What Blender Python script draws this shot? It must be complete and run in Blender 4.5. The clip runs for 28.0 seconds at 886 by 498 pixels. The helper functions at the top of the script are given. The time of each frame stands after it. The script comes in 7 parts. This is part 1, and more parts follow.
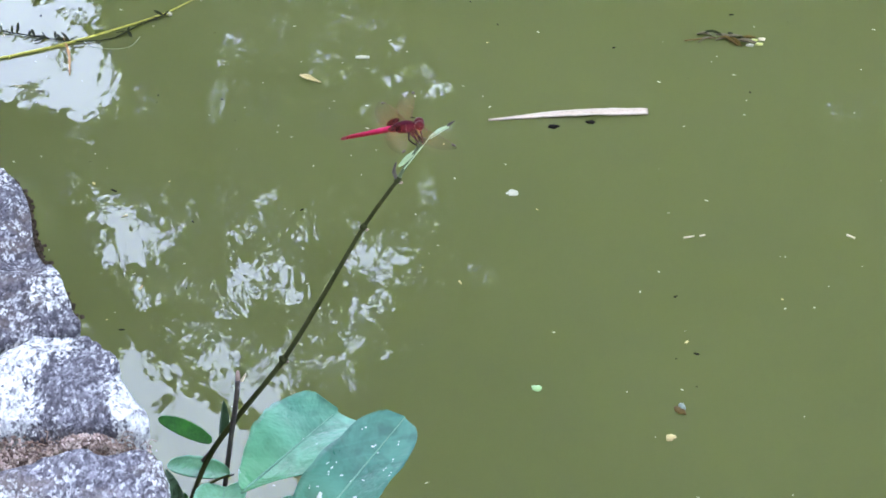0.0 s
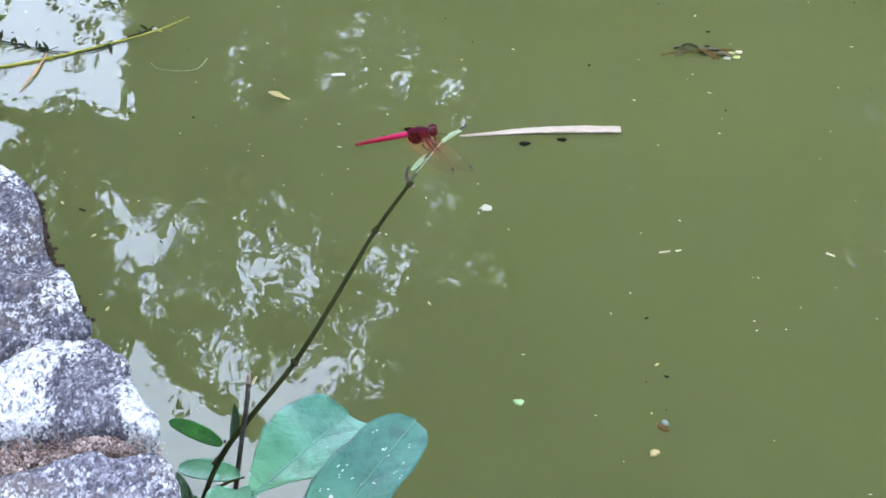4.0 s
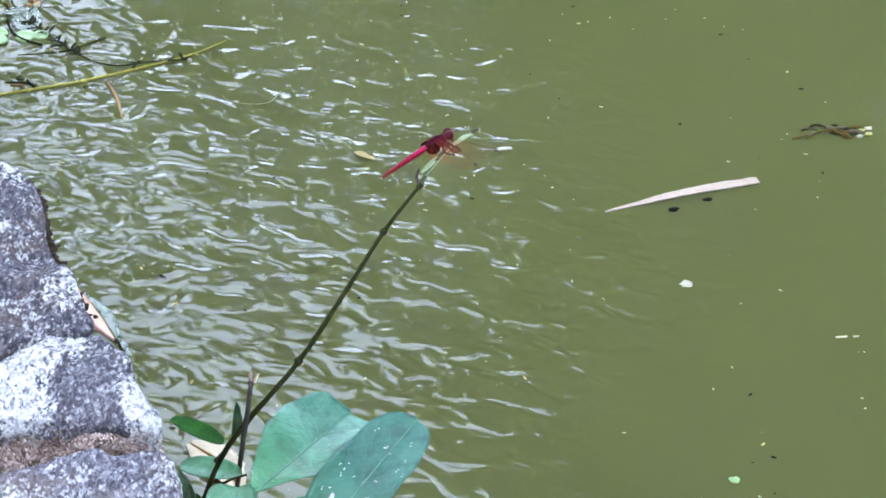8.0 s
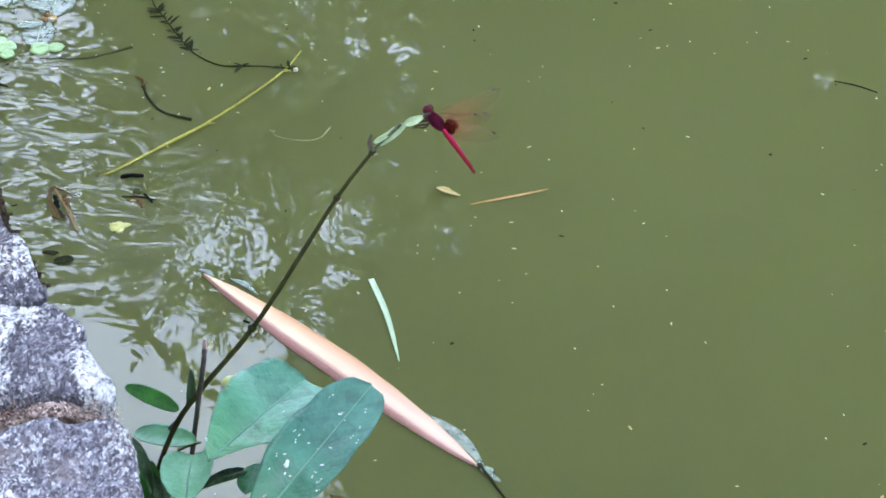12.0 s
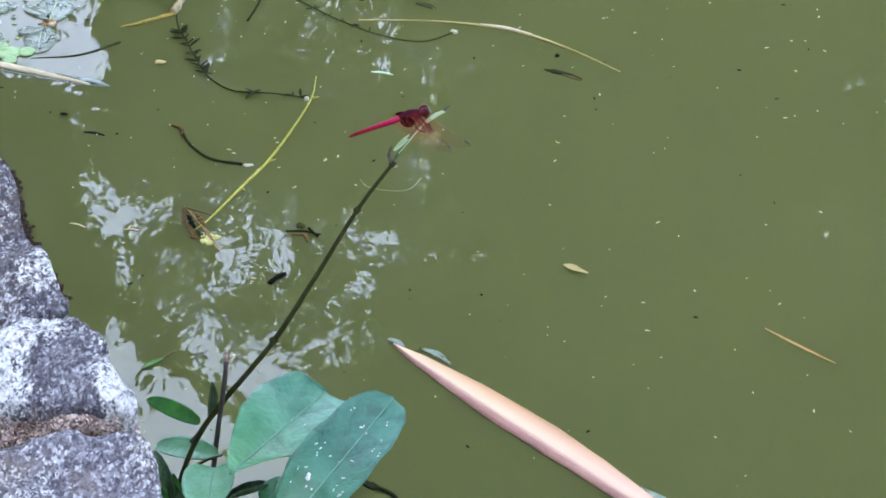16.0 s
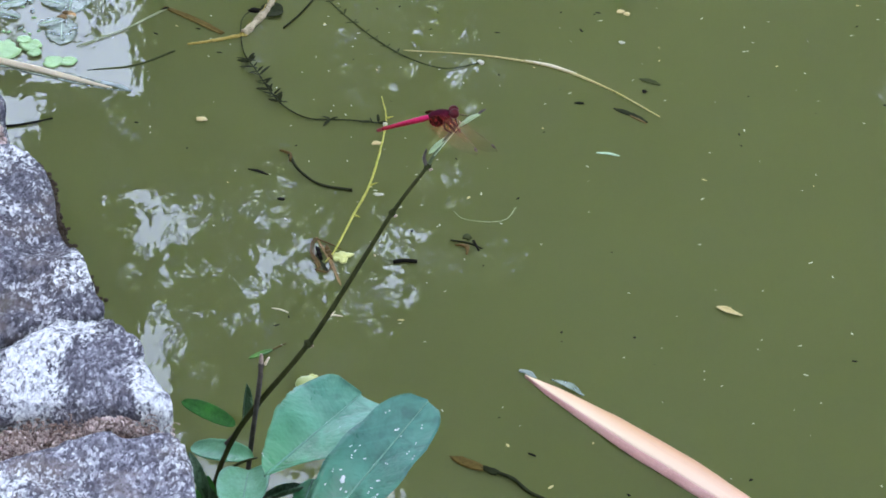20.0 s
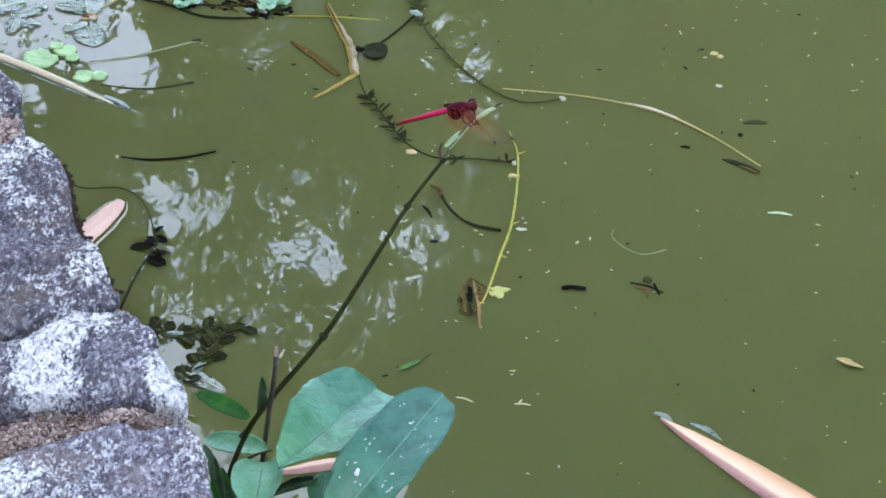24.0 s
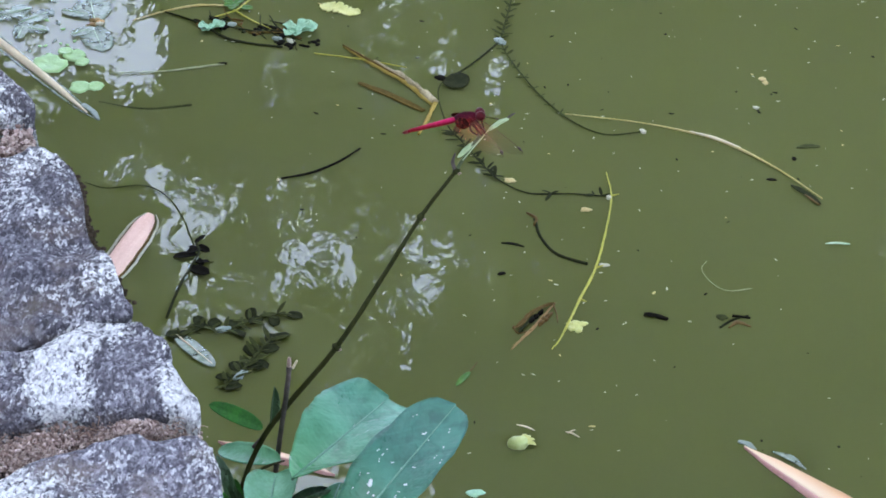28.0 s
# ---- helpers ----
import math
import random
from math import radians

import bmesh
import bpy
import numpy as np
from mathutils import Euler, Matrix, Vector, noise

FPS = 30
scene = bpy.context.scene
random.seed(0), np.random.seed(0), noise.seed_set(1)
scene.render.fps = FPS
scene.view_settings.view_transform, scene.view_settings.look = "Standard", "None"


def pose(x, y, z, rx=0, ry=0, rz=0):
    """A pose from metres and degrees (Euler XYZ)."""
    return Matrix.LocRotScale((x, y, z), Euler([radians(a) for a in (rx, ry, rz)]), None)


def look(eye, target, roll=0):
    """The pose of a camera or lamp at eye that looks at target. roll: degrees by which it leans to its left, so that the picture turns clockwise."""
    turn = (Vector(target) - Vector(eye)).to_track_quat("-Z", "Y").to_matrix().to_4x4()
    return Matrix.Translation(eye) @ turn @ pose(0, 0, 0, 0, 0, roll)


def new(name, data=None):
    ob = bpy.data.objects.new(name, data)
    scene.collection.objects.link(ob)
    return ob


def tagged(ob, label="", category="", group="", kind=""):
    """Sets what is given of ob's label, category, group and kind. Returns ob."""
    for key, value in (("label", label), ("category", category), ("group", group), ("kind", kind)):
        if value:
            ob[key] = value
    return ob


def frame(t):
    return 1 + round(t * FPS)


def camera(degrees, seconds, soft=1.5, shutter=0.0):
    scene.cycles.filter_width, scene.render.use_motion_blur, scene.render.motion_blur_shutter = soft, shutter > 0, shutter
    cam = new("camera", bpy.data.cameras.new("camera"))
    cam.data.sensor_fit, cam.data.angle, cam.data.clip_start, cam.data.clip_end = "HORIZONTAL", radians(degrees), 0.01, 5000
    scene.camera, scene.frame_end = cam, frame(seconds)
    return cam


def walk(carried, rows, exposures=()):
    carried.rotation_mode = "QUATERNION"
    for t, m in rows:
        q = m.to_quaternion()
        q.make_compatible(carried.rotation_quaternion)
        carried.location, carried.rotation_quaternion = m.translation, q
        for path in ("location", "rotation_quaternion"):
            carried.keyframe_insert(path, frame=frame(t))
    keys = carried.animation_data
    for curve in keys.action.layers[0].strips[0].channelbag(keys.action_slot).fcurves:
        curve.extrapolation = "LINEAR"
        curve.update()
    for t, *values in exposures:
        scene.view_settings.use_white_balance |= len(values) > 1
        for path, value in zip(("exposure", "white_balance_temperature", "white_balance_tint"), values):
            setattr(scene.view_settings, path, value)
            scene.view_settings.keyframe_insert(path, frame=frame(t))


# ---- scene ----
cam = camera(16.0, 28.0, soft=1.7, shutter=0.2)
EYE_Z = 1.25


def aim(pan, tilt, roll):
    return pose(0, 0, EYE_Z, 0, 0, pan) @ pose(0, 0, 0, 90 - tilt, 0, 0) @ pose(0, 0, 0, 0, 0, roll)


# seconds, pan, tilt below the horizon, roll
VIEW = [(0, 0.3016, 33.5739, -0.0249), (0.5, 0.2106, 33.6193, 0.0129), (1, 0.2341, 33.5929, -0.0165), (1.5, 0.2871, 33.6303, -0.0465), (2, 0.4257, 33.5586, -0.0724), (2.5, 0.5452, 33.5848, -0.0661), (3, 0.4989, 33.5553, -0.0599), (3.5, 0.5575, 33.5194, -0.1087), (5.5, 0.4079, 33.5191, -0.144), (6, 0.3767, 33.6814, -0.1006), (6.5, 0.4888, 33.7198, 0.1737), (7, 0.5288, 33.6799, 0.1941), (7.5, 0.4154, 33.6079, 0.1439), (8, 0.5949, 33.5436, 0.0925), (8.5, 0.5193, 33.4506, 0.2121), (9, 0.1411, 33.5307, -0.0279), (9.5, -0.175, 33.6995, 0.1561), (10, -0.2824, 33.7757, 0.3994), (10.5, 0.0137, 33.9009, 0.1676), (11, 0.0693, 33.896, 0.1455), (11.5, -0.2261, 34.0052, 0.2584), (12, -0.4333, 34.1652, 0.2288), (12.5, -0.5122, 34.1392, 0.3977), (13, -0.3955, 34.1812, 0.2234), (13.5, -0.1858, 34.0613, 0.1621), (15.5, 0.0285, 33.9984, 0.1157), (16, 0.0486, 33.9242, 0.0898), (16.5, -0.0995, 34.0182, 0.0416), (17, 0, 34, 0), (17.5, 0.2564, 33.823, -0.0537), (18, 0.6138, 33.7455, -0.053), (18.5, 0.8098, 33.7523, -0.1094), (19, 0.7638, 33.8111, -0.1606), (19.5, 0.842, 33.8516, -0.1366), (20, 0.8147, 33.871, -0.2289), (20.5, 0.7031, 33.9165, -0.1136), (21, 0.9286, 33.8817, -0.113), (21.5, 1.1075, 33.8345, -0.2405), (23.5, 1.0894, 33.9354, -0.1272), (24, 1.1503, 33.9904, -0.1737), (24.5, 1.0964, 34.0149, -0.1515), (25, 1.1109, 33.9173, -0.1902), (25.5, 1.1908, 33.854, -0.203), (26, 1.0972, 33.8363, -0.2017), (26.5, 1.2099, 33.8689, -0.1711), (27, 1.4381, 33.6843, -0.3178), (27.5, 1.4269, 33.6521, -0.3539), (28, 1.4334, 33.7942, -0.3298)]
walk(cam, [(t, aim(p, d, r)) for t, p, d, r in VIEW],
     exposures=[(0, 0.92), (8, 0.82), (11, 0.79), (17, 0.57), (25, 0.50), (28, 0.44)])

# ---- sky and sun: a bright overcast day under trees ----
world = bpy.data.worlds.new("sky")
scene.world = world
world.use_nodes = True
wn = world.node_tree.nodes
wl = world.node_tree.links
sky = wn.new("ShaderNodeTexSky")
sky.sky_type = 'NISHITA'
sky.sun_disc = False
sky.sun_elevation = radians(68)
sky.sun_rotation = radians(200)
sky.dust_density = 4.0
haze = wn.new("ShaderNodeMixRGB")
haze.inputs[0].default_value = 0.72
haze.inputs[2].default_value = (48, 55.5, 78, 1)
wl.new(sky.outputs[0], haze.inputs[1])
wl.new(haze.outputs[0], wn["Background"].inputs[0])
wn["Background"].inputs[1].default_value = 0.12

sun_data = bpy.data.lights.new("sun", 'SUN')
sun_data.energy = 1.5
sun_data.angle = radians(18)
sun_data.color = (1.0, 0.90, 0.68)
sun = new("sun", sun_data)
sun.matrix_world = look((-1.5, -3.0, 9.0), (0, 0.6, 0))


# ---- materials ----
class Mat:
    """A node material with short helpers."""

    def __init__(self, name, rough=0.6, spec=0.4, metal=0.0):
        self.m = bpy.data.materials.new(name)
        self.m.use_nodes = True
        self.n = self.m.node_tree.nodes
        self.l = self.m.node_tree.links
        self.b = self.n["Principled BSDF"]
        self.b.inputs["Roughness"].default_value = rough
        self.b.inputs["Specular IOR Level"].default_value = spec
        self.b.inputs["Metallic"].default_value = metal
        self.co = self.n.new("ShaderNodeTexCoord")

    def place(self, sx=1, sy=1, sz=1):
        mp = self.n.new("ShaderNodeMapping")
        mp.inputs["Scale"].default_value = (sx, sy, sz)
        self.l.new(self.co.outputs["Object"], mp.inputs[0])
        return mp.outputs[0]

    def noise(self, scale, detail=4.0, rough=0.55, vec=None, dist=0.0):
        t = self.n.new("ShaderNodeTexNoise")
        t.inputs["Scale"].default_value = scale
        t.inputs["Detail"].default_value = detail
        t.inputs["Roughness"].default_value = rough
        t.inputs["Distortion"].default_value = dist
        self.l.new(vec if vec is not None else self.co.outputs["Object"], t.inputs["Vector"])
        return t.outputs["Fac"]

    def ramp(self, fac, *stops):
        r = self.n.new("ShaderNodeValToRGB")
        e = r.color_ramp.elements
        while len(e) < len(stops):
            e.new(0.5)
        for k, (p, c) in zip(e, stops):
            k.position = p
            k.color = (*c, 1) if len(c) == 3 else c
        self.l.new(fac, r.inputs[0])
        return r.outputs[0]

    def grey(self, fac, lo, hi, a=0.0, b=1.0):
        r = self.n.new("ShaderNodeMapRange")
        r.inputs[1].default_value, r.inputs[2].default_value = lo, hi
        r.inputs[3].default_value, r.inputs[4].default_value = a, b
        self.l.new(fac, r.inputs[0])
        return r.outputs[0]

    def mix(self, fac, a, b, how='MIX'):
        x = self.n.new("ShaderNodeMixRGB")
        x.blend_type = how
        for k, v in ((0, fac), (1, a), (2, b)):
            if isinstance(v, (int, float)):
                x.inputs[k].default_value = v if k == 0 else (v, v, v, 1)
            elif isinstance(v, tuple):
                x.inputs[k].default_value = (*v, 1)
            else:
                self.l.new(v, x.inputs[k])
        return x.outputs[0]

    def math(self, op, a, b):
        x = self.n.new("ShaderNodeMath")
        x.operation = op
        for k, v in ((0, a), (1, b)):
            if isinstance(v, (int, float)):
                x.inputs[k].default_value = v
            else:
                self.l.new(v, x.inputs[k])
        return x.outputs[0]

    def axis(self, k):
        s = self.n.new("ShaderNodeSeparateXYZ")
        self.l.new(self.co.outputs["Object"], s.inputs[0])
        return s.outputs[k]

    def random(self):
        return self.n.new("ShaderNodeObjectInfo").outputs["Random"]

    def island(self):
        return self.n.new("ShaderNodeNewGeometry").outputs["Random Per Island"]

    def color(self, c):
        if isinstance(c, tuple):
            self.b.inputs["Base Color"].default_value = (*c, 1)
        else:
            self.l.new(c, self.b.inputs["Base Color"])

    def rough(self, f):
        self.l.new(f, self.b.inputs["Roughness"])

    def bump(self, fac, distance, strength=1.0):
        b = self.n.new("ShaderNodeBump")
        b.inputs["Distance"].default_value = distance
        b.inputs["Strength"].default_value = strength
        self.l.new(fac, b.inputs["Height"])
        self.l.new(b.outputs[0], self.b.inputs["Normal"])
        return b


def plain(name, c, c2, scale, rough=0.6, spec=0.35, bump=0.0003, stretch=(1, 1, 1), sub=0.0):
    """Two-tone surface with grain at two scales."""
    m = Mat(name, rough, spec)
    v = m.place(*stretch)
    a = m.noise(scale, 5, 0.6, v)
    b = m.noise(scale * 6, 3, 0.6, v)
    col = m.mix(m.grey(a, 0.3, 0.7), c, c2)
    col = m.mix(m.grey(b, 0.35, 0.75, 0.0, 0.35), col, tuple(x * 0.55 for x in c))
    m.color(col)
    m.bump(m.math('ADD', a, m.math('MULTIPLY', b, 0.4)), bump)
    if sub:
        m.b.inputs["Subsurface Weight"].default_value = sub
        m.b.inputs["Subsurface Radius"].default_value = (0.002, 0.002, 0.001)
    return m.m


def water_material():
    m = Mat("turbid_water", 0.0, 0.5)
    m.b.inputs["IOR"].default_value = 1.333
    big = m.noise(1.7, 3, 0.5)
    fine = m.noise(9.0, 4, 0.6)
    col = m.mix(m.grey(big, 0.3, 0.7), (0.109, 0.122, 0.041), (0.120, 0.134, 0.046))
    col = m.mix(m.grey(fine, 0.4, 0.7, 0.0, 0.18), col, (0.10, 0.115, 0.045))
    m.color(col)
    # silt in the water spreads the light and softens the shadows that fall on it
    m.b.inputs["Subsurface Weight"].default_value = 1.0
    m.b.inputs["Subsurface Radius"].default_value = (1.0, 1.0, 0.7)
    m.b.inputs["Subsurface Scale"].default_value = 0.03
    # low swell, small ripples, and one gust patch of stronger ripples that drifts with the sheet
    slow = m.noise(9.0, 2, 0.5, m.place(1.15, 0.75, 1))
    small = m.noise(40.0, 2.5, 0.5, m.place(1.3, 0.75, 1), 0.2)
    tiny = m.noise(58.0, 1.0, 0.5, m.place(1.6, 0.6, 1), 0.4)
    gx = m.math('SUBTRACT', m.axis(0), -1.19)
    gy = m.math('SUBTRACT', m.axis(1), 2.38)
    r2 = m.math('ADD', m.math('POWER', m.math('MULTIPLY', gx, 0.9), 2.0), m.math('POWER', m.math('MULTIPLY', gy, 1.0), 2.0))
    wob = m.math('ADD', r2, m.math('MULTIPLY', m.noise(6.0, 2, 0.5), 0.08))
    gust = m.grey(wob, 0.06, 0.235, 1.0, 0.0)
    turn = m.n.new("ShaderNodeMapping")
    turn.inputs["Rotation"].default_value = (0, 0, radians(22))
    m.l.new(m.co.outputs["Object"], turn.inputs[0])
    mp = m.n.new("ShaderNodeMapping")
    mp.inputs["Scale"].default_value = (0.72, 1.0, 1)
    m.l.new(turn.outputs[0], mp.inputs[0])
    chop = m.noise(44.0, 1.0, 0.5, mp.outputs[0], 0.8)
    h = m.math('ADD', m.math('MULTIPLY', slow, 0.30),
               m.math('ADD', m.math('ADD', m.math('MULTIPLY', small, 0.075), m.math('MULTIPLY', tiny, 0.040)), m.math('MULTIPLY', chop, m.math('MULTIPLY', gust, 2.6))))
    m.bump(h, 0.001)
    return m.m


def stone_material(cover, tone, crusts=()):
    m = Mat("lichened_granite", 0.88, 0.12)
    base = m.place(1.15, 0.64, 0.85)

    def grains(scale):
        """Random value of each crystal."""
        v = m.n.new("ShaderNodeTexVoronoi")
        v.inputs["Scale"].default_value = scale
        warp = m.n.new("ShaderNodeVectorMath")
        warp.operation = 'MULTIPLY_ADD'
        t = m.n.new("ShaderNodeTexNoise")
        t.inputs["Scale"].default_value = scale * 0.9
        t.inputs["Detail"].default_value = 2.0
        m.l.new(base, t.inputs["Vector"])
        m.l.new(t.outputs["Color"], warp.inputs[0])
        warp.inputs[1].default_value = (0.55 / scale,) * 3
        m.l.new(base, warp.inputs[2])
        m.l.new(warp.outputs[0], v.inputs["Vector"])
        k = m.n.new("ShaderNodeSeparateColor")
        m.l.new(v.outputs["Color"], k.inputs[0])
        return k.outputs[0]
    fine, coarse = grains(720.0), grains(390.0)
    mid = m.noise(120.0, 4, 0.65, base)
    patch = m.noise(24.0, 6, 0.62, base)
    broad = m.noise(11.0, 3, 0.5, base)
    both = m.math('ADD', m.math('MULTIPLY', fine, 0.55), m.math('MULTIPLY', coarse, 0.45))
    rock = m.ramp(both, *[(p, tuple(x * tone for x in c)) for p, c in ((0.16, (0.046, 0.044, 0.052)), (0.36, (0.098, 0.095, 0.110)), (0.58, (0.165, 0.161, 0.180)), (0.78, (0.27, 0.268, 0.285)), (0.94, (0.43, 0.43, 0.44)))])
    rock = m.mix(m.grey(mid, 0.42, 0.68, 0.0, 0.6), rock, (0.060 * tone, 0.057 * tone, 0.064 * tone))
    rock = m.mix(m.grey(m.noise(30.0, 4, 0.6, m.place(0.9, 1.3, 1)), 0.50, 0.66, 0.0, 0.55), rock, (0.155 * tone, 0.125 * tone, 0.105 * tone))
    dots = m.grey(m.math('ADD', m.noise(190.0, 3, 0.6, base), m.math('MULTIPLY', patch, 0.45)), 0.86, 0.90)
    rock = m.mix(dots, rock, (0.43, 0.43, 0.44))
    edge = m.math('ADD', m.math('MULTIPLY', patch, 0.58), m.math('ADD', m.math('MULTIPLY', mid, 0.20), m.math('ADD', m.math('MULTIPLY', broad, 0.34), m.math('MULTIPLY', both, 0.20))))
    for cx, cy, sx, sy, amount in crusts:
        # a thick old crust of lichen: middle, reach, strength
        dx = m.math('DIVIDE', m.math('SUBTRACT', m.axis(0), cx), sx)
        dy = m.math('DIVIDE', m.math('SUBTRACT', m.axis(1), cy), sy)
        far = m.math('ADD', m.math('MULTIPLY', dx, dx), m.math('MULTIPLY', dy, dy))
        edge = m.math('ADD', edge, m.grey(far, 0.0, 1.0, amount, 0.0))
    lich = m.grey(edge, cover - 0.045, cover + 0.065)
    pale = m.ramp(both, (0.12, (0.19, 0.19, 0.20)), (0.28, (0.40, 0.405, 0.405)), (0.50, (0.58, 0.59, 0.57)), (0.80, (0.76, 0.77, 0.73)))
    col = m.mix(lich, rock, pale)
    pit = m.grey(m.noise(150.0, 3, 0.6, m.place(1.1, 1, 1)), 0.575, 0.63)
    col = m.mix(m.math('MULTIPLY', pit, 0.45), col, (0.040, 0.038, 0.048))
    moss = m.grey(m.noise(40.0, 4, 0.6, m.place(1.2, 0.9, 1)), 0.62, 0.72, 0.0, 0.45)
    col = m.mix(moss, col, (0.10, 0.092, 0.062))
    m.color(col)
    m.bump(m.math('ADD', m.math('MULTIPLY', both, 0.22), m.math('ADD', mid, m.math('MULTIPLY', lich, 0.35))), 0.0032)
    return m.m


def leaf_material(name, dark, light, rough=0.32, coat=0.0, scale=60.0, vein=True):
    m = Mat(name, rough, 0.40 if vein else 0.5)
    a = m.noise(scale, 4, 0.6, None, 0.5)
    b = m.noise(scale * 7, 3, 0.6)
    col = m.mix(m.grey(a, 0.32, 0.68), dark, light)
    col = m.mix(m.grey(b, 0.45, 0.75, 0.0, 0.10 if vein else 0.3), col, tuple(min(1, x * 1.5) for x in light))
    if vein:
        # side veins fan out from the midrib, along the blade
        w = m.n.new("ShaderNodeTexWave")
        w.wave_type, w.bands_direction = 'BANDS', 'DIAGONAL'
        w.inputs["Scale"].default_value = 42.0
        w.inputs["Distortion"].default_value = 3.0
        ab = m.n.new("ShaderNodeVectorMath")
        ab.operation = 'ABSOLUTE'
        m.l.new(m.co.outputs["Object"], ab.inputs[0])
        m.l.new(ab.outputs[0], w.inputs["Vector"])
        line = m.grey(w.outputs["Fac"], 0.9, 1.0, 0.0, 0.07)
        col = m.mix(line, col, tuple(min(1, x * 1.7) for x in light))
    if vein:
        # darker clouded patches
        col = m.mix(m.grey(m.noise(85.0, 2, 0.5, None, 0.3), 0.50, 0.66, 0.0, 0.55), col, tuple(x * 0.62 for x in dark))
        # yellower towards the stalk (light shining through), bluer towards the tip (sky sheen), as colour
        col = m.mix(m.grey(m.math('ADD', m.axis(0), m.math('MULTIPLY', a, 0.03)), 0.012, 0.085, 0.55, 0.0), col, tuple(x * k for x, k in zip(light, (0.95, 1.12, 0.50))))
    m.color(col)
    m.rough(m.grey(a, 0.3, 0.7, rough * 0.65, rough * 1.6))
    m.bump(m.math('ADD', a, m.math('MULTIPLY', b, 0.04 if vein else 0.22)), 0.0050 if vein else 0.0008)
    m.b.inputs["Transmission Weight"].default_value = 0.0
    m.b.inputs["Coat Weight"].default_value = coat
    m.b.inputs["Coat Roughness"].default_value = 0.25
    return m.m


def wing_material():
    """Clear membrane, amber to rose at the root, with a net of veins."""
    m = Mat("wing_membrane", 0.5, 0.08)
    x = m.math('ABSOLUTE', m.axis(1), 0.0)
    col = m.ramp(m.grey(x, 0.0, 0.034), (0.0, (0.26, 0.014, 0.008)), (0.25, (0.42, 0.075, 0.035)), (0.62, (0.26, 0.095, 0.05)), (1.0, (0.08, 0.05, 0.035)))
    m.color(col)
    v = m.n.new("ShaderNodeTexVoronoi")
    v.feature = 'DISTANCE_TO_EDGE'
    v.inputs["Scale"].default_value = 520.0
    m.l.new(m.place(1.0, 0.55, 1.0), v.inputs["Vector"])
    net = m.grey(v.outputs["Distance"], 0.02, 0.10, 0.07, 0.0)
    body = m.ramp(m.grey(x, 0.0, 0.034), (0.03, (0.07,) * 3), (0.22, (0.15,) * 3), (0.60, (0.12,) * 3), (1.0, (0.13,) * 3))
    alpha = m.math('ADD', body, net)
    m.l.new(alpha, m.b.inputs["Alpha"])
    return m.m


def body_material(name, a, b, rough, scale=300.0, spec=0.18):
    m = Mat(name, rough, spec)
    n = m.noise(scale, 4, 0.6)
    m.color(m.mix(m.grey(n, 0.35, 0.7), a, b))
    m.bump(n, 0.0002)
    return m.m


M_WATER = water_material()
CRUSTS = ((), ((-0.2686, 1.5279, 0.045, 0.022, 0.15), (-0.2150, 1.4050, 0.022, 0.06, 0.15)),
          ((-0.2305, 1.3146, 0.022, 0.045, 0.19), (-0.2239, 1.3541, 0.040, 0.022, 0.10), (-0.1654, 1.3097, 0.018, 0.030, 0.18), (-0.2020, 1.3640, 0.035, 0.013, 0.12), (-0.1780, 1.3330, 0.014, 0.020, 0.08)),
          ((-0.2408, 1.2330, 0.035, 0.030, 0.10),))
M_STONES = [stone_material(c, k, q) for (c, k), q in zip(((0.700, 1.0), (0.750, 0.95), (0.728, 1.15), (0.735, 1.45)), CRUSTS)]
M_STONE = M_STONES[3]
M_MORTAR = plain("dark_mortar_bed", (0.055, 0.036, 0.030), (0.21, 0.155, 0.130), 260.0, 0.95, 0.1, 0.003)
crumb = Mat("pale_mortar_crumb", 0.95, 0.1)
crumb.color(crumb.mix(crumb.grey(crumb.noise(500.0, 3), 0.35, 0.7, 0.0, 0.6), crumb.ramp(crumb.island(), (0.0, (0.08, 0.055, 0.048)), (0.35, (0.31, 0.235, 0.20)), (0.75, (0.60, 0.48, 0.42)), (1.0, (0.80, 0.69, 0.61))), (0.16, 0.105, 0.09)))
M_CRUMB = crumb.m
M_ROOT = plain("dry_rootlet", (0.20, 0.12, 0.09), (0.50, 0.38, 0.30), 120.0, 0.9, 0.1)
M_MOSS = plain("dried_moss", (0.024, 0.018, 0.013), (0.105, 0.078, 0.052), 300.0, 0.95, 0.1, 0.001)
M_SOIL = plain("bank_soil", (0.12, 0.10, 0.06), (0.07, 0.10, 0.03), 6.0, 0.95, 0.1, 0.02)
M_BARK = plain("green_brown_bark", (0.016, 0.020, 0.006), (0.046, 0.050, 0.015), 90.0, 0.75, 0.06, 0.0004, (1, 1, 0.25))
M_DRYBARK = plain("dead_grey_bark", (0.05, 0.042, 0.036), (0.11, 0.09, 0.075), 160.0, 0.8, 0.2, 0.0004)
M_SCAR = plain("pale_node_scar", (0.42, 0.30, 0.24), (0.30, 0.22, 0.17), 400.0, 0.8)
M_BUD = leaf_material("pale_bud_leaf", (0.29, 0.40, 0.19), (0.43, 0.52, 0.29), 0.5, 0.0, 120.0, False)
M_NECK = plain("green_stem_tip", (0.045, 0.060, 0.024), (0.13, 0.17, 0.08), 260.0, 0.6, 0.2, 0.0006)
M_BIGLEAF = leaf_material("grey_green_leaf", (0.016, 0.104, 0.071), (0.066, 0.235, 0.165), 0.34, 0.25, 34.0)
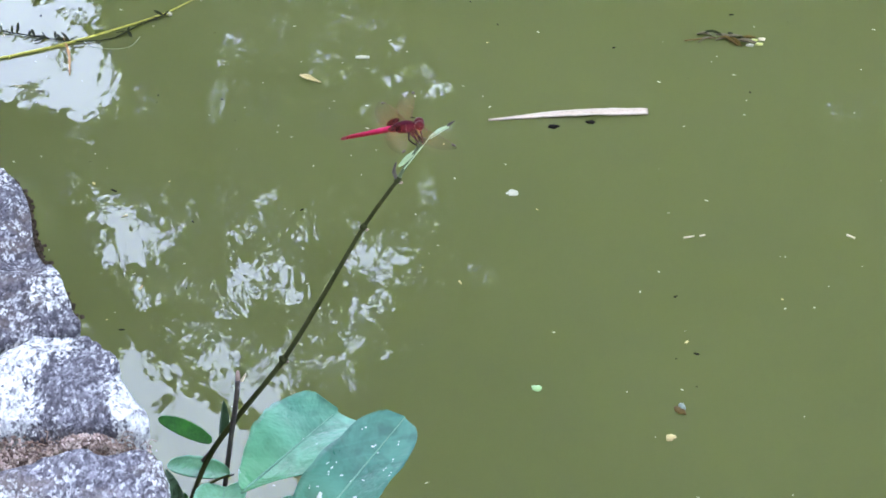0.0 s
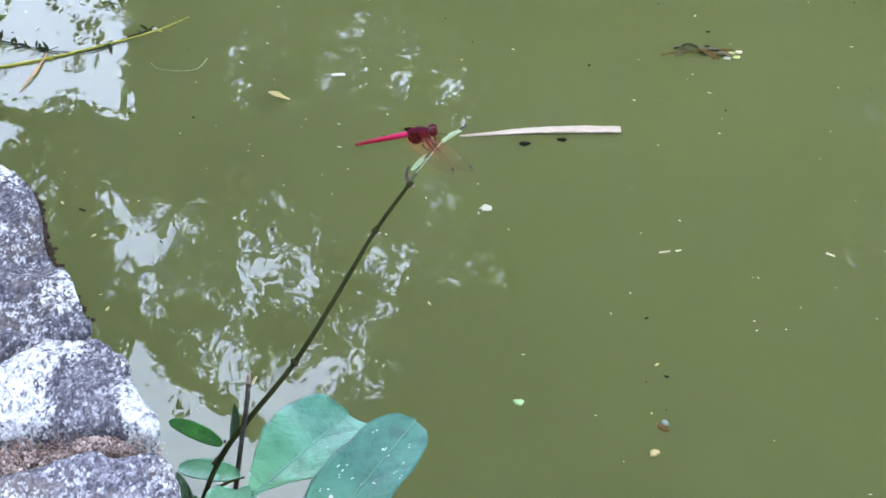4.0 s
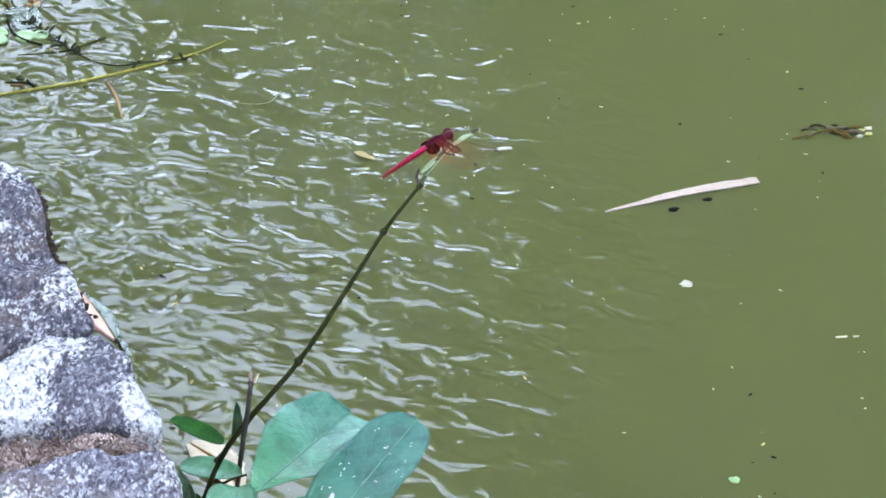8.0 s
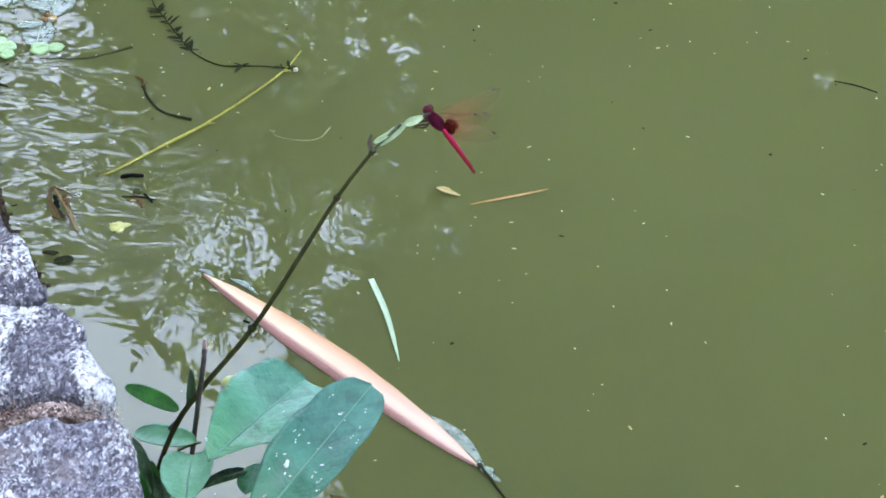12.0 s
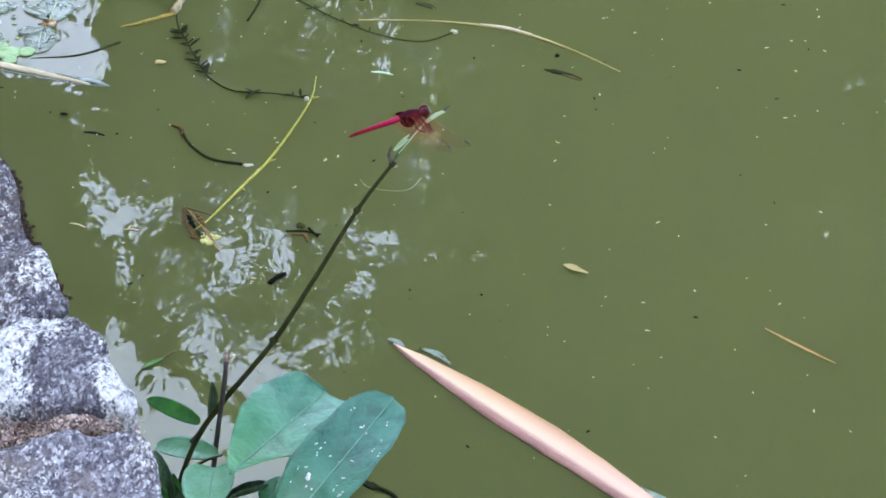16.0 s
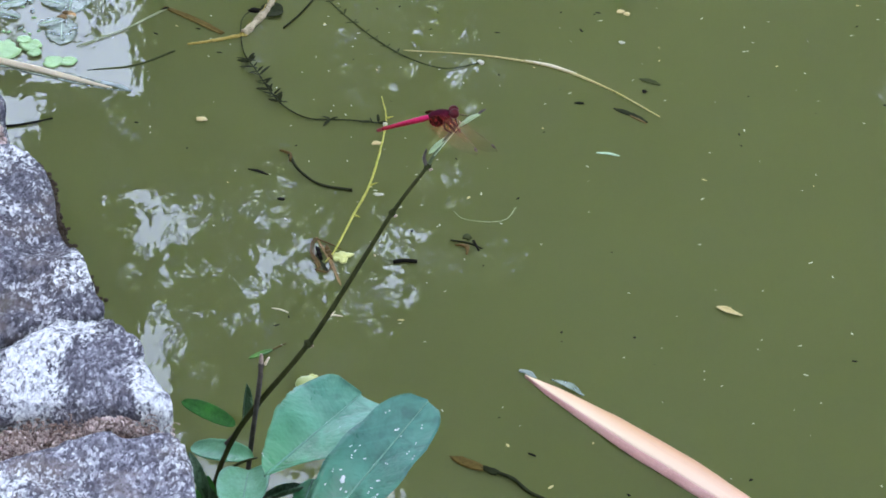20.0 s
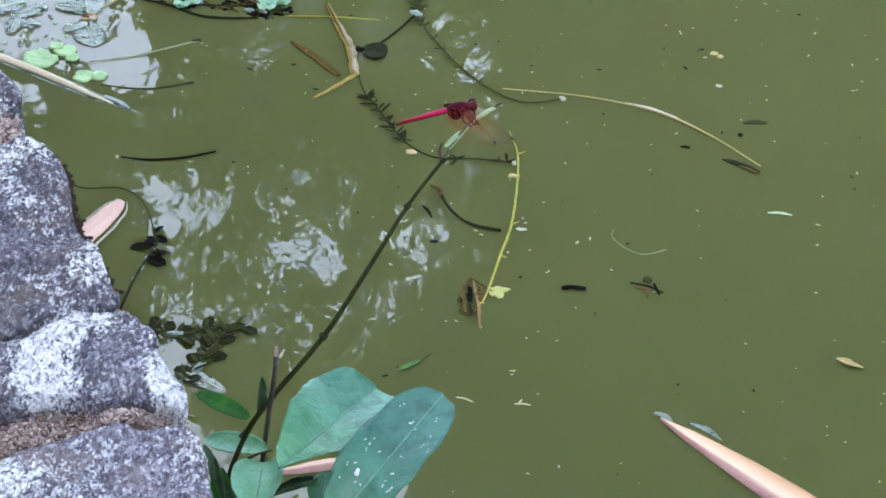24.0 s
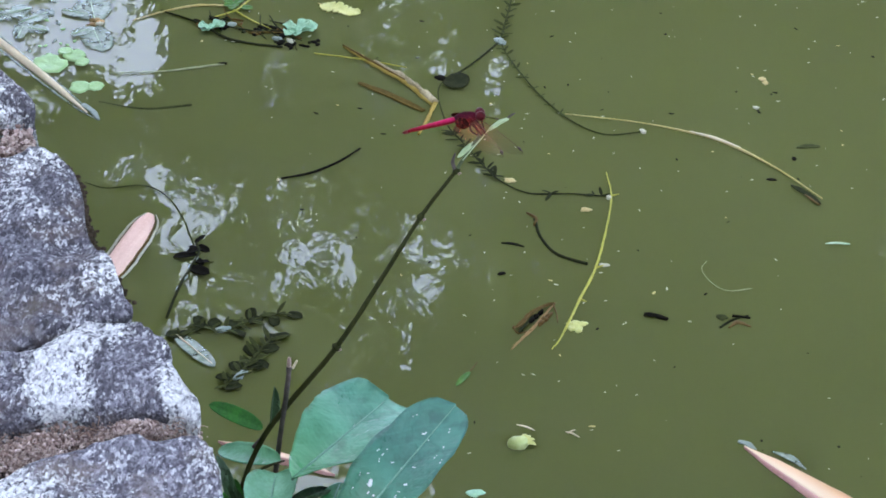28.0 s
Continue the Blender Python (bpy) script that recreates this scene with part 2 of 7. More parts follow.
M_SOFTLEAF = leaf_material("light_green_leaf", (0.032, 0.165, 0.100), (0.115, 0.335, 0.215), 0.34, 0.30, 34.0)
M_FRESH = leaf_material("fresh_green_leaf", (0.11, 0.32, 0.16), (0.21, 0.46, 0.29), 0.45, 0.25, 60.0, False)
M_YOUNG = leaf_material("young_green_leaf", (0.012, 0.060, 0.009), (0.030, 0.125, 0.020), 0.6, 0.0, 80.0, False)
for leafy, gloss in ((M_YOUNG, 0.15), (M_FRESH, 0.3)):
    leafy.node_tree.nodes["Principled BSDF"].inputs["Specular IOR Level"].default_value = gloss
# dark green leaf, with the shade low in the shrub put into its colour
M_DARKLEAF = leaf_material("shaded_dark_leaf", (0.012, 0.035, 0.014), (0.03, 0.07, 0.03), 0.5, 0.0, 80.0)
M_RIB = plain("leaf_midrib", (0.15, 0.35, 0.24), (0.20, 0.40, 0.28), 300.0, 0.5)
M_SPOT = plain("white_leaf_fleck", (0.78, 0.82, 0.80), (0.62, 0.68, 0.66), 900.0, 0.4, 0.5)
ab_mat = Mat("magenta_abdomen", 0.5, 0.12)
# dark crimson below, magenta above: the underside's shade is put into the colour
ab_mat.color(ab_mat.mix(ab_mat.grey(ab_mat.math('ADD', ab_mat.axis(2), ab_mat.math('MULTIPLY', ab_mat.noise(300.0), 0.0006)), 0.0004, 0.0018), (0.17, 0.004, 0.010), (0.42, 0.009, 0.078)))
M_ABD = ab_mat.m
M_THORAX = body_material("plum_thorax", (0.028, 0.002, 0.007), (0.068, 0.004, 0.017), 0.6, 300.0, 0.06)
M_EYE = body_material("dark_red_eye", (0.034, 0.002, 0.003), (0.080, 0.003, 0.006), 0.35, 900.0, 0.14)
M_FACE = body_material("red_face", (0.20, 0.008, 0.014), (0.13, 0.005, 0.012), 0.5)
M_VEIN = body_material("brown_wing_vein", (0.07, 0.03, 0.02), (0.11, 0.04, 0.025), 0.6)
M_LEG = body_material("black_red_leg", (0.014, 0.007, 0.008), (0.035, 0.010, 0.010), 0.6)
M_TAILTIP = body_material("dark_tail_tip", (0.10, 0.012, 0.015), (0.16, 0.02, 0.02), 0.5)
M_WING = wing_material()
M_AMBER = Mat("amber_wing_root", 0.7, 0.02)
M_AMBER.color(M_AMBER.mix(M_AMBER.grey(M_AMBER.noise(420.0, 3), 0.35, 0.65), (0.022, 0.003, 0.003), (0.075, 0.010, 0.005)))
M_AMBER.b.inputs["Alpha"].default_value = 0.94
M_AMBER = M_AMBER.m
M_STIGMA = plain("dark_wing_tip", (0.03, 0.018, 0.012), (0.06, 0.03, 0.02), 900.0, 0.5)


def streaked(name, a, b, rough=0.65, bands=130.0, spec=0.12, wear=1.0):
    """Dead plant matter with fibres along x."""
    m = Mat(name, rough, spec)
    fib = m.noise(bands, 4, 0.6, m.place(0.07, 1.0, 1.0))
    blot = m.noise(45.0, 4, 0.6, m.place(0.5, 1, 1))
    col = m.mix(m.grey(fib, 0.3, 0.7), a, b)
    col = m.mix(m.grey(blot, 0.5, 0.75, 0.0, 0.45), col, tuple(x * 0.72 for x in a))
    grit = m.noise(900.0, 3, 0.65, m.place(0.45, 1, 1))
    col = m.mix(m.grey(grit, 0.54, 0.68, 0.0, 0.55 * wear), col, tuple(x * 0.45 for x in a))
    col = m.mix(m.grey(grit, 0.44, 0.34, 0.0, 0.35), col, tuple(min(0.9, x * 1.25) for x in b))
    m.color(col)
    m.bump(m.math('ADD', fib, m.math('MULTIPLY', grit, 0.4)), 0.0006)
    return m.m


def sheath_material():
    """Apricot on the outer side, paling to cream and rose-white towards the keel, with long fibres."""
    m = Mat("pink_sheath", 0.9, 0.04)
    fib = m.noise(150.0, 4, 0.6, m.place(0.05, 1.0, 1.0))
    blot = m.noise(28.0, 3, 0.6, m.place(0.4, 1.0, 1.0))
    y = m.math('ADD', m.axis(1), m.math('ADD', m.math('MULTIPLY', fib, 0.004), m.math('MULTIPLY', blot, 0.006)))
    near = m.ramp(m.grey(y, -0.0065, 0.0185), (0.0, (0.72, 0.50, 0.36)), (0.35, (0.80, 0.64, 0.44)), (0.62, (0.76, 0.52, 0.32)), (0.85, (0.67, 0.40, 0.22)), (1.0, (0.55, 0.30, 0.15)))
    far = m.ramp(m.grey(y, -0.0065, 0.0185), (0.0, (0.74, 0.50, 0.38)), (0.5, (0.80, 0.59, 0.44)), (0.85, (0.70, 0.45, 0.31)), (1.0, (0.58, 0.33, 0.20)))
    col = m.mix(m.grey(m.math('ADD', m.axis(0), m.math('MULTIPLY', blot, 0.06)), -0.02, 0.10), near, far)
    col = m.mix(m.grey(fib, 0.55, 0.75, 0.0, 0.22), col, (0.60, 0.38, 0.30))
    m.color(col)
    m.bump(fib, 0.0003)
    return m.m


M_PINK = sheath_material()
M_PINKPALE = streaked("pale_rose_blade", (0.68, 0.44, 0.34), (0.79, 0.57, 0.46), wear=0.2)
M_PINKWALL = streaked("rose_sheath_rim", (0.58, 0.31, 0.27), (0.68, 0.42, 0.36), wear=0.12)
M_SHEATHEDGE = streaked("apricot_sheath_edge", (0.52, 0.31, 0.17), (0.62, 0.40, 0.25), wear=0.3)
M_PALESTRIP = streaked("pinkish_white_strip", (0.50, 0.40, 0.30), (0.62, 0.53, 0.42), wear=0.8)
M_STRAW = streaked("pale_straw", (0.42, 0.34, 0.10), (0.58, 0.50, 0.24))
M_CREAM = streaked("cream_straw", (0.64, 0.54, 0.34), (0.76, 0.69, 0.50), wear=0.35)
M_YSTEM = streaked("yellow_green_stem", (0.34, 0.33, 0.045), (0.50, 0.48, 0.11))
M_PALESTEM = streaked("pale_green_stem", (0.26, 0.29, 0.13), (0.40, 0.43, 0.25))
M_REED = streaked("ochre_reed", (0.27, 0.19, 0.032), (0.47, 0.37, 0.10))
M_PITH = streaked("grey_white_pith", (0.22, 0.18, 0.10), (0.50, 0.43, 0.27), wear=1.8)
M_BROWN = streaked("brown_dead_leaf", (0.072, 0.041, 0.009), (0.155, 0.102, 0.028))
M_SOAKED = streaked("soaked_olive_brown", (0.070, 0.048, 0.012), (0.150, 0.108, 0.030), 0.85, spec=0.03)
M_ORANGE = streaked("orange_tan_strip", (0.48, 0.27, 0.10), (0.55, 0.36, 0.16))
M_WEED = plain("dark_water_weed", (0.014, 0.018, 0.008), (0.034, 0.040, 0.015), 200.0, 0.8, 0.05)
M_WEEDGREEN = plain("olive_water_weed", (0.034, 0.042, 0.014), (0.066, 0.078, 0.026), 150.0, 0.8, 0.05)
M_BLACK = plain("soaked_black_wood", (0.005, 0.005, 0.004), (0.013, 0.012, 0.008), 200.0, 0.8, 0.03)
M_PAD = leaf_material("light_green_pad", (0.26, 0.46, 0.17), (0.38, 0.58, 0.25), 0.45, 0.1, 90.0, False)
M_LETTUCE = leaf_material("blue_green_rosette", (0.22, 0.44, 0.27), (0.36, 0.58, 0.38), 0.6, 0.0, 120.0, False)
M_LIME = leaf_material("lime_yellow_leaf", (0.40, 0.43, 0.09), (0.54, 0.54, 0.20), 0.5, 0.0, 120.0, False)
M_GREENBIT = leaf_material("fresh_green_bit", (0.035, 0.11, 0.012), (0.08, 0.19, 0.03), 0.4, 0.1, 120.0, False)
M_GREENBIT.node_tree.nodes["Principled BSDF"].inputs["Specular IOR Level"].default_value = 0.12
M_SLIP = leaf_material("pale_green_blade", (0.36, 0.52, 0.30), (0.50, 0.64, 0.42), 0.45, 0.1, 90.0, False)
M_WHITEBIT = plain("white_flake", (0.60, 0.58, 0.42), (0.42, 0.42, 0.30), 600.0, 0.6)
M_TANBIT = plain("tan_chip", (0.50, 0.40, 0.16), (0.64, 0.54, 0.28), 400.0, 0.8, 0.1)
M_GREYLEAF = plain("soaked_grey_leaf", (0.16, 0.22, 0.17), (0.27, 0.33, 0.28), 120.0, 0.28, 0.5, 0.0002)
M_SOAKLEAF = Mat("soaked_translucent_leaf", 0.25, 0.5)
M_SOAKLEAF.color(M_SOAKLEAF.mix(M_SOAKLEAF.grey(M_SOAKLEAF.noise(140.0, 4, 0.6), 0.35, 0.65), (0.20, 0.27, 0.19), (0.40, 0.47, 0.38)))
M_SOAKLEAF.l.new(M_SOAKLEAF.grey(M_SOAKLEAF.noise(90.0, 4, 0.6), 0.3, 0.7, 0.35, 0.95), M_SOAKLEAF.b.inputs["Alpha"])
M_SOAKLEAF = M_SOAKLEAF.m
M_DULL = streaked("dull_grey_brown_leaf", (0.085, 0.075, 0.040), (0.150, 0.130, 0.075))
M_DRY = streaked("dry_brown_leaf", (0.20, 0.125, 0.045), (0.33, 0.225, 0.095))
M_FRUIT = plain("pale_green_fruit", (0.38, 0.48, 0.13), (0.56, 0.62, 0.30), 160.0, 0.4, 0.5, 0.0006)
M_CANOPY = leaf_material("tree_leaf", (0.020, 0.040, 0.010), (0.045, 0.075, 0.018), 0.5, 0.0, 8.0, False)
M_TRUNK = plain("tree_bark", (0.07, 0.05, 0.035), (0.15, 0.11, 0.08), 9.0, 0.9, 0.2, 0.02, (1, 1, 0.3))


# ---- mesh helpers ----
def mesh(name, verts, faces, material, smooth=True):
    me = bpy.data.meshes.new(name)
    me.from_pydata([tuple(v) for v in verts], [], faces)
    me.materials.append(material)
    if smooth:
        me.polygons.foreach_set("use_smooth", [True] * len(me.polygons))
    me.update()
    return me


def part(name, data, parent=None, label=""):
    ob = new(name, data)
    if parent is not None:
        ob.parent = parent
    if label:
        tagged(ob, label)
    return ob


def thing(name, label, category, group="", kind=""):
    return tagged(new(name), label, category, group, kind)


def curve_points(ctrl, n):
    """n points of a Catmull-Rom line through ctrl."""
    p = [Vector(c) for c in ctrl]
    p = [2 * p[0] - p[1]] + p + [2 * p[-1] - p[-2]]
    out = []
    spans = len(p) - 3
    for i in range(n):
        u = i / (n - 1) * spans
        k = min(int(u), spans - 1)
        f = u - k
        a, b, c, d = p[k:k + 4]
        out.append(0.5 * ((2 * b) + (c - a) * f + (2 * a - 5 * b + 4 * c - d) * f * f + (3 * b - a - 3 * c + d) * f ** 3))
    return out


def tube_geo(ctrl, radii, seg=8, n=24, rough=0.0, flat=1.0):
    """Rounded rod along ctrl; radii are spread evenly along it. Returns verts, faces."""
    pts = curve_points(ctrl, n)
    verts, faces = [], []
    up = Vector((0.13, 0.21, 1.0))
    for i, p in enumerate(pts):
        d = (pts[min(i + 1, n - 1)] - pts[max(i - 1, 0)]).normalized()
        s = d.cross(up)
        if s.length < 0.05:
            s = d.cross(Vector((1, 0, 0)))
        s.normalize()
        w = s.cross(d)
        r = float(np.interp(i / (n - 1), np.linspace(0, 1, len(radii)), radii))
        for k in range(seg):
            a = 2 * math.pi * k / seg
            rr = r * (1 + rough * noise.noise(p * 160 + Vector((k * 3.1, 0, 0))))
            verts.append(p + s * (math.cos(a) * rr) + w * (math.sin(a) * rr * flat))
    for i in range(n - 1):
        for k in range(seg):
            faces.append((i * seg + k, i * seg + (k + 1) % seg, (i + 1) * seg + (k + 1) % seg, (i + 1) * seg + k))
    faces.append(tuple(range(seg))[::-1])
    faces.append(tuple((n - 1) * seg + k for k in range(seg)))
    return verts, faces


def join_geo(*geos):
    verts, faces = [], []
    for v, f in geos:
        o = len(verts)
        verts += list(v)
        faces += [tuple(i + o for i in q) for q in f]
    return verts, faces


def tube(name, ctrl, radii, material, parent=None, label="", seg=8, n=24, rough=0.0, flat=1.0):
    return part(name, mesh(name, *tube_geo(ctrl, radii, seg, n, rough, flat), material), parent, label)


def strip_geo(ctrl, widths, thick=0.0006, cup=0.0, n=28, m=6, ragged=0.0, seed=0.0):
    """Flat or channelled blade along ctrl with thickness; cup lifts both edges by that share of the width."""
    pts = curve_points(ctrl, n)
    top = []
    for i, p in enumerate(pts):
        d = (pts[min(i + 1, n - 1)] - pts[max(i - 1, 0)]).normalized()
        s = Vector((-d.y, d.x, 0)).normalized()
        u = i / (n - 1)
        w = float(np.interp(u, np.linspace(0, 1, len(widths)), widths))
        for j in range(m + 1):
            v = j / m * 2 - 1
            ww = w * (1 + ragged * noise.noise(Vector((u * 22 + seed, v * 1.2 + seed, 0.3))))
            top.append(p + s * (v * ww / 2) + Vector((0, 0, cup * w * abs(v) ** 2.2)))
    k = m + 1
    N = len(top)
    verts = top + [q - Vector((0, 0, thick)) for q in top]
    faces = []
    for i in range(n - 1):
        for j in range(m):
            a = i * k + j
            faces.append((a, a + k, a + k + 1, a + 1))
            faces.append((a + N, a + 1 + N, a + k + 1 + N, a + k + N))
        for j, flip in ((0, 0), (m, 1)):
            a = i * k + j
            q = (a, a + N, a + k + N, a + k)
            faces.append(q[::-1] if flip else q)
    for i in (0, n - 1):
        for j in range(m):
            a = i * k + j
            q = (a, a + 1, a + 1 + N, a + N)
            faces.append(q if i == 0 else q[::-1])
    return verts, faces


def strip(name, ctrl, widths, material, parent=None, label="", **kw):
    return part(name, mesh(name, *strip_geo(ctrl, widths, **kw), material), parent, label)


def blade_geo(length, width, fold=0.12, droop=0.0, curl=0.0, tip=0.7, base=0.6, wave=0.0, n=26, m=10, thick=0.0004, twist=0.0, seed=0.0, nick=0.0, bite=0.0):
    """Leaf blade from the origin along +x with its face to +z. Returns verts, faces."""
    top = []
    for i in range(n + 1):
        u = i / n
        w = width * (max(u, 0.0) ** base) * (max(1 - u, 0.0) ** tip) / ((base / (base + tip)) ** base * (tip / (base + tip)) ** tip)
        ang = droop * u
        cx = length * (math.sin(ang) / droop if droop else u)
        cz = -length * ((1 - math.cos(ang)) / droop if droop else 0)
        for j in range(m + 1):
            v = j / m * 2 - 1
            ww = w / 2 * (1 + 0.05 * noise.noise(Vector((u * 9, v + seed, seed))))
            if bite:
                ww *= 1 - bite * max(0.0, noise.noise(Vector((u * 21, math.copysign(1.0, v) + seed, 0.7))) + 0.6 * noise.noise(Vector((u * 47, v * 0.2 + seed, 1.7))))
            if nick and v < 0:
                ww *= 1 - nick * math.exp(-((u - 0.72) / 0.10) ** 2)
            y = v * ww * math.cos(fold + curl * abs(v))
            z = abs(v) * ww * math.sin(fold + curl * abs(v)) + wave * width * abs(v) * math.sin(u * 11 + seed + v)
            t = twist * u
            y, z = y * math.cos(t) - z * math.sin(t), y * math.sin(t) + z * math.cos(t)
            top.append(Vector((cx + z * math.sin(ang), y, cz + z * math.cos(ang))))
    k, N = m + 1, len(top)
    verts = top + [q - Vector((0, 0, thick)) for q in top]
    faces = []
    for i in range(n):
        for j in range(m):
            a = i * k + j
            faces.append((a, a + k, a + k + 1, a + 1))
            faces.append((a + N, a + 1 + N, a + k + 1 + N, a + k + N))
        for j, flip in ((0, 0), (m, 1)):
            a = i * k + j
            q = (a, a + N, a + k + N, a + k)
            faces.append(q[::-1] if flip else q)
    return verts, faces


def chip_geo(a, b, seed, n=14, h=0.0012):
    """Small ragged flake of half-axes a, b."""
    verts = []
    for zz, k in ((h, 0.8), (h * 0.4, 1.0), (-h * 0.6, 0.9)):
        for i in range(n):
            t = 2 * math.pi * i / n
            r = k * (1 + 0.38 * noise.noise(Vector((math.cos(t) * 1.7 + seed, math.sin(t) * 1.7, seed))) + 0.42 * noise.noise(Vector((math.cos(t) * 4.3, math.sin(t) * 4.3 + seed, seed * 2))))
            verts.append(Vector((a * r * math.cos(t), b * r * math.sin(t), zz + 0.25 * h * noise.noise(Vector((i * 1.3, seed, zz * 900))))))
    o = len(verts)
    verts.append(Vector((0, 0, h * 1.15)))
    faces = [(r * n + i, (r + 1) * n + i, (r + 1) * n + (i + 1) % n, r * n + (i + 1) % n) for r in range(2) for i in range(n)]
    faces += [(o, i, (i + 1) % n) for i in range(n)]
    faces.append(tuple(2 * n + i for i in range(n)))
    return verts, faces


def axes(origin, ahead, up):
    """Pose with +x along ahead and +z as near to up as may be."""
    x = Vector(ahead).normalized()
    y = Vector(up).cross(x).normalized()
    z = x.cross(y)
    m = Matrix((x, y, z)).transposed().to_4x4()
    m.translation = Vector(origin)
    return m


# ---- the pond ----
def build_water():
    n = 40
    verts = [(-14 + 28 * i / n, -10 + 28 * j / n, 0) for j in range(n + 1) for i in range(n + 1)]
    faces = [(j * (n + 1) + i, j * (n + 1) + i + 1, (j + 1) * (n + 1) + i + 1, (j + 1) * (n + 1) + i) for j in range(n) for i in range(n)]
    ob = new("water", mesh("water", verts, faces, M_WATER))
    return tagged(ob, "murky olive-green pond water with small ripples", "water", kind="structure")


water = build_water()


def build_ground():
    """One sheet: pond bed, banks and land out to the horizon."""
    xs = np.concatenate([np.linspace(-300, -16, 8), np.linspace(-12, -2.4, 14), np.linspace(-2.2, 1.6, 96), np.linspace(2, 16, 20), np.linspace(20, 300, 8)])
    ys = np.concatenate([np.linspace(-300, -12, 8), np.linspace(-10, -1.3, 14), np.linspace(-1.1, 4.4, 110), np.linspace(4.7, 14, 20), np.linspace(18, 300, 8)])
    ex, ey = -0.155, 1.30
    verts = []
    for y in ys:
        for x in xs:
            off = (x - ex) * 0.922 + (y - ey) * 0.387
            k = min(1.0, max(0.0, (-0.10 - off) / 0.08))
            z = -0.7 + 0.945 * k * k * (3 - 2 * k)
            z = max(z, min(1.2, -0.7 + max(0.0, y - 8.0) * 0.5), min(0.9, -0.7 + max(0.0, x - 7.0) * 0.5))
            if z > 0:
                z += 0.012 * noise.noise(Vector((x * 6, y * 6, 0))) + min(0.06, max(0.0, -0.4 - off) * 0.05) * noise.noise(Vector((x * 0.7, y * 0.7, 0)))
            verts.append((x, y, z))
    w = len(xs)
    faces = [(j * w + i, j * w + i + 1, (j + 1) * w + i + 1, (j + 1) * w + i) for j in range(len(ys) - 1) for i in range(w - 1)]
    tagged(new("ground", mesh("ground", verts, faces, M_SOIL)), "dark soil of the pond bed and grassy banks", "ground", kind="structure")


build_ground()

# outlines of the coping stones along the water's edge, going away from the viewer
WALL_TOP = 0.28
FAR_BLOCK = [(-0.3667, 1.6587), (-0.3091, 1.6425), (-0.2961, 1.6279), (-0.284, 1.6083), (-0.2816, 1.5947), (-0.3013, 1.5867), (-0.3538, 1.5796)]
LONG_BLOCK = [(-0.3482, 1.5451), (-0.2946, 1.5385), (-0.2794, 1.5474), (-0.2637, 1.5402), (-0.248, 1.5191), (-0.2397, 1.4895), (-0.2316, 1.455), (-0.2188, 1.43), (-0.2096, 1.4028), (-0.2013, 1.3815), (-0.1997, 1.3752), (-0.2138, 1.3708), (-0.2338, 1.3612), (-0.2502, 1.3486), (-0.2669, 1.3391), (-0.3112, 1.3184)]
PALE_BLOCK = [(-0.3104, 1.3134), (-0.2663, 1.3351), (-0.2481, 1.3400), (-0.2387, 1.3523), (-0.2253, 1.3654), (-0.2109, 1.3719), (-0.1987, 1.3711), (-0.1869, 1.3583), (-0.1747, 1.3405), (-0.1636, 1.3157), (-0.1546, 1.3001), (-0.1574, 1.2947), (-0.2022, 1.2921), (-0.2336, 1.2926), (-0.2599, 1.2888), (-0.3055, 1.2833)]
NEAR_BLOCK = [(-0.2947, 1.2172), (-0.2536, 1.2437), (-0.2386, 1.2592), (-0.214, 1.269), (-0.1831, 1.2757), (-0.1574, 1.2779), (-0.1469, 1.2724), (-0.143, 1.2491), (-0.1382, 1.2175), (-0.1376, 1.1825), (-0.2873, 1.1715)]
STONES = [FAR_BLOCK, LONG_BLOCK, PALE_BLOCK, NEAR_BLOCK]
EDGE = Vector((-0.1546, 1.3001))
ALONG = Vector((-0.387, 0.9221))
OUT = Vector((0.9221, 0.387))


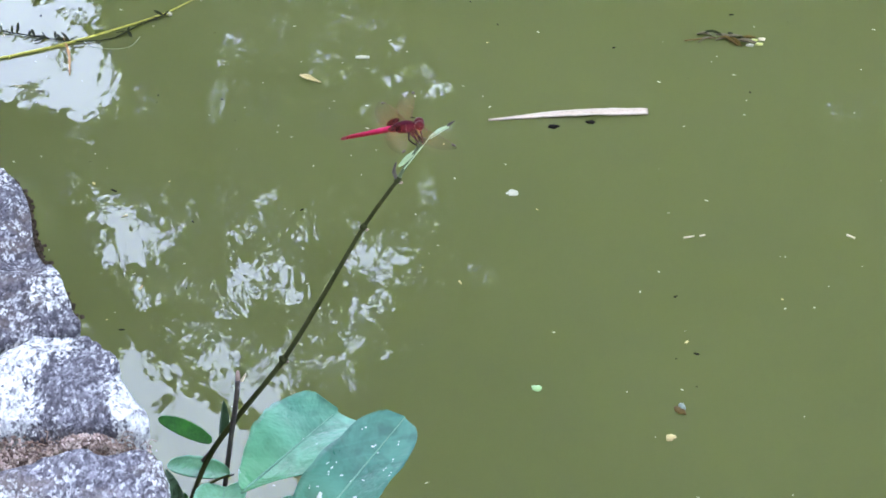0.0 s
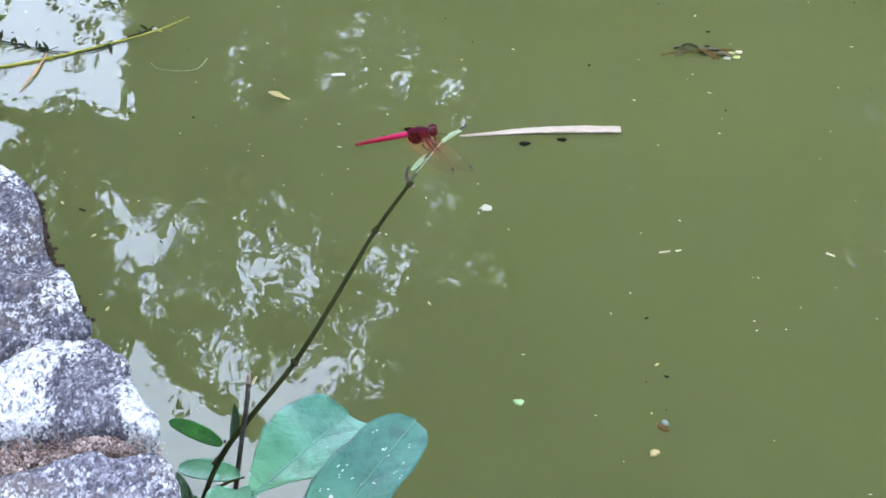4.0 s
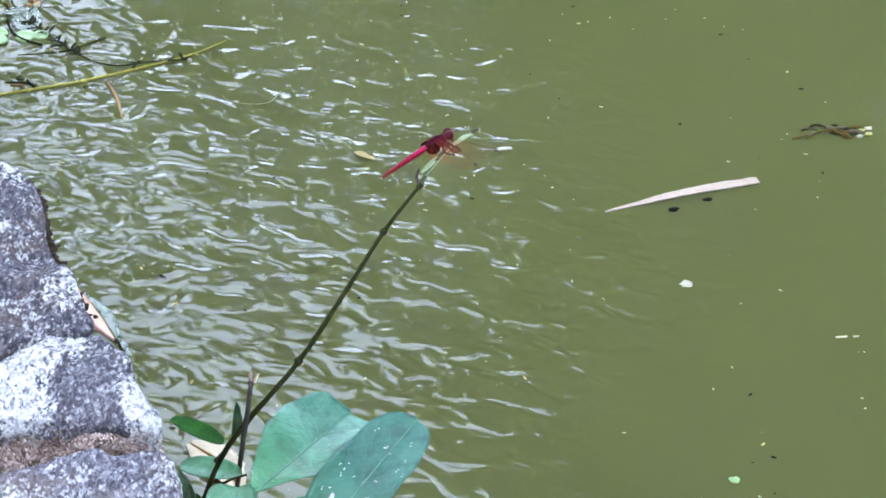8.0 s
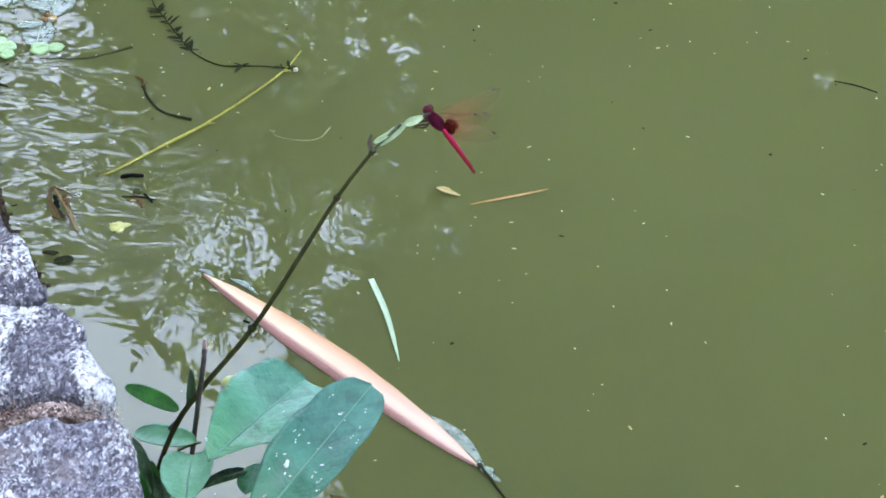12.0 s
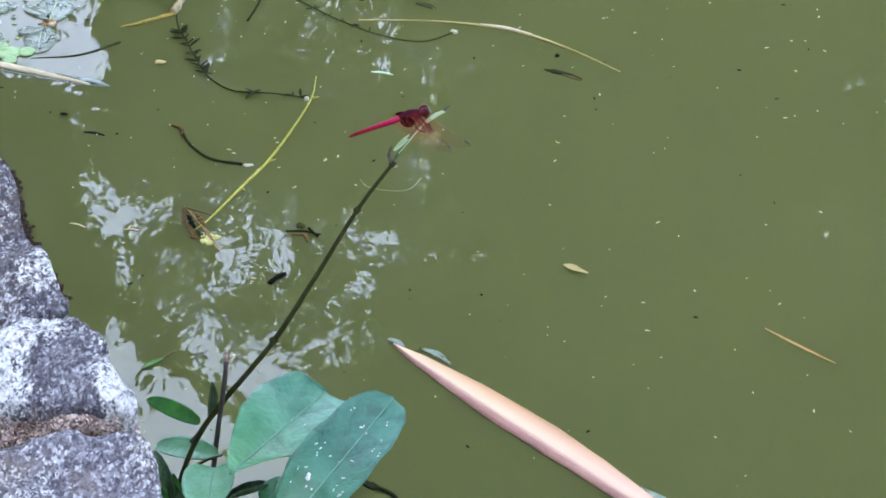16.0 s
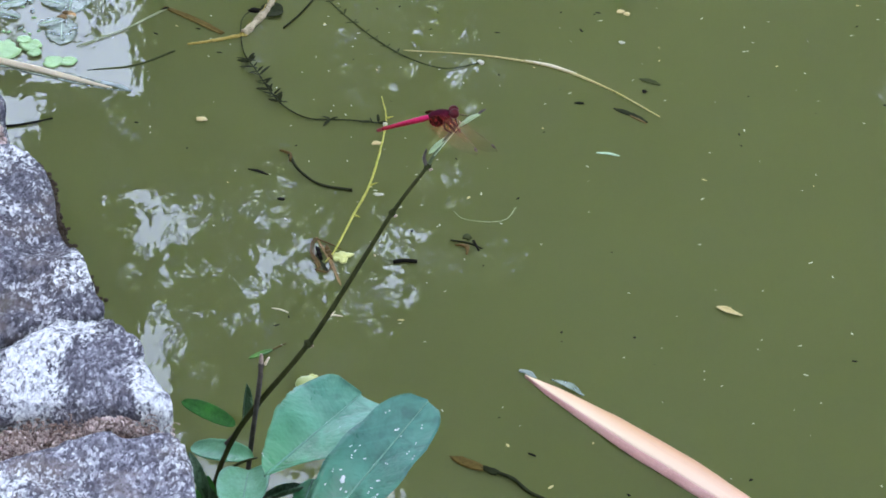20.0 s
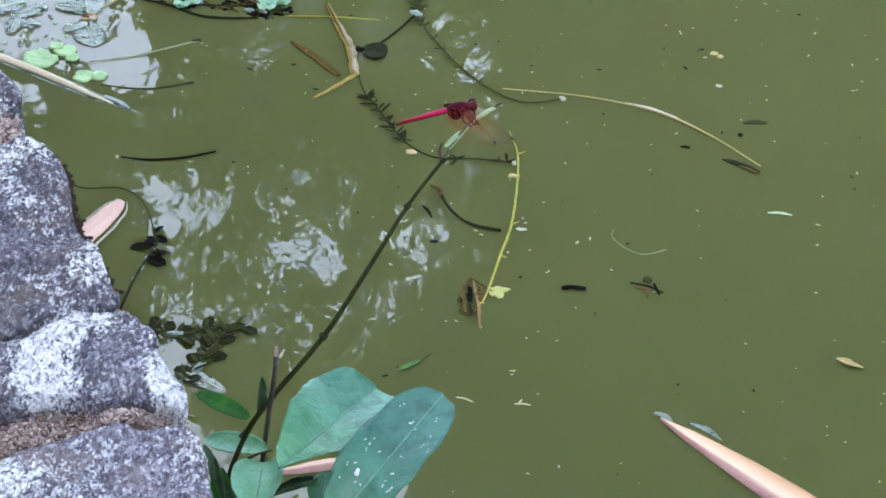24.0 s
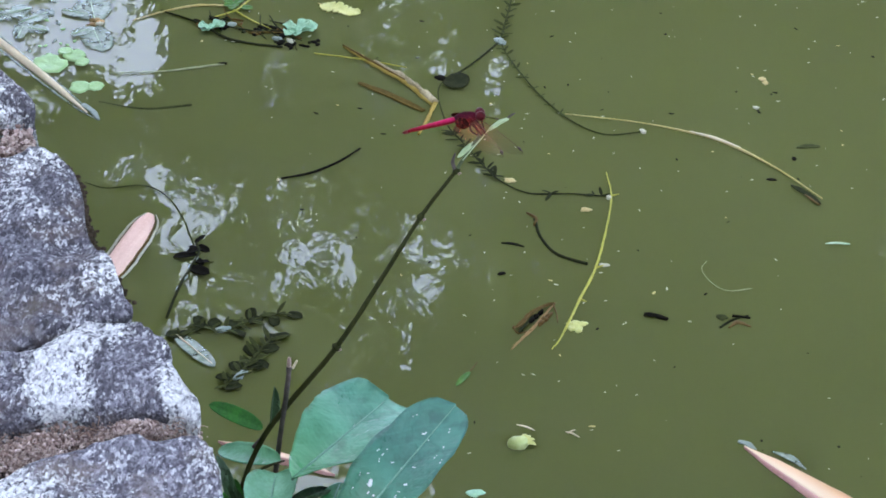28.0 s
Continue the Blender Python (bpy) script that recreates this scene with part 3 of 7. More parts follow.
def stone_geo(outline, top, depth, seed, seg=120, bulge=0.012):
    """Rounded rough block over an outline."""
    pts = [Vector((x, y)) for x, y in outline]
    c = sum(pts, Vector((0, 0))) / len(pts)
    ring = pts + [pts[0]]
    lens = [0.0]
    for a, b in zip(ring, ring[1:]):
        lens.append(lens[-1] + (b - a).length)
    rim = []
    for k in range(seg):
        s = lens[-1] * k / seg
        i = max(j for j in range(len(pts)) if lens[j] <= s)
        f = (s - lens[i]) / max(1e-6, lens[i + 1] - lens[i])
        rim.append(ring[i].lerp(ring[i + 1], f))
    rim = [(rim[k - 1] + 2 * rim[k] + rim[(k + 1) % seg]) / 4 for k in range(seg)]
    prof = [(r, 0.0) for r in np.linspace(0.03, 0.86, 22)]
    prof += [(0.91, 0.0), (0.945, 0.0002), (0.968, 0.0006), (0.985, 0.0014), (0.994, 0.0032), (1.0, 0.006), (0.994, 0.011), (0.975, 0.019)]
    prof += [(0.97 - 0.022 * min(k, 4), 0.026 + (depth - 0.026) * k / 8) for k in range(1, 9)]
    verts, faces = [], []
    for r, dz in prof:
        for k in range(seg):
            p = c + (rim[k] - c) * r
            q = Vector((p.x, p.y, top - dz + bulge * (1 - r * r)))
            s = Vector((seed * 7.3, seed * 3.1, seed))
            d = 0.0055 * noise.noise(q * 22 + s) + 0.0040 * noise.noise(q * 60 + s) + (0.0022 * noise.noise(q * 150 + s) + 0.0014 * noise.noise(q * 340 + s)) * min(1.0, max(0.15, (r - 0.7) * 4))
            side = Vector((p.x - c.x, p.y - c.y, 0)).normalized() if r > 0.94 else Vector()
            edge = min(1.0, max(0.0, (r - 0.8) / 0.2))
            d *= 1 - 0.55 * edge
            chip = -0.008 * max(0.0, noise.noise(q * 45 + s * 2)) * edge
            verts.append(q + Vector((0, 0, d + chip)) + side * (d * 1.1 + 0.7 * chip))
    o = len(verts)
    verts.append(Vector((c.x, c.y, top + bulge)))
    for i in range(len(prof) - 1):
        for k in range(seg):
            a, b = i * seg + k, i * seg + (k + 1) % seg
            faces.append((a, a + seg, b + seg, b))
    for k in range(seg):
        faces.append((o, k, (k + 1) % seg))
    return verts, faces


def build_wall():
    wall = thing("stone_wall", "low pond wall of grey granite blocks blotched with white lichen", "wall", kind="structure")
    for i, outline in enumerate(STONES):
        part("stone", mesh("stone", *stone_geo(outline, WALL_TOP + (0.0, 0.006, 0.008, 0.0)[i], 0.10, i + 1.0, bulge=0.003), M_STONES[i]), wall)
    # coping going on towards the viewer and away, and the courses below it
    rng = random.Random(5)

    def box(s0, s1, d0, d1):
        q = []
        for s, d in ((s0, d0), (s0, d1), ((s0 + s1) / 2, d1 + 0.006), (s1, d1), (s1, d0), ((s0 + s1) / 2, d0)):
            p = EDGE + ALONG * (s + rng.uniform(-0.006, 0.006)) + OUT * (d + rng.uniform(-0.006, 0.006))
            q.append((p.x, p.y))
        return q
    s = -0.235
    while s > -3.3:
        w = rng.uniform(0.15, 0.24)
        part("stone", mesh("stone", *stone_geo(box(s - w, s - 0.012, -0.24, 0.0), WALL_TOP, 0.10, s * 9, 48), M_STONE), wall)
        s -= w
    s = 0.40
    while s < 4.3:
        w = rng.uniform(0.16, 0.26)
        part("stone", mesh("stone", *stone_geo(box(s + 0.012, s + w, -0.24, 0.0), WALL_TOP, 0.10, s * 9, 48), M_STONE), wall)
        s += w
    for course, (top, out) in enumerate(((0.176, -0.012), (0.072, -0.004))):
        s = -3.2 - 0.05 * course
        while s < 4.2:
            w = rng.uniform(0.15, 0.27)
            part("stone", mesh("stone", *stone_geo(box(s + 0.006, s + w - 0.006, -0.22, out), top, 0.11 if course == 0 else 0.4, s * 5 + course, 40, 0.0), M_STONE), wall)
            s += w
    # mortar bed, matted with dead roots, between and behind the stones
    n, m = 420, 130
    verts = []
    for i in range(n + 1):
        for j in range(m + 1):
            p = EDGE + ALONG * (-0.30 + 0.76 * i / n) + OUT * (-0.235 + 0.232 * j / m)
            q = Vector((p.x, p.y, 0))
            z = WALL_TOP - 0.0210 + 0.006 * noise.noise(q * 34) + 0.007 * noise.noise(q * 85) + 0.006 * noise.noise(q * 190) + 0.004 * noise.noise(q * 420)
            z -= 0.04 * max(0.0, (j / m - 0.84) / 0.16) ** 2
            verts.append((p.x, p.y, z))
    faces = [(i * (m + 1) + j, (i + 1) * (m + 1) + j, (i + 1) * (m + 1) + j + 1, i * (m + 1) + j + 1) for i in range(n) for j in range(m)]
    part("mortar", mesh("mortar", verts, faces, M_MORTAR), wall, "crumbling brown mortar matted with dead roots")
    # rootlets lying in the joint
    geos = []
    rubble = curve_points([(*p, 0) for p in [(-0.3242, 1.561), (-0.298, 1.5633), (-0.2854, 1.5679), (-0.2689, 1.5556)]], 20)
    joint = curve_points([(*p, 0) for p in [(-0.1595, 1.2856), (-0.1868, 1.2837), (-0.2151, 1.2785), (-0.2404, 1.2733), (-0.2732, 1.261)]], 40)
    for k in range(70):
        p = joint[rng.randint(0, 39)] + Vector((rng.gauss(0, 0.004), rng.gauss(0, 0.006), 0))
        a = rng.uniform(0, 6.3)
        L = rng.uniform(0.002, 0.006)
        z = WALL_TOP - 0.003 + rng.uniform(-0.005, 0.003)
        geos.append(tube_geo([(p.x, p.y, z), (p.x + L * math.cos(a), p.y + L * math.sin(a), z + 0.0015), (p.x + 1.7 * L * math.cos(a + 0.5), p.y + 1.7 * L * math.sin(a + 0.5), z - 0.002)], [0.00025, 0.0002], 4, 5))
    tagged(part("rootlets", mesh("rootlets", *join_geo(*geos), M_ROOT), wall), "thin dry brown rootlets in the joint", kind="stuff")
    # crumbs of mortar heaped in the joint, thinning out at the water's edge
    geos = []
    for k in range(9000):
        u = rng.uniform(0, 1) ** 0.8
        if u < 0.15 and rng.uniform(0, 1) < 0.90:
            continue
        heap = math.exp(-((u - 0.28) / 0.09) ** 2) + 0.5 * noise.noise(Vector((u * 21, 3.3, 0)))
        c = joint[min(39, int(u * 40))]
        dx, dy = rng.gauss(0, 0.004), rng.gauss(0.0005, 0.0042)
        lift = -0.012 + (0.004 + 0.012 * heap) * math.exp(-((dy - 0.001) / 0.006) ** 2) - rng.uniform(0, 0.003)
        if u > 0.45:
            dy += rng.gauss(-0.001, 0.006)
            lift += 0.002
        r = rng.choice((0.0003, 0.0004, 0.0006, 0.0009))
        v, f = chip_geo(r * rng.uniform(0.8, 2.2), r * rng.uniform(0.5, 1.1), k * 0.37, 6, r * rng.uniform(0.5, 1.2))
        m = pose(c.x + dx, c.y + dy, WALL_TOP + lift, rng.uniform(-70, 70), rng.uniform(-70, 70), rng.uniform(0, 360))
        geos.append(([m @ q for q in v], f))
    for k in range(1500):
        c = rubble[rng.randint(0, 19)]
        dx, dy = rng.gauss(0, 0.005), rng.gauss(0, 0.010)
        if (c.x + dx - EDGE.x) * OUT.x + (c.y + dy - EDGE.y) * OUT.y > -0.010:
            continue
        r = rng.choice((0.0005, 0.0008, 0.0012, 0.0018))
        v, f = chip_geo(r * rng.uniform(0.8, 1.8), r * rng.uniform(0.6, 1.1), k * 0.41, 6, r * rng.uniform(0.5, 1.2))
        m = pose(c.x + dx, c.y + dy, WALL_TOP - 0.008 + 0.006 * noise.noise(Vector((dx * 90, dy * 90, 2))) - rng.uniform(0, 0.004), rng.uniform(-60, 60), rng.uniform(-60, 60), rng.uniform(0, 360))
        geos.append(([m @ q for q in v], f))
    tagged(part("mortar_crumbs", mesh("mortar_crumbs", *join_geo(*geos), M_CRUMB, False), wall), "pale crumbs of broken mortar", kind="stuff")
    geos = []
    for poly in (STONES[1][2:9],):
        rim = curve_points([(x, y, 0) for x, y in poly], 60)
        for k in range(2200):
            i = rng.randint(0, 59)
            thick = 0.5 + 1.2 * max(0.0, noise.noise(Vector((i * 0.21, 1.7, 0.0))) + 0.25)
            p = rim[i] + Vector((rng.gauss(-0.0005, 0.0019) * thick, rng.gauss(-0.0010, 0.002), WALL_TOP - 0.001 - abs(rng.gauss(0.003, 0.009))))
            v, f = chip_geo(rng.uniform(0.0005, 0.0018), rng.uniform(0.0004, 0.0012), k * 0.7, 6, rng.uniform(0.0004, 0.0016))
            geos.append(([q + p for q in v], f))
    tagged(part("moss", mesh("moss", *join_geo(*geos), M_MOSS), wall), "dark brown dried moss along the stones' rim", kind="stuff")
    return wall


build_wall()


# ---- trees across the pond, seen only as reflections, and leaves added out of view for shade ----
def leaf_cloud(name, centres, size, rng, material, parent=None):
    """Many small bent leaves, each of four triangles."""
    k = len(centres)
    c = np.array(centres, dtype=float)
    a = rng.normal(size=(k, 3))
    a /= np.linalg.norm(a, axis=1)[:, None]
    b = np.cross(a, rng.normal(size=(k, 3)))
    b /= np.linalg.norm(b, axis=1)[:, None]
    nrm = np.cross(a, b)
    L = size * rng.uniform(0.7, 1.35, k)[:, None]
    base, tip = c - a * L * 0.5, c + a * L * 0.5
    mid = c + nrm * L * 0.10
    v = np.stack([base, mid + b * L * 0.24, tip, mid - b * L * 0.24, c], axis=1).reshape(-1, 3)
    faces = []
    for i in range(k):
        o = i * 5
        faces += [(o, o + 1, o + 4), (o + 1, o + 2, o + 4), (o + 2, o + 3, o + 4), (o + 3, o, o + 4)]
    return part(name, mesh(name, v.tolist(), faces, material, False), parent)


def build_trees():
    rng = np.random.default_rng(11)

    def tree(x, y, height, label, spots, size, count):
        t = thing("tree", label, "tree", "trees across the pond")
        tube("trunk", [(x, y, 0.2), (x + 0.1, y + 0.1, height * 0.35), (x - 0.15, y, height * 0.7), (x, y, height)], [0.26, 0.2, 0.13, 0.05], M_TRUNK, t, seg=10, n=16, rough=0.3)
        for cx, cy, cz, r, share in spots:
            h = min(height * 0.85, max(height * 0.3, cz - 1.2))
            tube("limb", [(x, y, h), ((x + cx) / 2, (y + cy) / 2, (h + cz) / 2 + 0.3), (cx, cy, cz)], [0.09, 0.06, 0.02], M_TRUNK, t, seg=7, n=12, rough=0.3)
        pts = []
        for cx, cy, cz, r, share in spots:
            k = int(count * share)
            p = rng.normal(size=(k, 3))
            p /= np.linalg.norm(p, axis=1)[:, None]
            p *= (rng.uniform(0, 1, k) ** 0.42)[:, None] * r * (1 + 0.35 * rng.normal(size=(k, 1)) * 0.5)
            pts.append(p + np.array([cx, cy, cz]))
        leaf_cloud("crown", np.concatenate(pts), size, rng, M_CANOPY, t)

    tree(3.0, 9.6, 8.0, "broad dark green tree leaning over the far bank",
         [(1.35, 9.0, 4.3, 1.15, .16), (1.5, 9.0, 5.6, 1.2, .18), (2.6, 9.2, 4.4, 1.3, .16), (2.8, 9.4, 6.0, 1.3, .14), (0.9, 9.2, 3.2, 1.0, .12), (1.5, 9.3, 7.0, 1.2, .12), (3.6, 9.6, 3.2, 1.2, .12), (0.72, 9.0, 4.0, .55, .06), (0.70, 9.0, 4.7, .52, .06), (0.66, 9.0, 5.3, .52, .06), (0.6, 9.1, 5.9, .5, .05), (0.55, 9.0, 3.4, .5, .04)], 0.15, 17400)
    # thin drooping boughs with gaps
    thin = thing("tree", "thin-leaved tree with sky showing through its boughs", "tree", "trees across the pond")
    tube("trunk", [(-3.6, 9.4, 0.2), (-3.5, 9.5, 3.0), (-3.8, 9.4, 5.5), (-3.6, 9.4, 7.5)], [0.2, 0.16, 0.10, 0.04], M_TRUNK, thin, seg=10, n=16, rough=0.3)
    for cx, cz, h in ((-2.0, 6.4, 4.6), (-1.2, 4.3, 3.2), (0.1, 4.4, 3.4), (-0.2, 5.2, 4.0), (-2.6, 3.6, 2.6), (-1.8, 5.0, 3.8)):
        tube("limb", [(-3.6, 9.4, h), ((cx - 3.6) / 2, 9.25, (h + cz) / 2 + 0.35), (cx, 9.1, cz)], [0.06, 0.035, 0.008], M_TRUNK, thin, seg=7, n=14, rough=0.3)
    pts = []
    while len(pts) < 30000:
        x, y, z = rng.uniform(-2.6, 0.9), rng.uniform(8.9, 9.3), rng.uniform(3.0, 6.4)
        g = 0.75 * noise.noise(Vector((x * 4.6, z * 4.4, 2.6))) + 0.7 * noise.noise(Vector((x * 10.0, z * 9.0, 4.1)))
        u = 0.07 * noise.noise(Vector((x * 5.0, 2.2, 0)))
        if z < 4.12 + u:
            dense = 1.0 if x > -1.08 + 2 * u else (0.9 if z < 3.6 else 0.12 if g > 0.1 else 0.0)
        elif z < 4.58 + u:
            dense = 0.0 if x < -1.10 + 2 * u else 1.0 if g > -0.55 - 0.9 * max(0.0, x + 0.25) else 0.08
        elif z < 5.10 + u:
            dense = 1.0 if g > -0.12 - 0.9 * max(0.0, x + 0.25) + 0.5 * math.exp(-((x + 1.08) / 0.12) ** 2) else 0.015
        elif z < 5.20 + 2 * u:
            dense = 1.0 if g > -0.5 - 0.9 * max(0.0, x + 0.25) else 0.08
        elif x > -0.33 + 2 * u or x < -1.9:
            dense = 1.0
        else:
            dense = 0.04 if g > 0.3 else 0.0
        # small holes all through the crown
        if noise.noise(Vector((x * 10.0, z * 6.5, 7.7))) > 0.305 + 0.40 * max(0.0, x + 0.35):
            dense = 0.0
        if rng.uniform() < dense:
            pts.append((x, y, z))
    leaf_cloud("crown", pts, 0.085, rng, M_CANOPY, thin)
    # an added topmost bough, swung as by wind to cover and clear the mirrored sky
    pts = []
    while len(pts) < 2500:
        x, y, z = rng.uniform(-1.55, -0.15), rng.uniform(8.75, 9.05), rng.uniform(5.12, 5.75)
        if z < 5.60 + 0.12 * noise.noise(Vector((x * 5, 8.1, 0))) and noise.noise(Vector((x * 8.0, z * 6.0, 1.3))) < 0.42 and abs(x + 0.85) < 0.66 + 0.12 * noise.noise(Vector((z * 5, 3.1, 0))):
            pts.append((x, y, z))
    bough = leaf_cloud("bough", pts, 0.085, rng, M_CANOPY, thin)
    # and an added lowest one, trimming the reflection at the edge of the open sky
    pts = []
    while len(pts) < 1800:
        x, y, z = rng.uniform(-1.6, -0.86), rng.uniform(8.75, 9.05), rng.uniform(3.6, 4.40)
        if (x > -1.13 + 0.08 * noise.noise(Vector((z * 6, 1.1, 0))) or z > 4.16 + 0.1 * noise.noise(Vector((x * 6, 5.1, 0)))) and noise.noise(Vector((x * 9.0, z * 7.0, 4.3))) < 0.36:
            pts.append((x, y, z))
    low_bough = leaf_cloud("bough", pts, 0.085, rng, M_CANOPY, thin)
    tube("bough_limb", [(-1.9, 9.2, 4.8), (-1.4, 9.0, 4.5), (-0.8, 8.95, 4.2)], [0.04, 0.025, 0.008], M_TRUNK, low_bough, n=14, seg=7)
    tube("bough_limb", [(-2.2, 9.2, 5.0), (-1.5, 9.0, 5.5), (-0.5, 8.95, 5.5)], [0.05, 0.03, 0.01], M_TRUNK, bough, n=14, seg=7)
    # an added wood rings the pond and cuts off low sky light: nobody could count it
    pts = []
    while len(pts) < 5200:
        a = rng.uniform(0, 2 * math.pi)
        r = rng.uniform(9.5, 13.0)
        z = rng.uniform(0.3, 15.0)
        x, y = r * math.sin(a), 2.0 + r * math.cos(a)
        az = math.degrees(math.atan2(x, y))
        if y > 0 and -16 < az < 3 and z > 3.0:
            continue
        pts.append((x, y, z))
    # unseen boughs added over the bank and the water, to let only part of the sky through
    roof = []
    while len(roof) < 5000:
        x, y, z = rng.uniform(-11, 11), rng.uniform(-9, 8.0), rng.uniform(7.5, 12.0)
        if math.hypot(x + 0.5, y - 0.3) < 1.6 and z > 0:
            continue
        if y > 3.0 and -2.6 < x < 0.6 and z < y * 0.86:
            continue
        roof.append((x, y, z))
    tagged(leaf_cloud("sky_screen_boughs", roof, 0.95, rng, M_CANOPY), "unseen dark leafy boughs added over the pond to hold back the sky", "trees", kind="stuff")
    tagged(leaf_cloud("backing_wood", pts, 1.15, rng, M_CANOPY), "dense dark green wood added around the pond to cut off low sky", "trees", kind="stuff")
    return bough, low_bough


swaying_bough, low_bough = build_trees()


# ---- the shrub that grows out of the wall ----
STEM_LOW = [(-0.1567, 1.41, 0.1099), (-0.1492, 1.41, 0.1456), (-0.1377, 1.41, 0.1761), (-0.1231, 1.41, 0.1998)]
STEM_TOP = [(-0.1231, 1.41, 0.1998), (-0.0942, 1.41, 0.2405), (-0.0686, 1.41, 0.2864), (-0.0471, 1.41, 0.3266), (-0.0281, 1.41, 0.356)]
NECK = [(-0.0281, 1.41, 0.356), (-0.0251, 1.41, 0.362), (-0.0196, 1.41, 0.3711), (-0.0154, 1.41, 0.3781), (-0.0131, 1.41, 0.3816)]
SPUR = [(-0.0284, 1.41, 0.3563), (-0.0299, 1.41, 0.3613), (-0.0286, 1.41, 0.3669)]
BUDS = [(-0.0287, 1.41, 0.3627), (-0.0184, 1.41, 0.3739), (-0.0139, 1.41, 0.3798), (-0.0009, 1.41, 0.3892)]
DEAD = [(-0.134, 1.44, 0.1254), (-0.1271, 1.415, 0.1791), (-0.1214, 1.4, 0.2197), (-0.1199, 1.4, 0.2343)]
DEAD_FOOT = [(-0.1388, 1.45, 0.0861)]
SIDE = [(-0.1379, 1.412, 0.1746), (-0.1426, 1.412, 0.169)]
LEAF_ENDS = [(-0.1192, 1.380, 0.1713), (-0.0680, 1.454, 0.1734), (-0.0926, 1.34, 0.1566), (-0.0289, 1.425, 0.1902), (-0.1367, 1.41, 0.1841), (-0.1636, 1.405, 0.2055), (-0.1322, 1.41, 0.1857), (-0.1301, 1.42, 0.2058), (-0.1324, 1.37, 0.1503), (-0.1309, 1.41, 0.1561), (-0.1284, 1.42, 0.154), (-0.1651, 1.43, 0.1528), (-0.1244, 1.39, 0.1444), (-0.0982, 1.42, 0.1316), (-0.1523, 1.385, 0.1443), (-0.1596, 1.4, 0.1734), (-0.1005, 1.4, 0.1323), (-0.0948, 1.42, 0.1386), (-0.1529, 1.385, 0.1382), (-0.1567, 1.392, 0.1677), (-0.1504, 1.39, 0.1314), (-0.1519, 1.4, 0.1558), (-0.1472, 1.39, 0.1314), (-0.1526, 1.395, 0.1525), (-0.1544, 1.38, 0.1402), (-0.1586, 1.385, 0.1572), (-0.1456, 1.4, 0.1262), (-0.1476, 1.405, 0.1463)]
SIDE_TWIG = [(-0.143, 1.408, 0.1536), (-0.1348, 1.412, 0.1562), (-0.1264, 1.42, 0.1536)]
VIEWER = Vector((0, -0.83, 0.56))


def leaf_on(parent, root, end, up, width, material, name="leaf", label="", rib=True, spots=0, seed=0.0, **kw):
    b, t = Vector(root), Vector(end)
    L = (t - b).length
    g = blade_geo(L, width, seed=seed, **kw)
    ob = part(name, mesh(name, *g, material), parent, label)
    ob.matrix_basis = axes(b, t - b, up)
    n, m = kw.get("n", 26), kw.get("m", 10)
    if rib:
        mid = [g[0][i * (m + 1) + m // 2] + Vector((0, 0, 0.0002)) for i in range(0, n + 1, 3)]
        tube("midrib", mid, [0.0008, 0.0006, 0.0003], M_RIB, ob, n=20, seg=6)
    if spots:
        rng = random.Random(int(seed * 10) + 3)
        geos = []
        for k in range(spots):
            i, j = rng.randint(4, n - 4), rng.randint(1, m - 1)
            c = g[0][i * (m + 1) + j].lerp(g[0][(i + 1) * (m + 1) + j], rng.uniform(0, 1))
            if k % 2 and geos:
                c = last + Vector((rng.uniform(-0.0022, 0.0022), rng.uniform(-0.0014, 0.0014), 0.0001))
            last = c
            r = rng.choice((0.0004, 0.0005, 0.0005, 0.0007))
            ring = [c + Vector((r * math.cos(q * math.pi / 3), r * math.sin(q * math.pi / 3), 0.0001)) for q in range(6)]
            v = ring + [c + Vector((0, 0, r * 0.6 + 0.0001))]
            geos.append((v, [(q, (q + 1) % 6, 6) for q in range(6)]))
        tagged(part("flecks", mesh("flecks", *join_geo(*geos), M_SPOT), ob), "scattered white flecks on the blade", kind="stuff")
    return ob


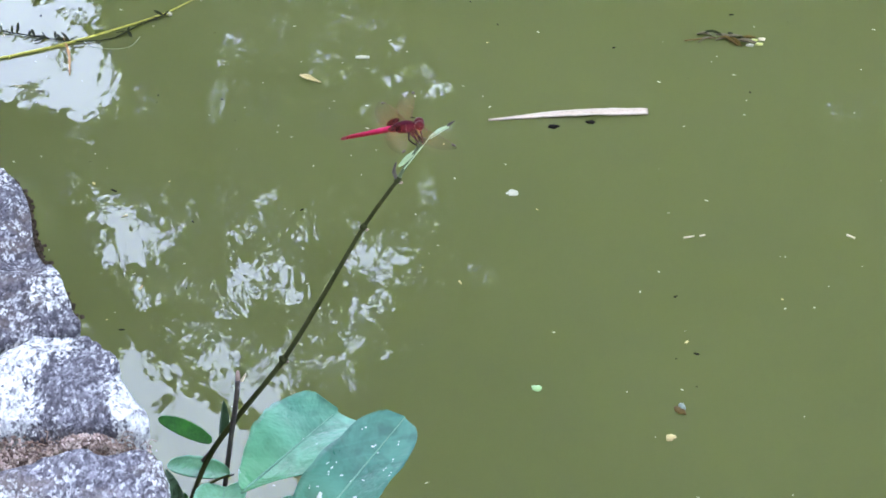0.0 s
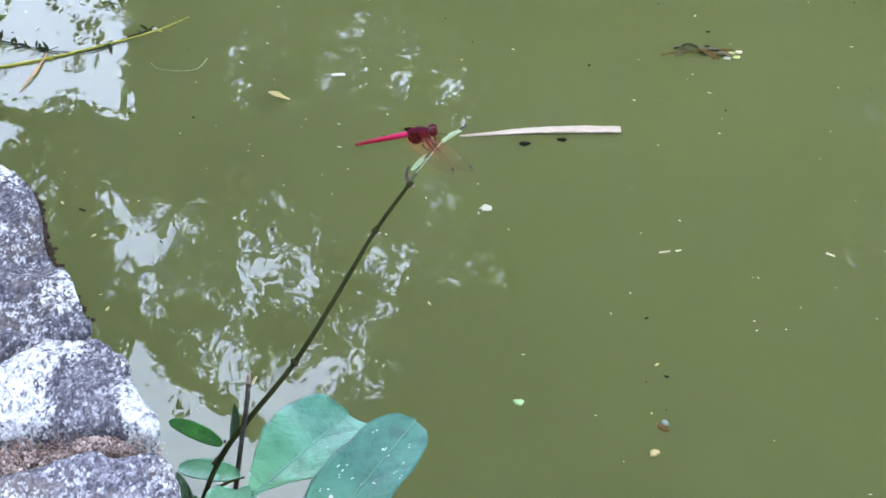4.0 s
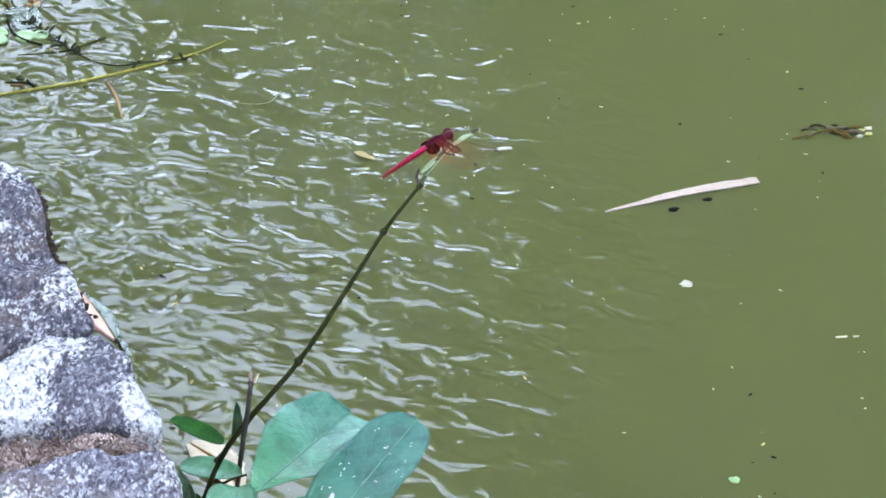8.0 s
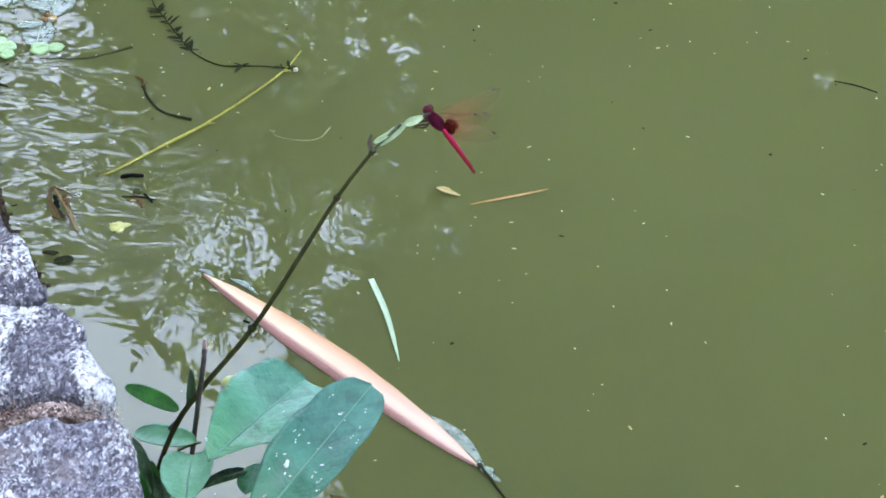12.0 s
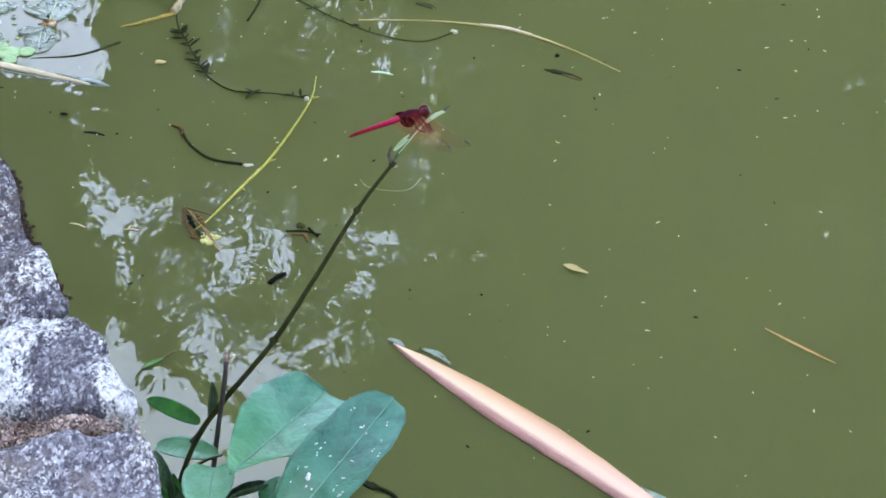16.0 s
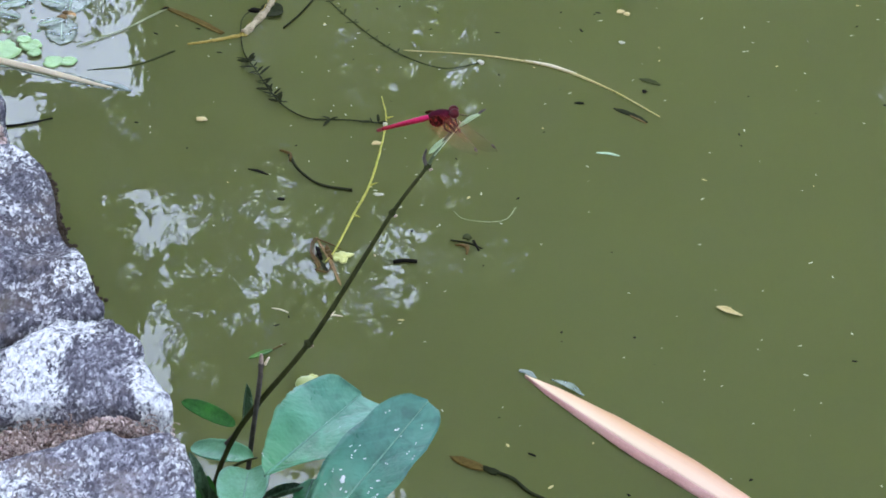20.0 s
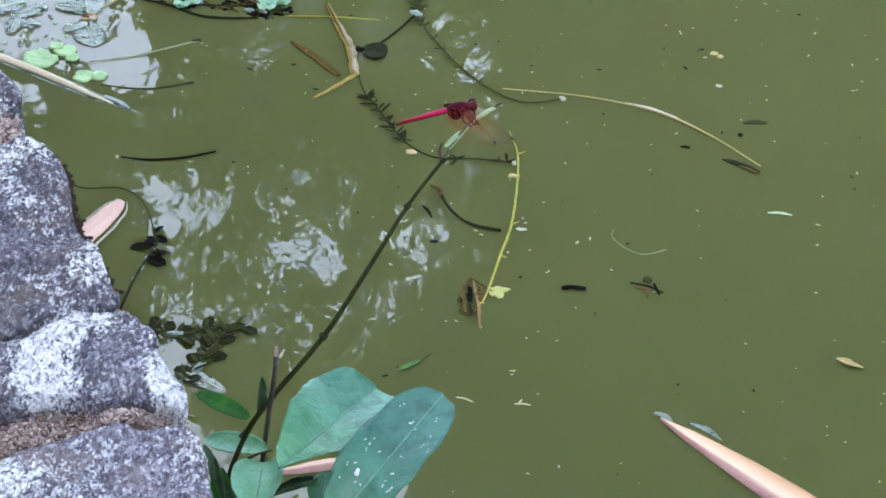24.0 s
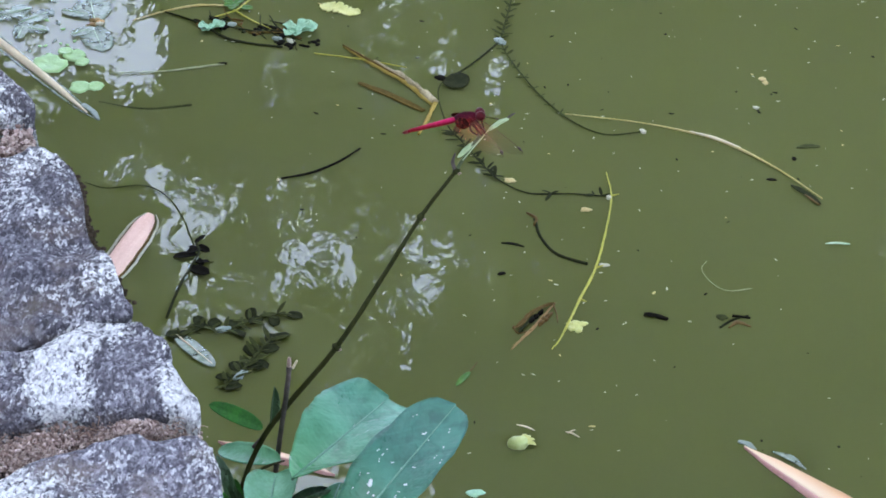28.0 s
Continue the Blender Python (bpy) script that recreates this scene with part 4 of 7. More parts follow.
def build_shrub():
    shrub = thing("shrub", "leafy shrub sprouting from the wall with one long bare stem", "plant")
    e = [Vector(p) for p in LEAF_ENDS]
    tube("lower_stem", [(-0.172, 1.40, 0.03)] + STEM_LOW, [0.0019, 0.0017, 0.0015, 0.0017], M_BARK, shrub, seg=10, n=40, rough=0.12)
    tube("side_stub", SIDE, [0.0017, 0.0015], M_DRYBARK, shrub, n=8)
    dead = tube("dead_twig", DEAD_FOOT + DEAD, [0.0017, 0.0015, 0.0014, 0.0015], M_DRYBARK, shrub, "short grey dead twig", n=24, rough=0.15, seg=9)
    tube("twig_scar", [DEAD[-1], (DEAD[-1][0] + 0.0002, DEAD[-1][1], DEAD[-1][2] + 0.006)], [0.0013, 0.0014, 0.0008], M_SCAR, dead, n=6)
    tube("twig_scar", [(DEAD[-1][0] + 0.002, DEAD[-1][1], DEAD[-1][2] - 0.001), (DEAD[-1][0] + 0.0045, DEAD[-1][1], DEAD[-1][2] + 0.004)], [0.0009, 0.0005], M_CREAM, dead, n=6)
    # the long stem bends at its lower joint when the wind or the insect loads it
    pivot = Vector(STEM_TOP[0])
    loc = [Vector(p) - pivot for p in STEM_TOP]
    stem = tube("long_stem", loc, [0.0016, 0.00145, 0.0013, 0.0011, 0.0010], M_BARK, shrub, "long bare dark green stem", seg=10, n=60, rough=0.10)
    stem.location = pivot
    for p, q, r in ((loc[1], loc[0], 0.0018), (loc[3], loc[1], 0.0016), (loc[4], loc[3], 0.0014)):
        d = (p - q).normalized()
        tube("node", [p - d * 0.002, p, p + d * 0.002], [r * 0.85, r * 1.45, r * 0.9], M_BARK, stem, n=10, seg=9, rough=0.3)
        tube("node_scar", [p + Vector((0.0012, -0.0012, -0.0014)), p + Vector((0.0026, -0.0016, -0.0004))], [0.0007, 0.0005], M_SCAR, stem, n=5, seg=7)
    node = Vector(NECK[0]) - pivot
    neck = tube("neck", [Vector(p) - pivot for p in NECK], [0.0011, 0.0009, 0.0009, 0.0011, 0.0008], M_NECK, stem, "pale green swollen tip of the stem", n=22, rough=0.25)
    tube("spur", [Vector(p) - pivot for p in SPUR], [0.0011, 0.0010, 0.0004], M_DRYBARK, stem, n=10)
    b = [Vector(p) - pivot for p in BUDS]
    low_leaf = leaf_on(stem, b[0] + (b[1] - b[0]) * 0.12, b[1], VIEWER, 0.0032, M_BUD, "bud_leaf", "pale green young leaf", rib=False, n=16, m=6, fold=0.5, thick=0.0012, wave=0.06, tip=0.5)
    edge_on = (b[3] - b[2]).cross(Vector((0, 0.83, -0.56)))
    top_leaf = leaf_on(stem, b[2] + (b[3] - b[2]) * 0.22, b[3], edge_on, 0.0046, M_BUD, "bud_leaf", "pale green folded leaf at the tip", rib=False, n=18, m=8, fold=0.16, curl=0.15, thick=0.0012, wave=0.035, tip=0.7, base=0.5, seed=1.0)
    tip_at = (b[3] - b[2]).length * 0.78
    tube("leaf_tip", [(tip_at * 0.96, 0, 0), (tip_at * 1.15, 0.0006, 0), (tip_at * 1.38, 0.0002, 0)], [0.0005, 0.0008, 0.0002], M_DRYBARK, top_leaf, "withered brown point", n=8, seg=6)
    soft = [(neck, node), (low_leaf, node)]
    n1 = Vector(NECK[1]) - pivot
    mid_end = b[2] + (b[3] - b[2]) * 0.25
    mid_leaf = leaf_on(stem, n1, mid_end, (mid_end - n1).cross(Vector((0, 0.83, -0.56))), 0.0050, M_BUD, "bud_leaf", "pale green leaf sheathing the tip", rib=False, n=18, m=8, fold=0.04, curl=0.04, thick=0.0004, wave=0.02, tip=0.4, base=0.45, seed=2.0)
    tip = [(q, node, q.matrix_basis.copy(), k) for q, k in ((top_leaf, 16), (mid_leaf, 0))]
    # leaves
    leaf_on(shrub, e[0], e[1], (-0.12, -0.42, 1), 0.0570, M_SOFTLEAF, "leaf", "broad light green leaf with a nibbled edge", spots=7, seed=1.3, fold=0.26, curl=0.10, tip=0.32, base=0.72, wave=0.05, m=16, n=44, bite=0.07)
    big = leaf_on(shrub, e[2], e[3], (0.05, -0.12, 1), 0.0475, M_BIGLEAF, "leaf", "large grey-green leaf speckled with white flecks", spots=66, seed=2.1, fold=0.20, curl=0.10, tip=0.40, base=0.55, wave=0.035, m=14, n=36, bite=0.03)
    scar = part("white_scar", mesh("white_scar", *chip_geo(0.0016, 0.0030, 4.0, 12, 0.0006), M_SPOT), big, "torn white scar on the blade")
    scar.matrix_basis = pose((e[3] - e[2]).length * 0.38, 0.0085, 0.0022, 0, 0, 120)
    leaf_on(shrub, e[4], e[5], (0.3, -0.6, 1), 0.0105, M_YOUNG, "leaf", "narrow young green leaf", rib=False, seed=3.0, fold=0.25, droop=0.25, tip=0.5, base=0.5)
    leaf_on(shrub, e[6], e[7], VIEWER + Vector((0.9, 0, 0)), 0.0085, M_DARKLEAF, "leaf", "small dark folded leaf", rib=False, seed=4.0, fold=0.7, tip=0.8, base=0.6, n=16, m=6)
    leaf_on(shrub, e[8], e[9], (-0.1, -0.25, 1), 0.034, M_FRESH, "leaf", "rounded light green leaf", seed=5.0, fold=0.15, curl=0.35, droop=0.2, tip=0.35, base=0.4)
    leaf_on(shrub, e[10], e[11], (0.0, -0.3, 1), 0.016, M_SOFTLEAF, "leaf", "pale leaf hanging low over the water", rib=False, seed=6.0, fold=0.1, curl=0.2, tip=0.5, base=0.5)
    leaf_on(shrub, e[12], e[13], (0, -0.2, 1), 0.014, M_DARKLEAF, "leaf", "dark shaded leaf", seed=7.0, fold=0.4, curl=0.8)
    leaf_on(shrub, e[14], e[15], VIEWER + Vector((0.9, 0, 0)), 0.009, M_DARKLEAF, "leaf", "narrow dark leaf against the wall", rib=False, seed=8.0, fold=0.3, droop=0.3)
    leaf_on(shrub, e[16], e[17], VIEWER + Vector((-0.4, 0, 0)), 0.016, M_SOFTLEAF, "leaf", "light green leaf", seed=9.0, fold=0.2)
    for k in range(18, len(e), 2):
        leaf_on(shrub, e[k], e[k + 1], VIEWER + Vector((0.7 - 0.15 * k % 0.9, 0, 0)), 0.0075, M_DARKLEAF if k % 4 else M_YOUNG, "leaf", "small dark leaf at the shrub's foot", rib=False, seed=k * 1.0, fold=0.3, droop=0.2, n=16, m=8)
    tube("side_twig", SIDE_TWIG, [0.0010, 0.0008, 0.0006], M_BARK, shrub, n=12, seg=7)
    return shrub, stem, pivot, soft, tip


shrub, long_stem, stem_pivot, soft_tip, tip_leaf = build_shrub()


# ---- the dragonfly ----
def lathe(profile, seg=14, squash=1.0):
    """Body of rings along x: (x, z, radius)."""
    verts, faces = [], []
    for x, z, r in profile:
        for k in range(seg):
            a = 2 * math.pi * k / seg
            verts.append(Vector((x, r * math.cos(a) * squash, z + r * math.sin(a))))
    n = len(profile)
    for i in range(n - 1):
        for k in range(seg):
            faces.append((i * seg + k, (i + 1) * seg + k, (i + 1) * seg + (k + 1) % seg, i * seg + (k + 1) % seg))
    faces.append(tuple(range(seg)))
    faces.append(tuple((n - 1) * seg + k for k in range(seg))[::-1])
    return verts, faces


def wing_geo(length, chord, hind):
    """Wing along +y from the origin, leading edge to +x; slight corrugation."""
    n, m = 22, 8
    top = []
    for i in range(n + 1):
        u = i / n
        lead = chord * (0.22 + 0.10 * math.sin(u * 2.6)) * (1 - 0.55 * max(0, u - 0.9) / 0.1)
        back = chord * ((0.80 * (1 - u) ** 0.45 if hind else 0.42 + 0.38 * math.sin(min(1, u * 1.35) * 1.9)) * (1 - u ** 7) + 0.10 * (1 - u ** 9))
        for j in range(m + 1):
            v = j / m
            top.append(Vector((lead - v * (lead + back), length * (0.02 + 0.98 * u), 0.00022 * math.sin(v * 22) + 0.0012 * u * u)))
    k = m + 1
    faces = [(i * k + j, i * k + j + 1, (i + 1) * k + j + 1, (i + 1) * k + j) for i in range(n) for j in range(m)]
    return top, faces


def build_dragonfly():
    fly = thing("dragonfly", "crimson dragonfly with plum thorax perched on the stem's tip", "dragonfly")
    part("thorax", mesh("thorax", *lathe([(-0.0066, 0.0004, 0.0010), (-0.0058, 0.0004, 0.0020), (-0.0038, 0.0003, 0.0029), (-0.0012, 0.0002, 0.0034), (0.0014, 0.0001, 0.0032), (0.0036, 0.0, 0.0024), (0.0048, 0.0, 0.0016)], 20, 0.80), M_THORAX), fly, "plum-purple thorax")
    ab = [(-0.0050, 0.0004, 0.0014), (-0.0072, 0.0004, 0.0016), (-0.0098, 0.0002, 0.0017)]
    for i in range(1, 8):
        x = -0.0098 - 0.00265 * i
        z = 0.0002 - 0.00012 * i
        r = 0.0017 - 0.00009 * i
        ab += [(x + 0.0003, z, r * 1.02), (x, z, r * 0.93), (x - 0.0003, z, r * 1.03)]
    ab += [(-0.0305, -0.0009, 0.0009)]
    abdomen = part("abdomen", mesh("abdomen", *lathe([(x, z, r * 0.88) for x, z, r in ab], 14, 1.08), M_ABD), fly, "bright magenta segmented abdomen")
    part("tail_tip", mesh("tail_tip", *lathe([(-0.0302, -0.0009, 0.0010), (-0.0318, -0.0010, 0.0009), (-0.0330, -0.0010, 0.0003)], 10), M_TAILTIP), abdomen)
    head = part("head", mesh("head", *lathe([(0.0046, 0.0, 0.0010), (0.0054, 0.0, 0.0018), (0.0066, -0.0002, 0.0020), (0.0076, -0.0006, 0.0015), (0.0081, -0.0009, 0.0006)], 14), M_FACE), fly, "red face")
    for s in (1, -1):
        v, f = lathe([(-0.0026, 0, 0.0002), (-0.0021, 0, 0.0015), (-0.0010, 0, 0.0024), (0.0003, 0, 0.0026), (0.0015, 0, 0.0021), (0.0022, 0, 0.0010), (0.0025, 0, 0.0002)], 16)
        eye = part("eye", mesh("eye", v, f, M_EYE), head, "glossy dark red compound eye")
        eye.matrix_basis = pose(0.0066, s * 0.0017, 0.0006)
    wings = []
    for hind in (0, 1):
        for s in (1, -1):
            L, ch = (0.0335, 0.0080) if not hind else (0.0320, 0.0104)
            v, f = wing_geo(L, ch, hind)
            if s < 0:
                v = [Vector((p.x, -p.y, p.z)) for p in v]
                f = [q[::-1] for q in f]
            w = part("wing", mesh("wing", v, f, M_WING), fly, "clear rose-tinted hind wing" if hind else "clear rose-tinted fore wing")
            lead = [Vector((p.x, p.y, p.z)) for p in v[::9]]
            tube("leading_vein", lead, [0.00010, 0.00007, 0.00004], M_VEIN, w, n=16, seg=5)
            a, b = v[19 * 9], v[21 * 9]
            spot = tube_geo([a + Vector((-0.0004, 0, 0)), (a + b) / 2 + Vector((-0.0003, 0, 0)), b + Vector((-0.0002, 0, 0))], [0.0002, 0.0009, 0.0008, 0.0002], 7, 10, 0.0, 0.4)
            part("wing_spot", mesh("wing_spot", *spot, M_STIGMA), w, "dark mark near the wing's tip")
            if hind:
                disc, df = lathe([(-0.0005, 0, 0.0008), (-0.0004, 0, 0.0030), (0.0, 0, 0.0035), (0.0004, 0, 0.0030), (0.0005, 0, 0.0008)], 18)
                disc = [Vector((p.z - 0.0030, s * (p.y * 1.05 + 0.0042), p.x * 0.8)) for p in disc]
                part("amber_patch", mesh("amber_patch", disc, df, M_AMBER), w, "opaque dark amber patch at the wing root")
            w.location = (0.0010 if not hind else -0.0022, s * 0.0013, 0.0030)
            wings.append((w, hind, s))
    for s in (1, -1):
        for x0, x1, x2 in ((0.0030, 0.0062, 0.0068), (0.0020, 0.0040, 0.0050), (0.0008, 0.0005, 0.0030)):
            tube("leg", [(x0, s * 0.0012, -0.0022), (x1, s * 0.0042, -0.0052), (x2, s * 0.0030, -0.0090), (x2 + 0.0008, s * 0.0008, -0.0115)], [0.00055, 0.00045, 0.00036, 0.00024], M_LEG, fly, n=14, seg=6)
    return fly, wings


dragonfly, wings = build_dragonfly()


# ---- things afloat ----
FLOAT = {}


def afloat(key, name, label, category, group="drifting plant litter"):
    ob = thing(name, label, category, group)
    FLOAT[key] = ob
    return ob


def chip(name, a, b, seed, material, parent=None, label="", at=None, h=0.0012):
    ob = part(name, mesh(name, *chip_geo(a, b, seed, h=h), material), parent, label)
    if at:
        ob.matrix_basis = pose(*at)
    return ob


def weed_sprig(parent, ctrl, r, whorls, leaf_len, material, seed, span=(0.0, 1.0), name="whorl_leaf"):
    """Stem with whorls of small narrow leaves; each leaf a part."""
    tube("stem", ctrl, [r, r, r * 0.8], material, parent, n=40, seg=7, rough=0.2)
    pts = curve_points(ctrl, 60)
    rng = random.Random(seed)
    base = mesh(name, *blade_geo(leaf_len, leaf_len * 0.27, fold=0.3, n=6, m=4, thick=0.0003), material)
    for k in range(whorls):
        u = span[0] + (span[1] - span[0]) * (k + 0.5) / whorls
        i = min(58, int(u * 59))
        p, d = pts[i], pts[i + 1] - pts[i]
        h = math.degrees(math.atan2(d.y, d.x))
        for s in (1, -1) if k % 2 else (1, -1, 0):
            ob = part(name, base, parent)
            ob.matrix_basis = pose(p.x, p.y, p.z + 0.0004, rng.uniform(-25, 25), rng.uniform(-22, 6), h + (s * rng.uniform(35, 75) if s else rng.uniform(150, 210)))
            ob.scale = (rng.uniform(0.55, 1.2),) * 3


def fold_geo(L, w, y0, z0, y1, z1, seed, n=64, m=8, thick=0.0010, blunt=False):
    """One long face of a folded sheath along x, between two lines given as shares of its width and as heights."""
    prof = (0.06, 0.42, 0.62, 0.80, 0.92, 1.0, 1.0, 0.97, 0.90, 0.80, 0.64, 0.42, 0.06)
    if blunt:
        prof = (0.35, 0.74, 0.88, 0.96, 1.0, 1.0, 1.0, 1.0, 1.0, 0.96, 0.88, 0.74, 0.35)
    top = []
    for i in range(n + 1):
        u = i / n
        k = float(np.interp(u, np.linspace(0, 1, len(prof)), prof)) * (1 + 0.05 * noise.noise(Vector((u * 14 + seed, seed, 0.2))))
        mid = 0.10 * w * math.sin(u * math.pi) + 0.0006 * noise.noise(Vector((u * 9, seed, 3.3)))
        lift = 0.35 + 0.65 * math.sin(u * math.pi)
        for q in range(m + 1):
            v = q / m
            bow = 0.0006 * math.sin(v * math.pi)
            top.append(Vector(((u - 0.5) * L, mid + (y0 + (y1 - y0) * v) * w * k, (z0 + (z1 - z0) * v) * lift + bow + 0.0003 * noise.noise(Vector((u * 40, v * 3 + seed, 1.1))))))
    k, N = m + 1, len(top)
    verts = top + [p - Vector((0, 0, thick)) for p in top]
    faces = []
    for i in range(n):
        for q in range(m):
            a = i * k + q
            faces += [(a, a + k, a + k + 1, a + 1), (a + N, a + 1 + N, a + k + 1 + N, a + k + N)]
        for q in (0, m):
            a = i * k + q
            faces.append((a, a + N, a + k + N, a + k) if q == 0 else (a, a + k, a + k + N, a + N))
    return verts, faces


def sheath(parent, L, w, seed, wet=False):
    """Fallen sheath folded along a keel: a broad pale face, and a narrow rose wall on its near side."""
    part("blade", mesh("blade", *fold_geo(L, w, -0.35, 0.0052, 0.5, 0.0022, seed, blunt=wet), M_PINKPALE if wet else M_PINK), parent, "salmon-pink fibrous blade")
    part("rim", mesh("rim", *fold_geo(L, w, -0.50, 0.0006, -0.35, 0.0052, seed, m=3, blunt=wet), M_BROWN if wet else M_PINKWALL), parent, "dark wet rim" if wet else "steep rose rim")
    part("edge", mesh("edge", *fold_geo(L, w, 0.49, 0.0023, 0.545, 0.0010, seed, m=2, blunt=wet), M_BROWN if wet else M_SHEATHEDGE), parent, "thin darker edge")
    if wet:
        # whitish strips stand in for the glint along the wet edge
        for y0, y1 in ((-0.66, -0.56), (0.58, 0.68)):
            part("glint_edge", mesh("glint_edge", *fold_geo(L * 1.03, w, y0, 0.0008, y1, 0.0008, seed + y0, m=2, blunt=True), M_WHITEBIT), parent, "pale fringe in place of the wet edge's glint")


def pad_geo(r, seed, notch=0.3, n=28):
    verts = [Vector((0, 0, 0.0006))]
    for ring in (0.35, 0.7, 0.95, 1.0):
        for i in range(n):
            t = 2 * math.pi * i / n
            rr = r * ring * (1 + 0.10 * noise.noise(Vector((math.cos(t) * 1.5, math.sin(t) * 1.5, seed))) + 0.16 * ring * noise.noise(Vector((math.cos(t) * 4.5, math.sin(t) * 4.5, seed))))
            rr *= 1 - notch * math.exp(-((t - math.pi) / 0.25) ** 2)
            verts.append(Vector((rr * math.cos(t), rr * math.sin(t), 0.0008 + 0.0006 * ring ** 3 + 0.0006 * noise.noise(Vector((math.cos(t) * 2, math.sin(t) * 2, seed + 4))) - (0.0012 if ring == 1.0 else 0))))
    faces = [(0, 1 + i, 1 + (i + 1) % n) for i in range(n)]
    for k in range(3):
        faces += [(1 + k * n + i, 1 + (k + 1) * n + i, 1 + (k + 1) * n + (i + 1) % n, 1 + k * n + (i + 1) % n) for i in range(n)]
    return verts, faces


def rosette(parent, r, seed):
    rng = random.Random(seed)
    base = mesh("rosette_leaf", *blade_geo(r, r * 0.85, fold=0.15, curl=0.3, tip=0.3, base=0.6, wave=0.08, n=10, m=8, thick=0.0005), M_LETTUCE)
    for k in range(9):
        ob = part("rosette_leaf", base, parent)
        ob.matrix_basis = pose(rng.uniform(-.003, .003), rng.uniform(-.003, .003), 0.001 + 0.0006 * (k % 3), 0, rng.uniform(-28, -8), k * 40 + rng.uniform(-15, 15))
        ob.scale = (rng.uniform(0.6, 1.05),) * 3


def build_floats():
    # pale strip that crosses the open water
    ob = afloat("white_leaf", "leaf_strip", "pinkish-white dead leaf strip floating flat", "leaf")
    strip("blade", [(-0.0615, 0.002, 0.001), (0, 0, 0.0015), (0.0615, 0.003, 0.001)], [0.0075, 0.0085, 0.0085, 0.0075, 0.0055, 0.003, 0.0008], M_PALESTRIP, ob, cup=0.10, n=50, m=8, thick=0.0012, ragged=0.22, seed=3.0)
    for x, y, a in ((-0.016, 0.013, .0035), (0.013, 0.017, .0042)):
        chip("dark_scrap", a, a * .6, x * 90, M_BLACK, ob, at=(x, y, 0))
    ob = afloat("brown_clump", "leaf_clump", "clump of brown dead leaf scraps on the water", "leaf litter")
    rng = random.Random(12)
    for k in range(13):
        a, w = rng.uniform(.004, .013), rng.uniform(.0015, .004)
        l = strip("dead_leaf", [(-a, 0, .0006), (0, rng.uniform(-.003, .003), rng.uniform(.001, .004)), (a, 0, .0006)], [w * .3, w, w * 1.3, w * .3], rng.choice((M_SOAKED, M_DULL, M_WEED, M_DULL)) if k != 4 else M_BROWN, ob, n=14, m=4, cup=.25, ragged=.5, seed=k * 2.0)
        l.matrix_basis = pose(rng.uniform(-.018, .016), rng.uniform(-.004, .012), 0, 0, 0, rng.uniform(-70, 70))
    for k, (x, y) in enumerate(((.022, .002), (.026, -.004), (.019, -.006), (.029, .004))):
        chip("pale_scrap", .0030, .0016, k + .5, (M_LIME, M_LIME, M_WHITEBIT, M_CREAM)[k], ob, at=(x, y, 0))
    tube("twiglet", [(-.033, -.002, .001), (-.02, 0, .002), (-.008, .004, .001)], [.0006, .0005], M_BROWN, ob, n=10, seg=6)
    ob = afloat("dry_chip", "bract", "tan dry bract floating on the pond", "plant scrap")
    strip("blade", [(-.010, .001, .001), (0, -.001, .002), (.010, .001, .001)], [.0015, .005, .006, .003, .001], M_TANBIT, ob, n=18, cup=.25, ragged=.4, seed=5.0)
    ob = afloat("white_chip", "flake", "small white flake floating on the pond", "plant scrap")
    strip("blade", [(-.0055, 0, .001), (0, 0, .0012), (.0055, 0, .001)], [.003, .0042, .0042, .003], M_WHITEBIT, ob, n=8, m=4)
    ob = afloat("pale_petal", "petal", "white petal floating on the pond", "plant scrap")
    chip("blade", .0046, .0040, 2.2, M_WHITEBIT, ob, h=.0007)
    ob = afloat("green_fleck", "leaf_scrap", "small light green leaf scrap", "plant scrap")
    chip("blade", .0038, .003, 3.3, M_PAD, ob)
    ob = afloat("white_seed", "seed", "pale round seed on the water", "plant scrap")
    chip("husk", .0026, .0036, 4.4, M_TANBIT, ob, h=.002)
    ob = afloat("dark_petal", "petal", "dark withered petal on the water", "plant scrap")
    chip("blade", .005, .0035, 5.5, M_BROWN, ob)
    chip("pale_edge", .003, .0018, 5.9, M_GREYLEAF, ob, at=(-.003, .003, .001))
    ob = afloat("straw_bit_pair", "straw_bit", "two short pale bits of straw", "plant scrap")
    tube("straw", [(-.008, 0, .001), (.0, .0006, .001)], [.0007, .0006], M_CREAM, ob, n=6, seg=6)
    tube("straw", [(.004, .0002, .001), (.008, .0006, .001)], [.0007, .0005], M_CREAM, ob, n=6, seg=6)
    ob = afloat("straw_bit", "straw_bit", "short pale bit of straw", "plant scrap")
    tube("straw", [(-.0035, 0, .001), (.0035, .0004, .001)], [.0008, .0006], M_CREAM, ob, n=6, seg=6)
    ob = afloat("leaf_strip", "leaf_strip", "narrow tan dead leaf strip", "leaf")
    strip("blade", [(-.030, 0, .001), (0, .002, .002), (.030, 0, .001)], [.0006, .0016, .0022, .0016, .0006], M_ORANGE, ob, n=26, cup=.15, m=4, ragged=.2)
    # long yellow stem
    ob = afloat("yellow_stem", "pond_stalk", "long thin yellow-green stem floating on the pond", "plant stem")
    ys = [(-0.1144, 0, 0.001), (-0.0834, 0.0088, 0.001), (-0.041, 0.0122, 0.001), (0.0115, 0.0129, 0.001), (0.0519, 0.0086, 0.001), (0.0981, 0.0039, 0.001), (0.1144, 0, 0.001)]
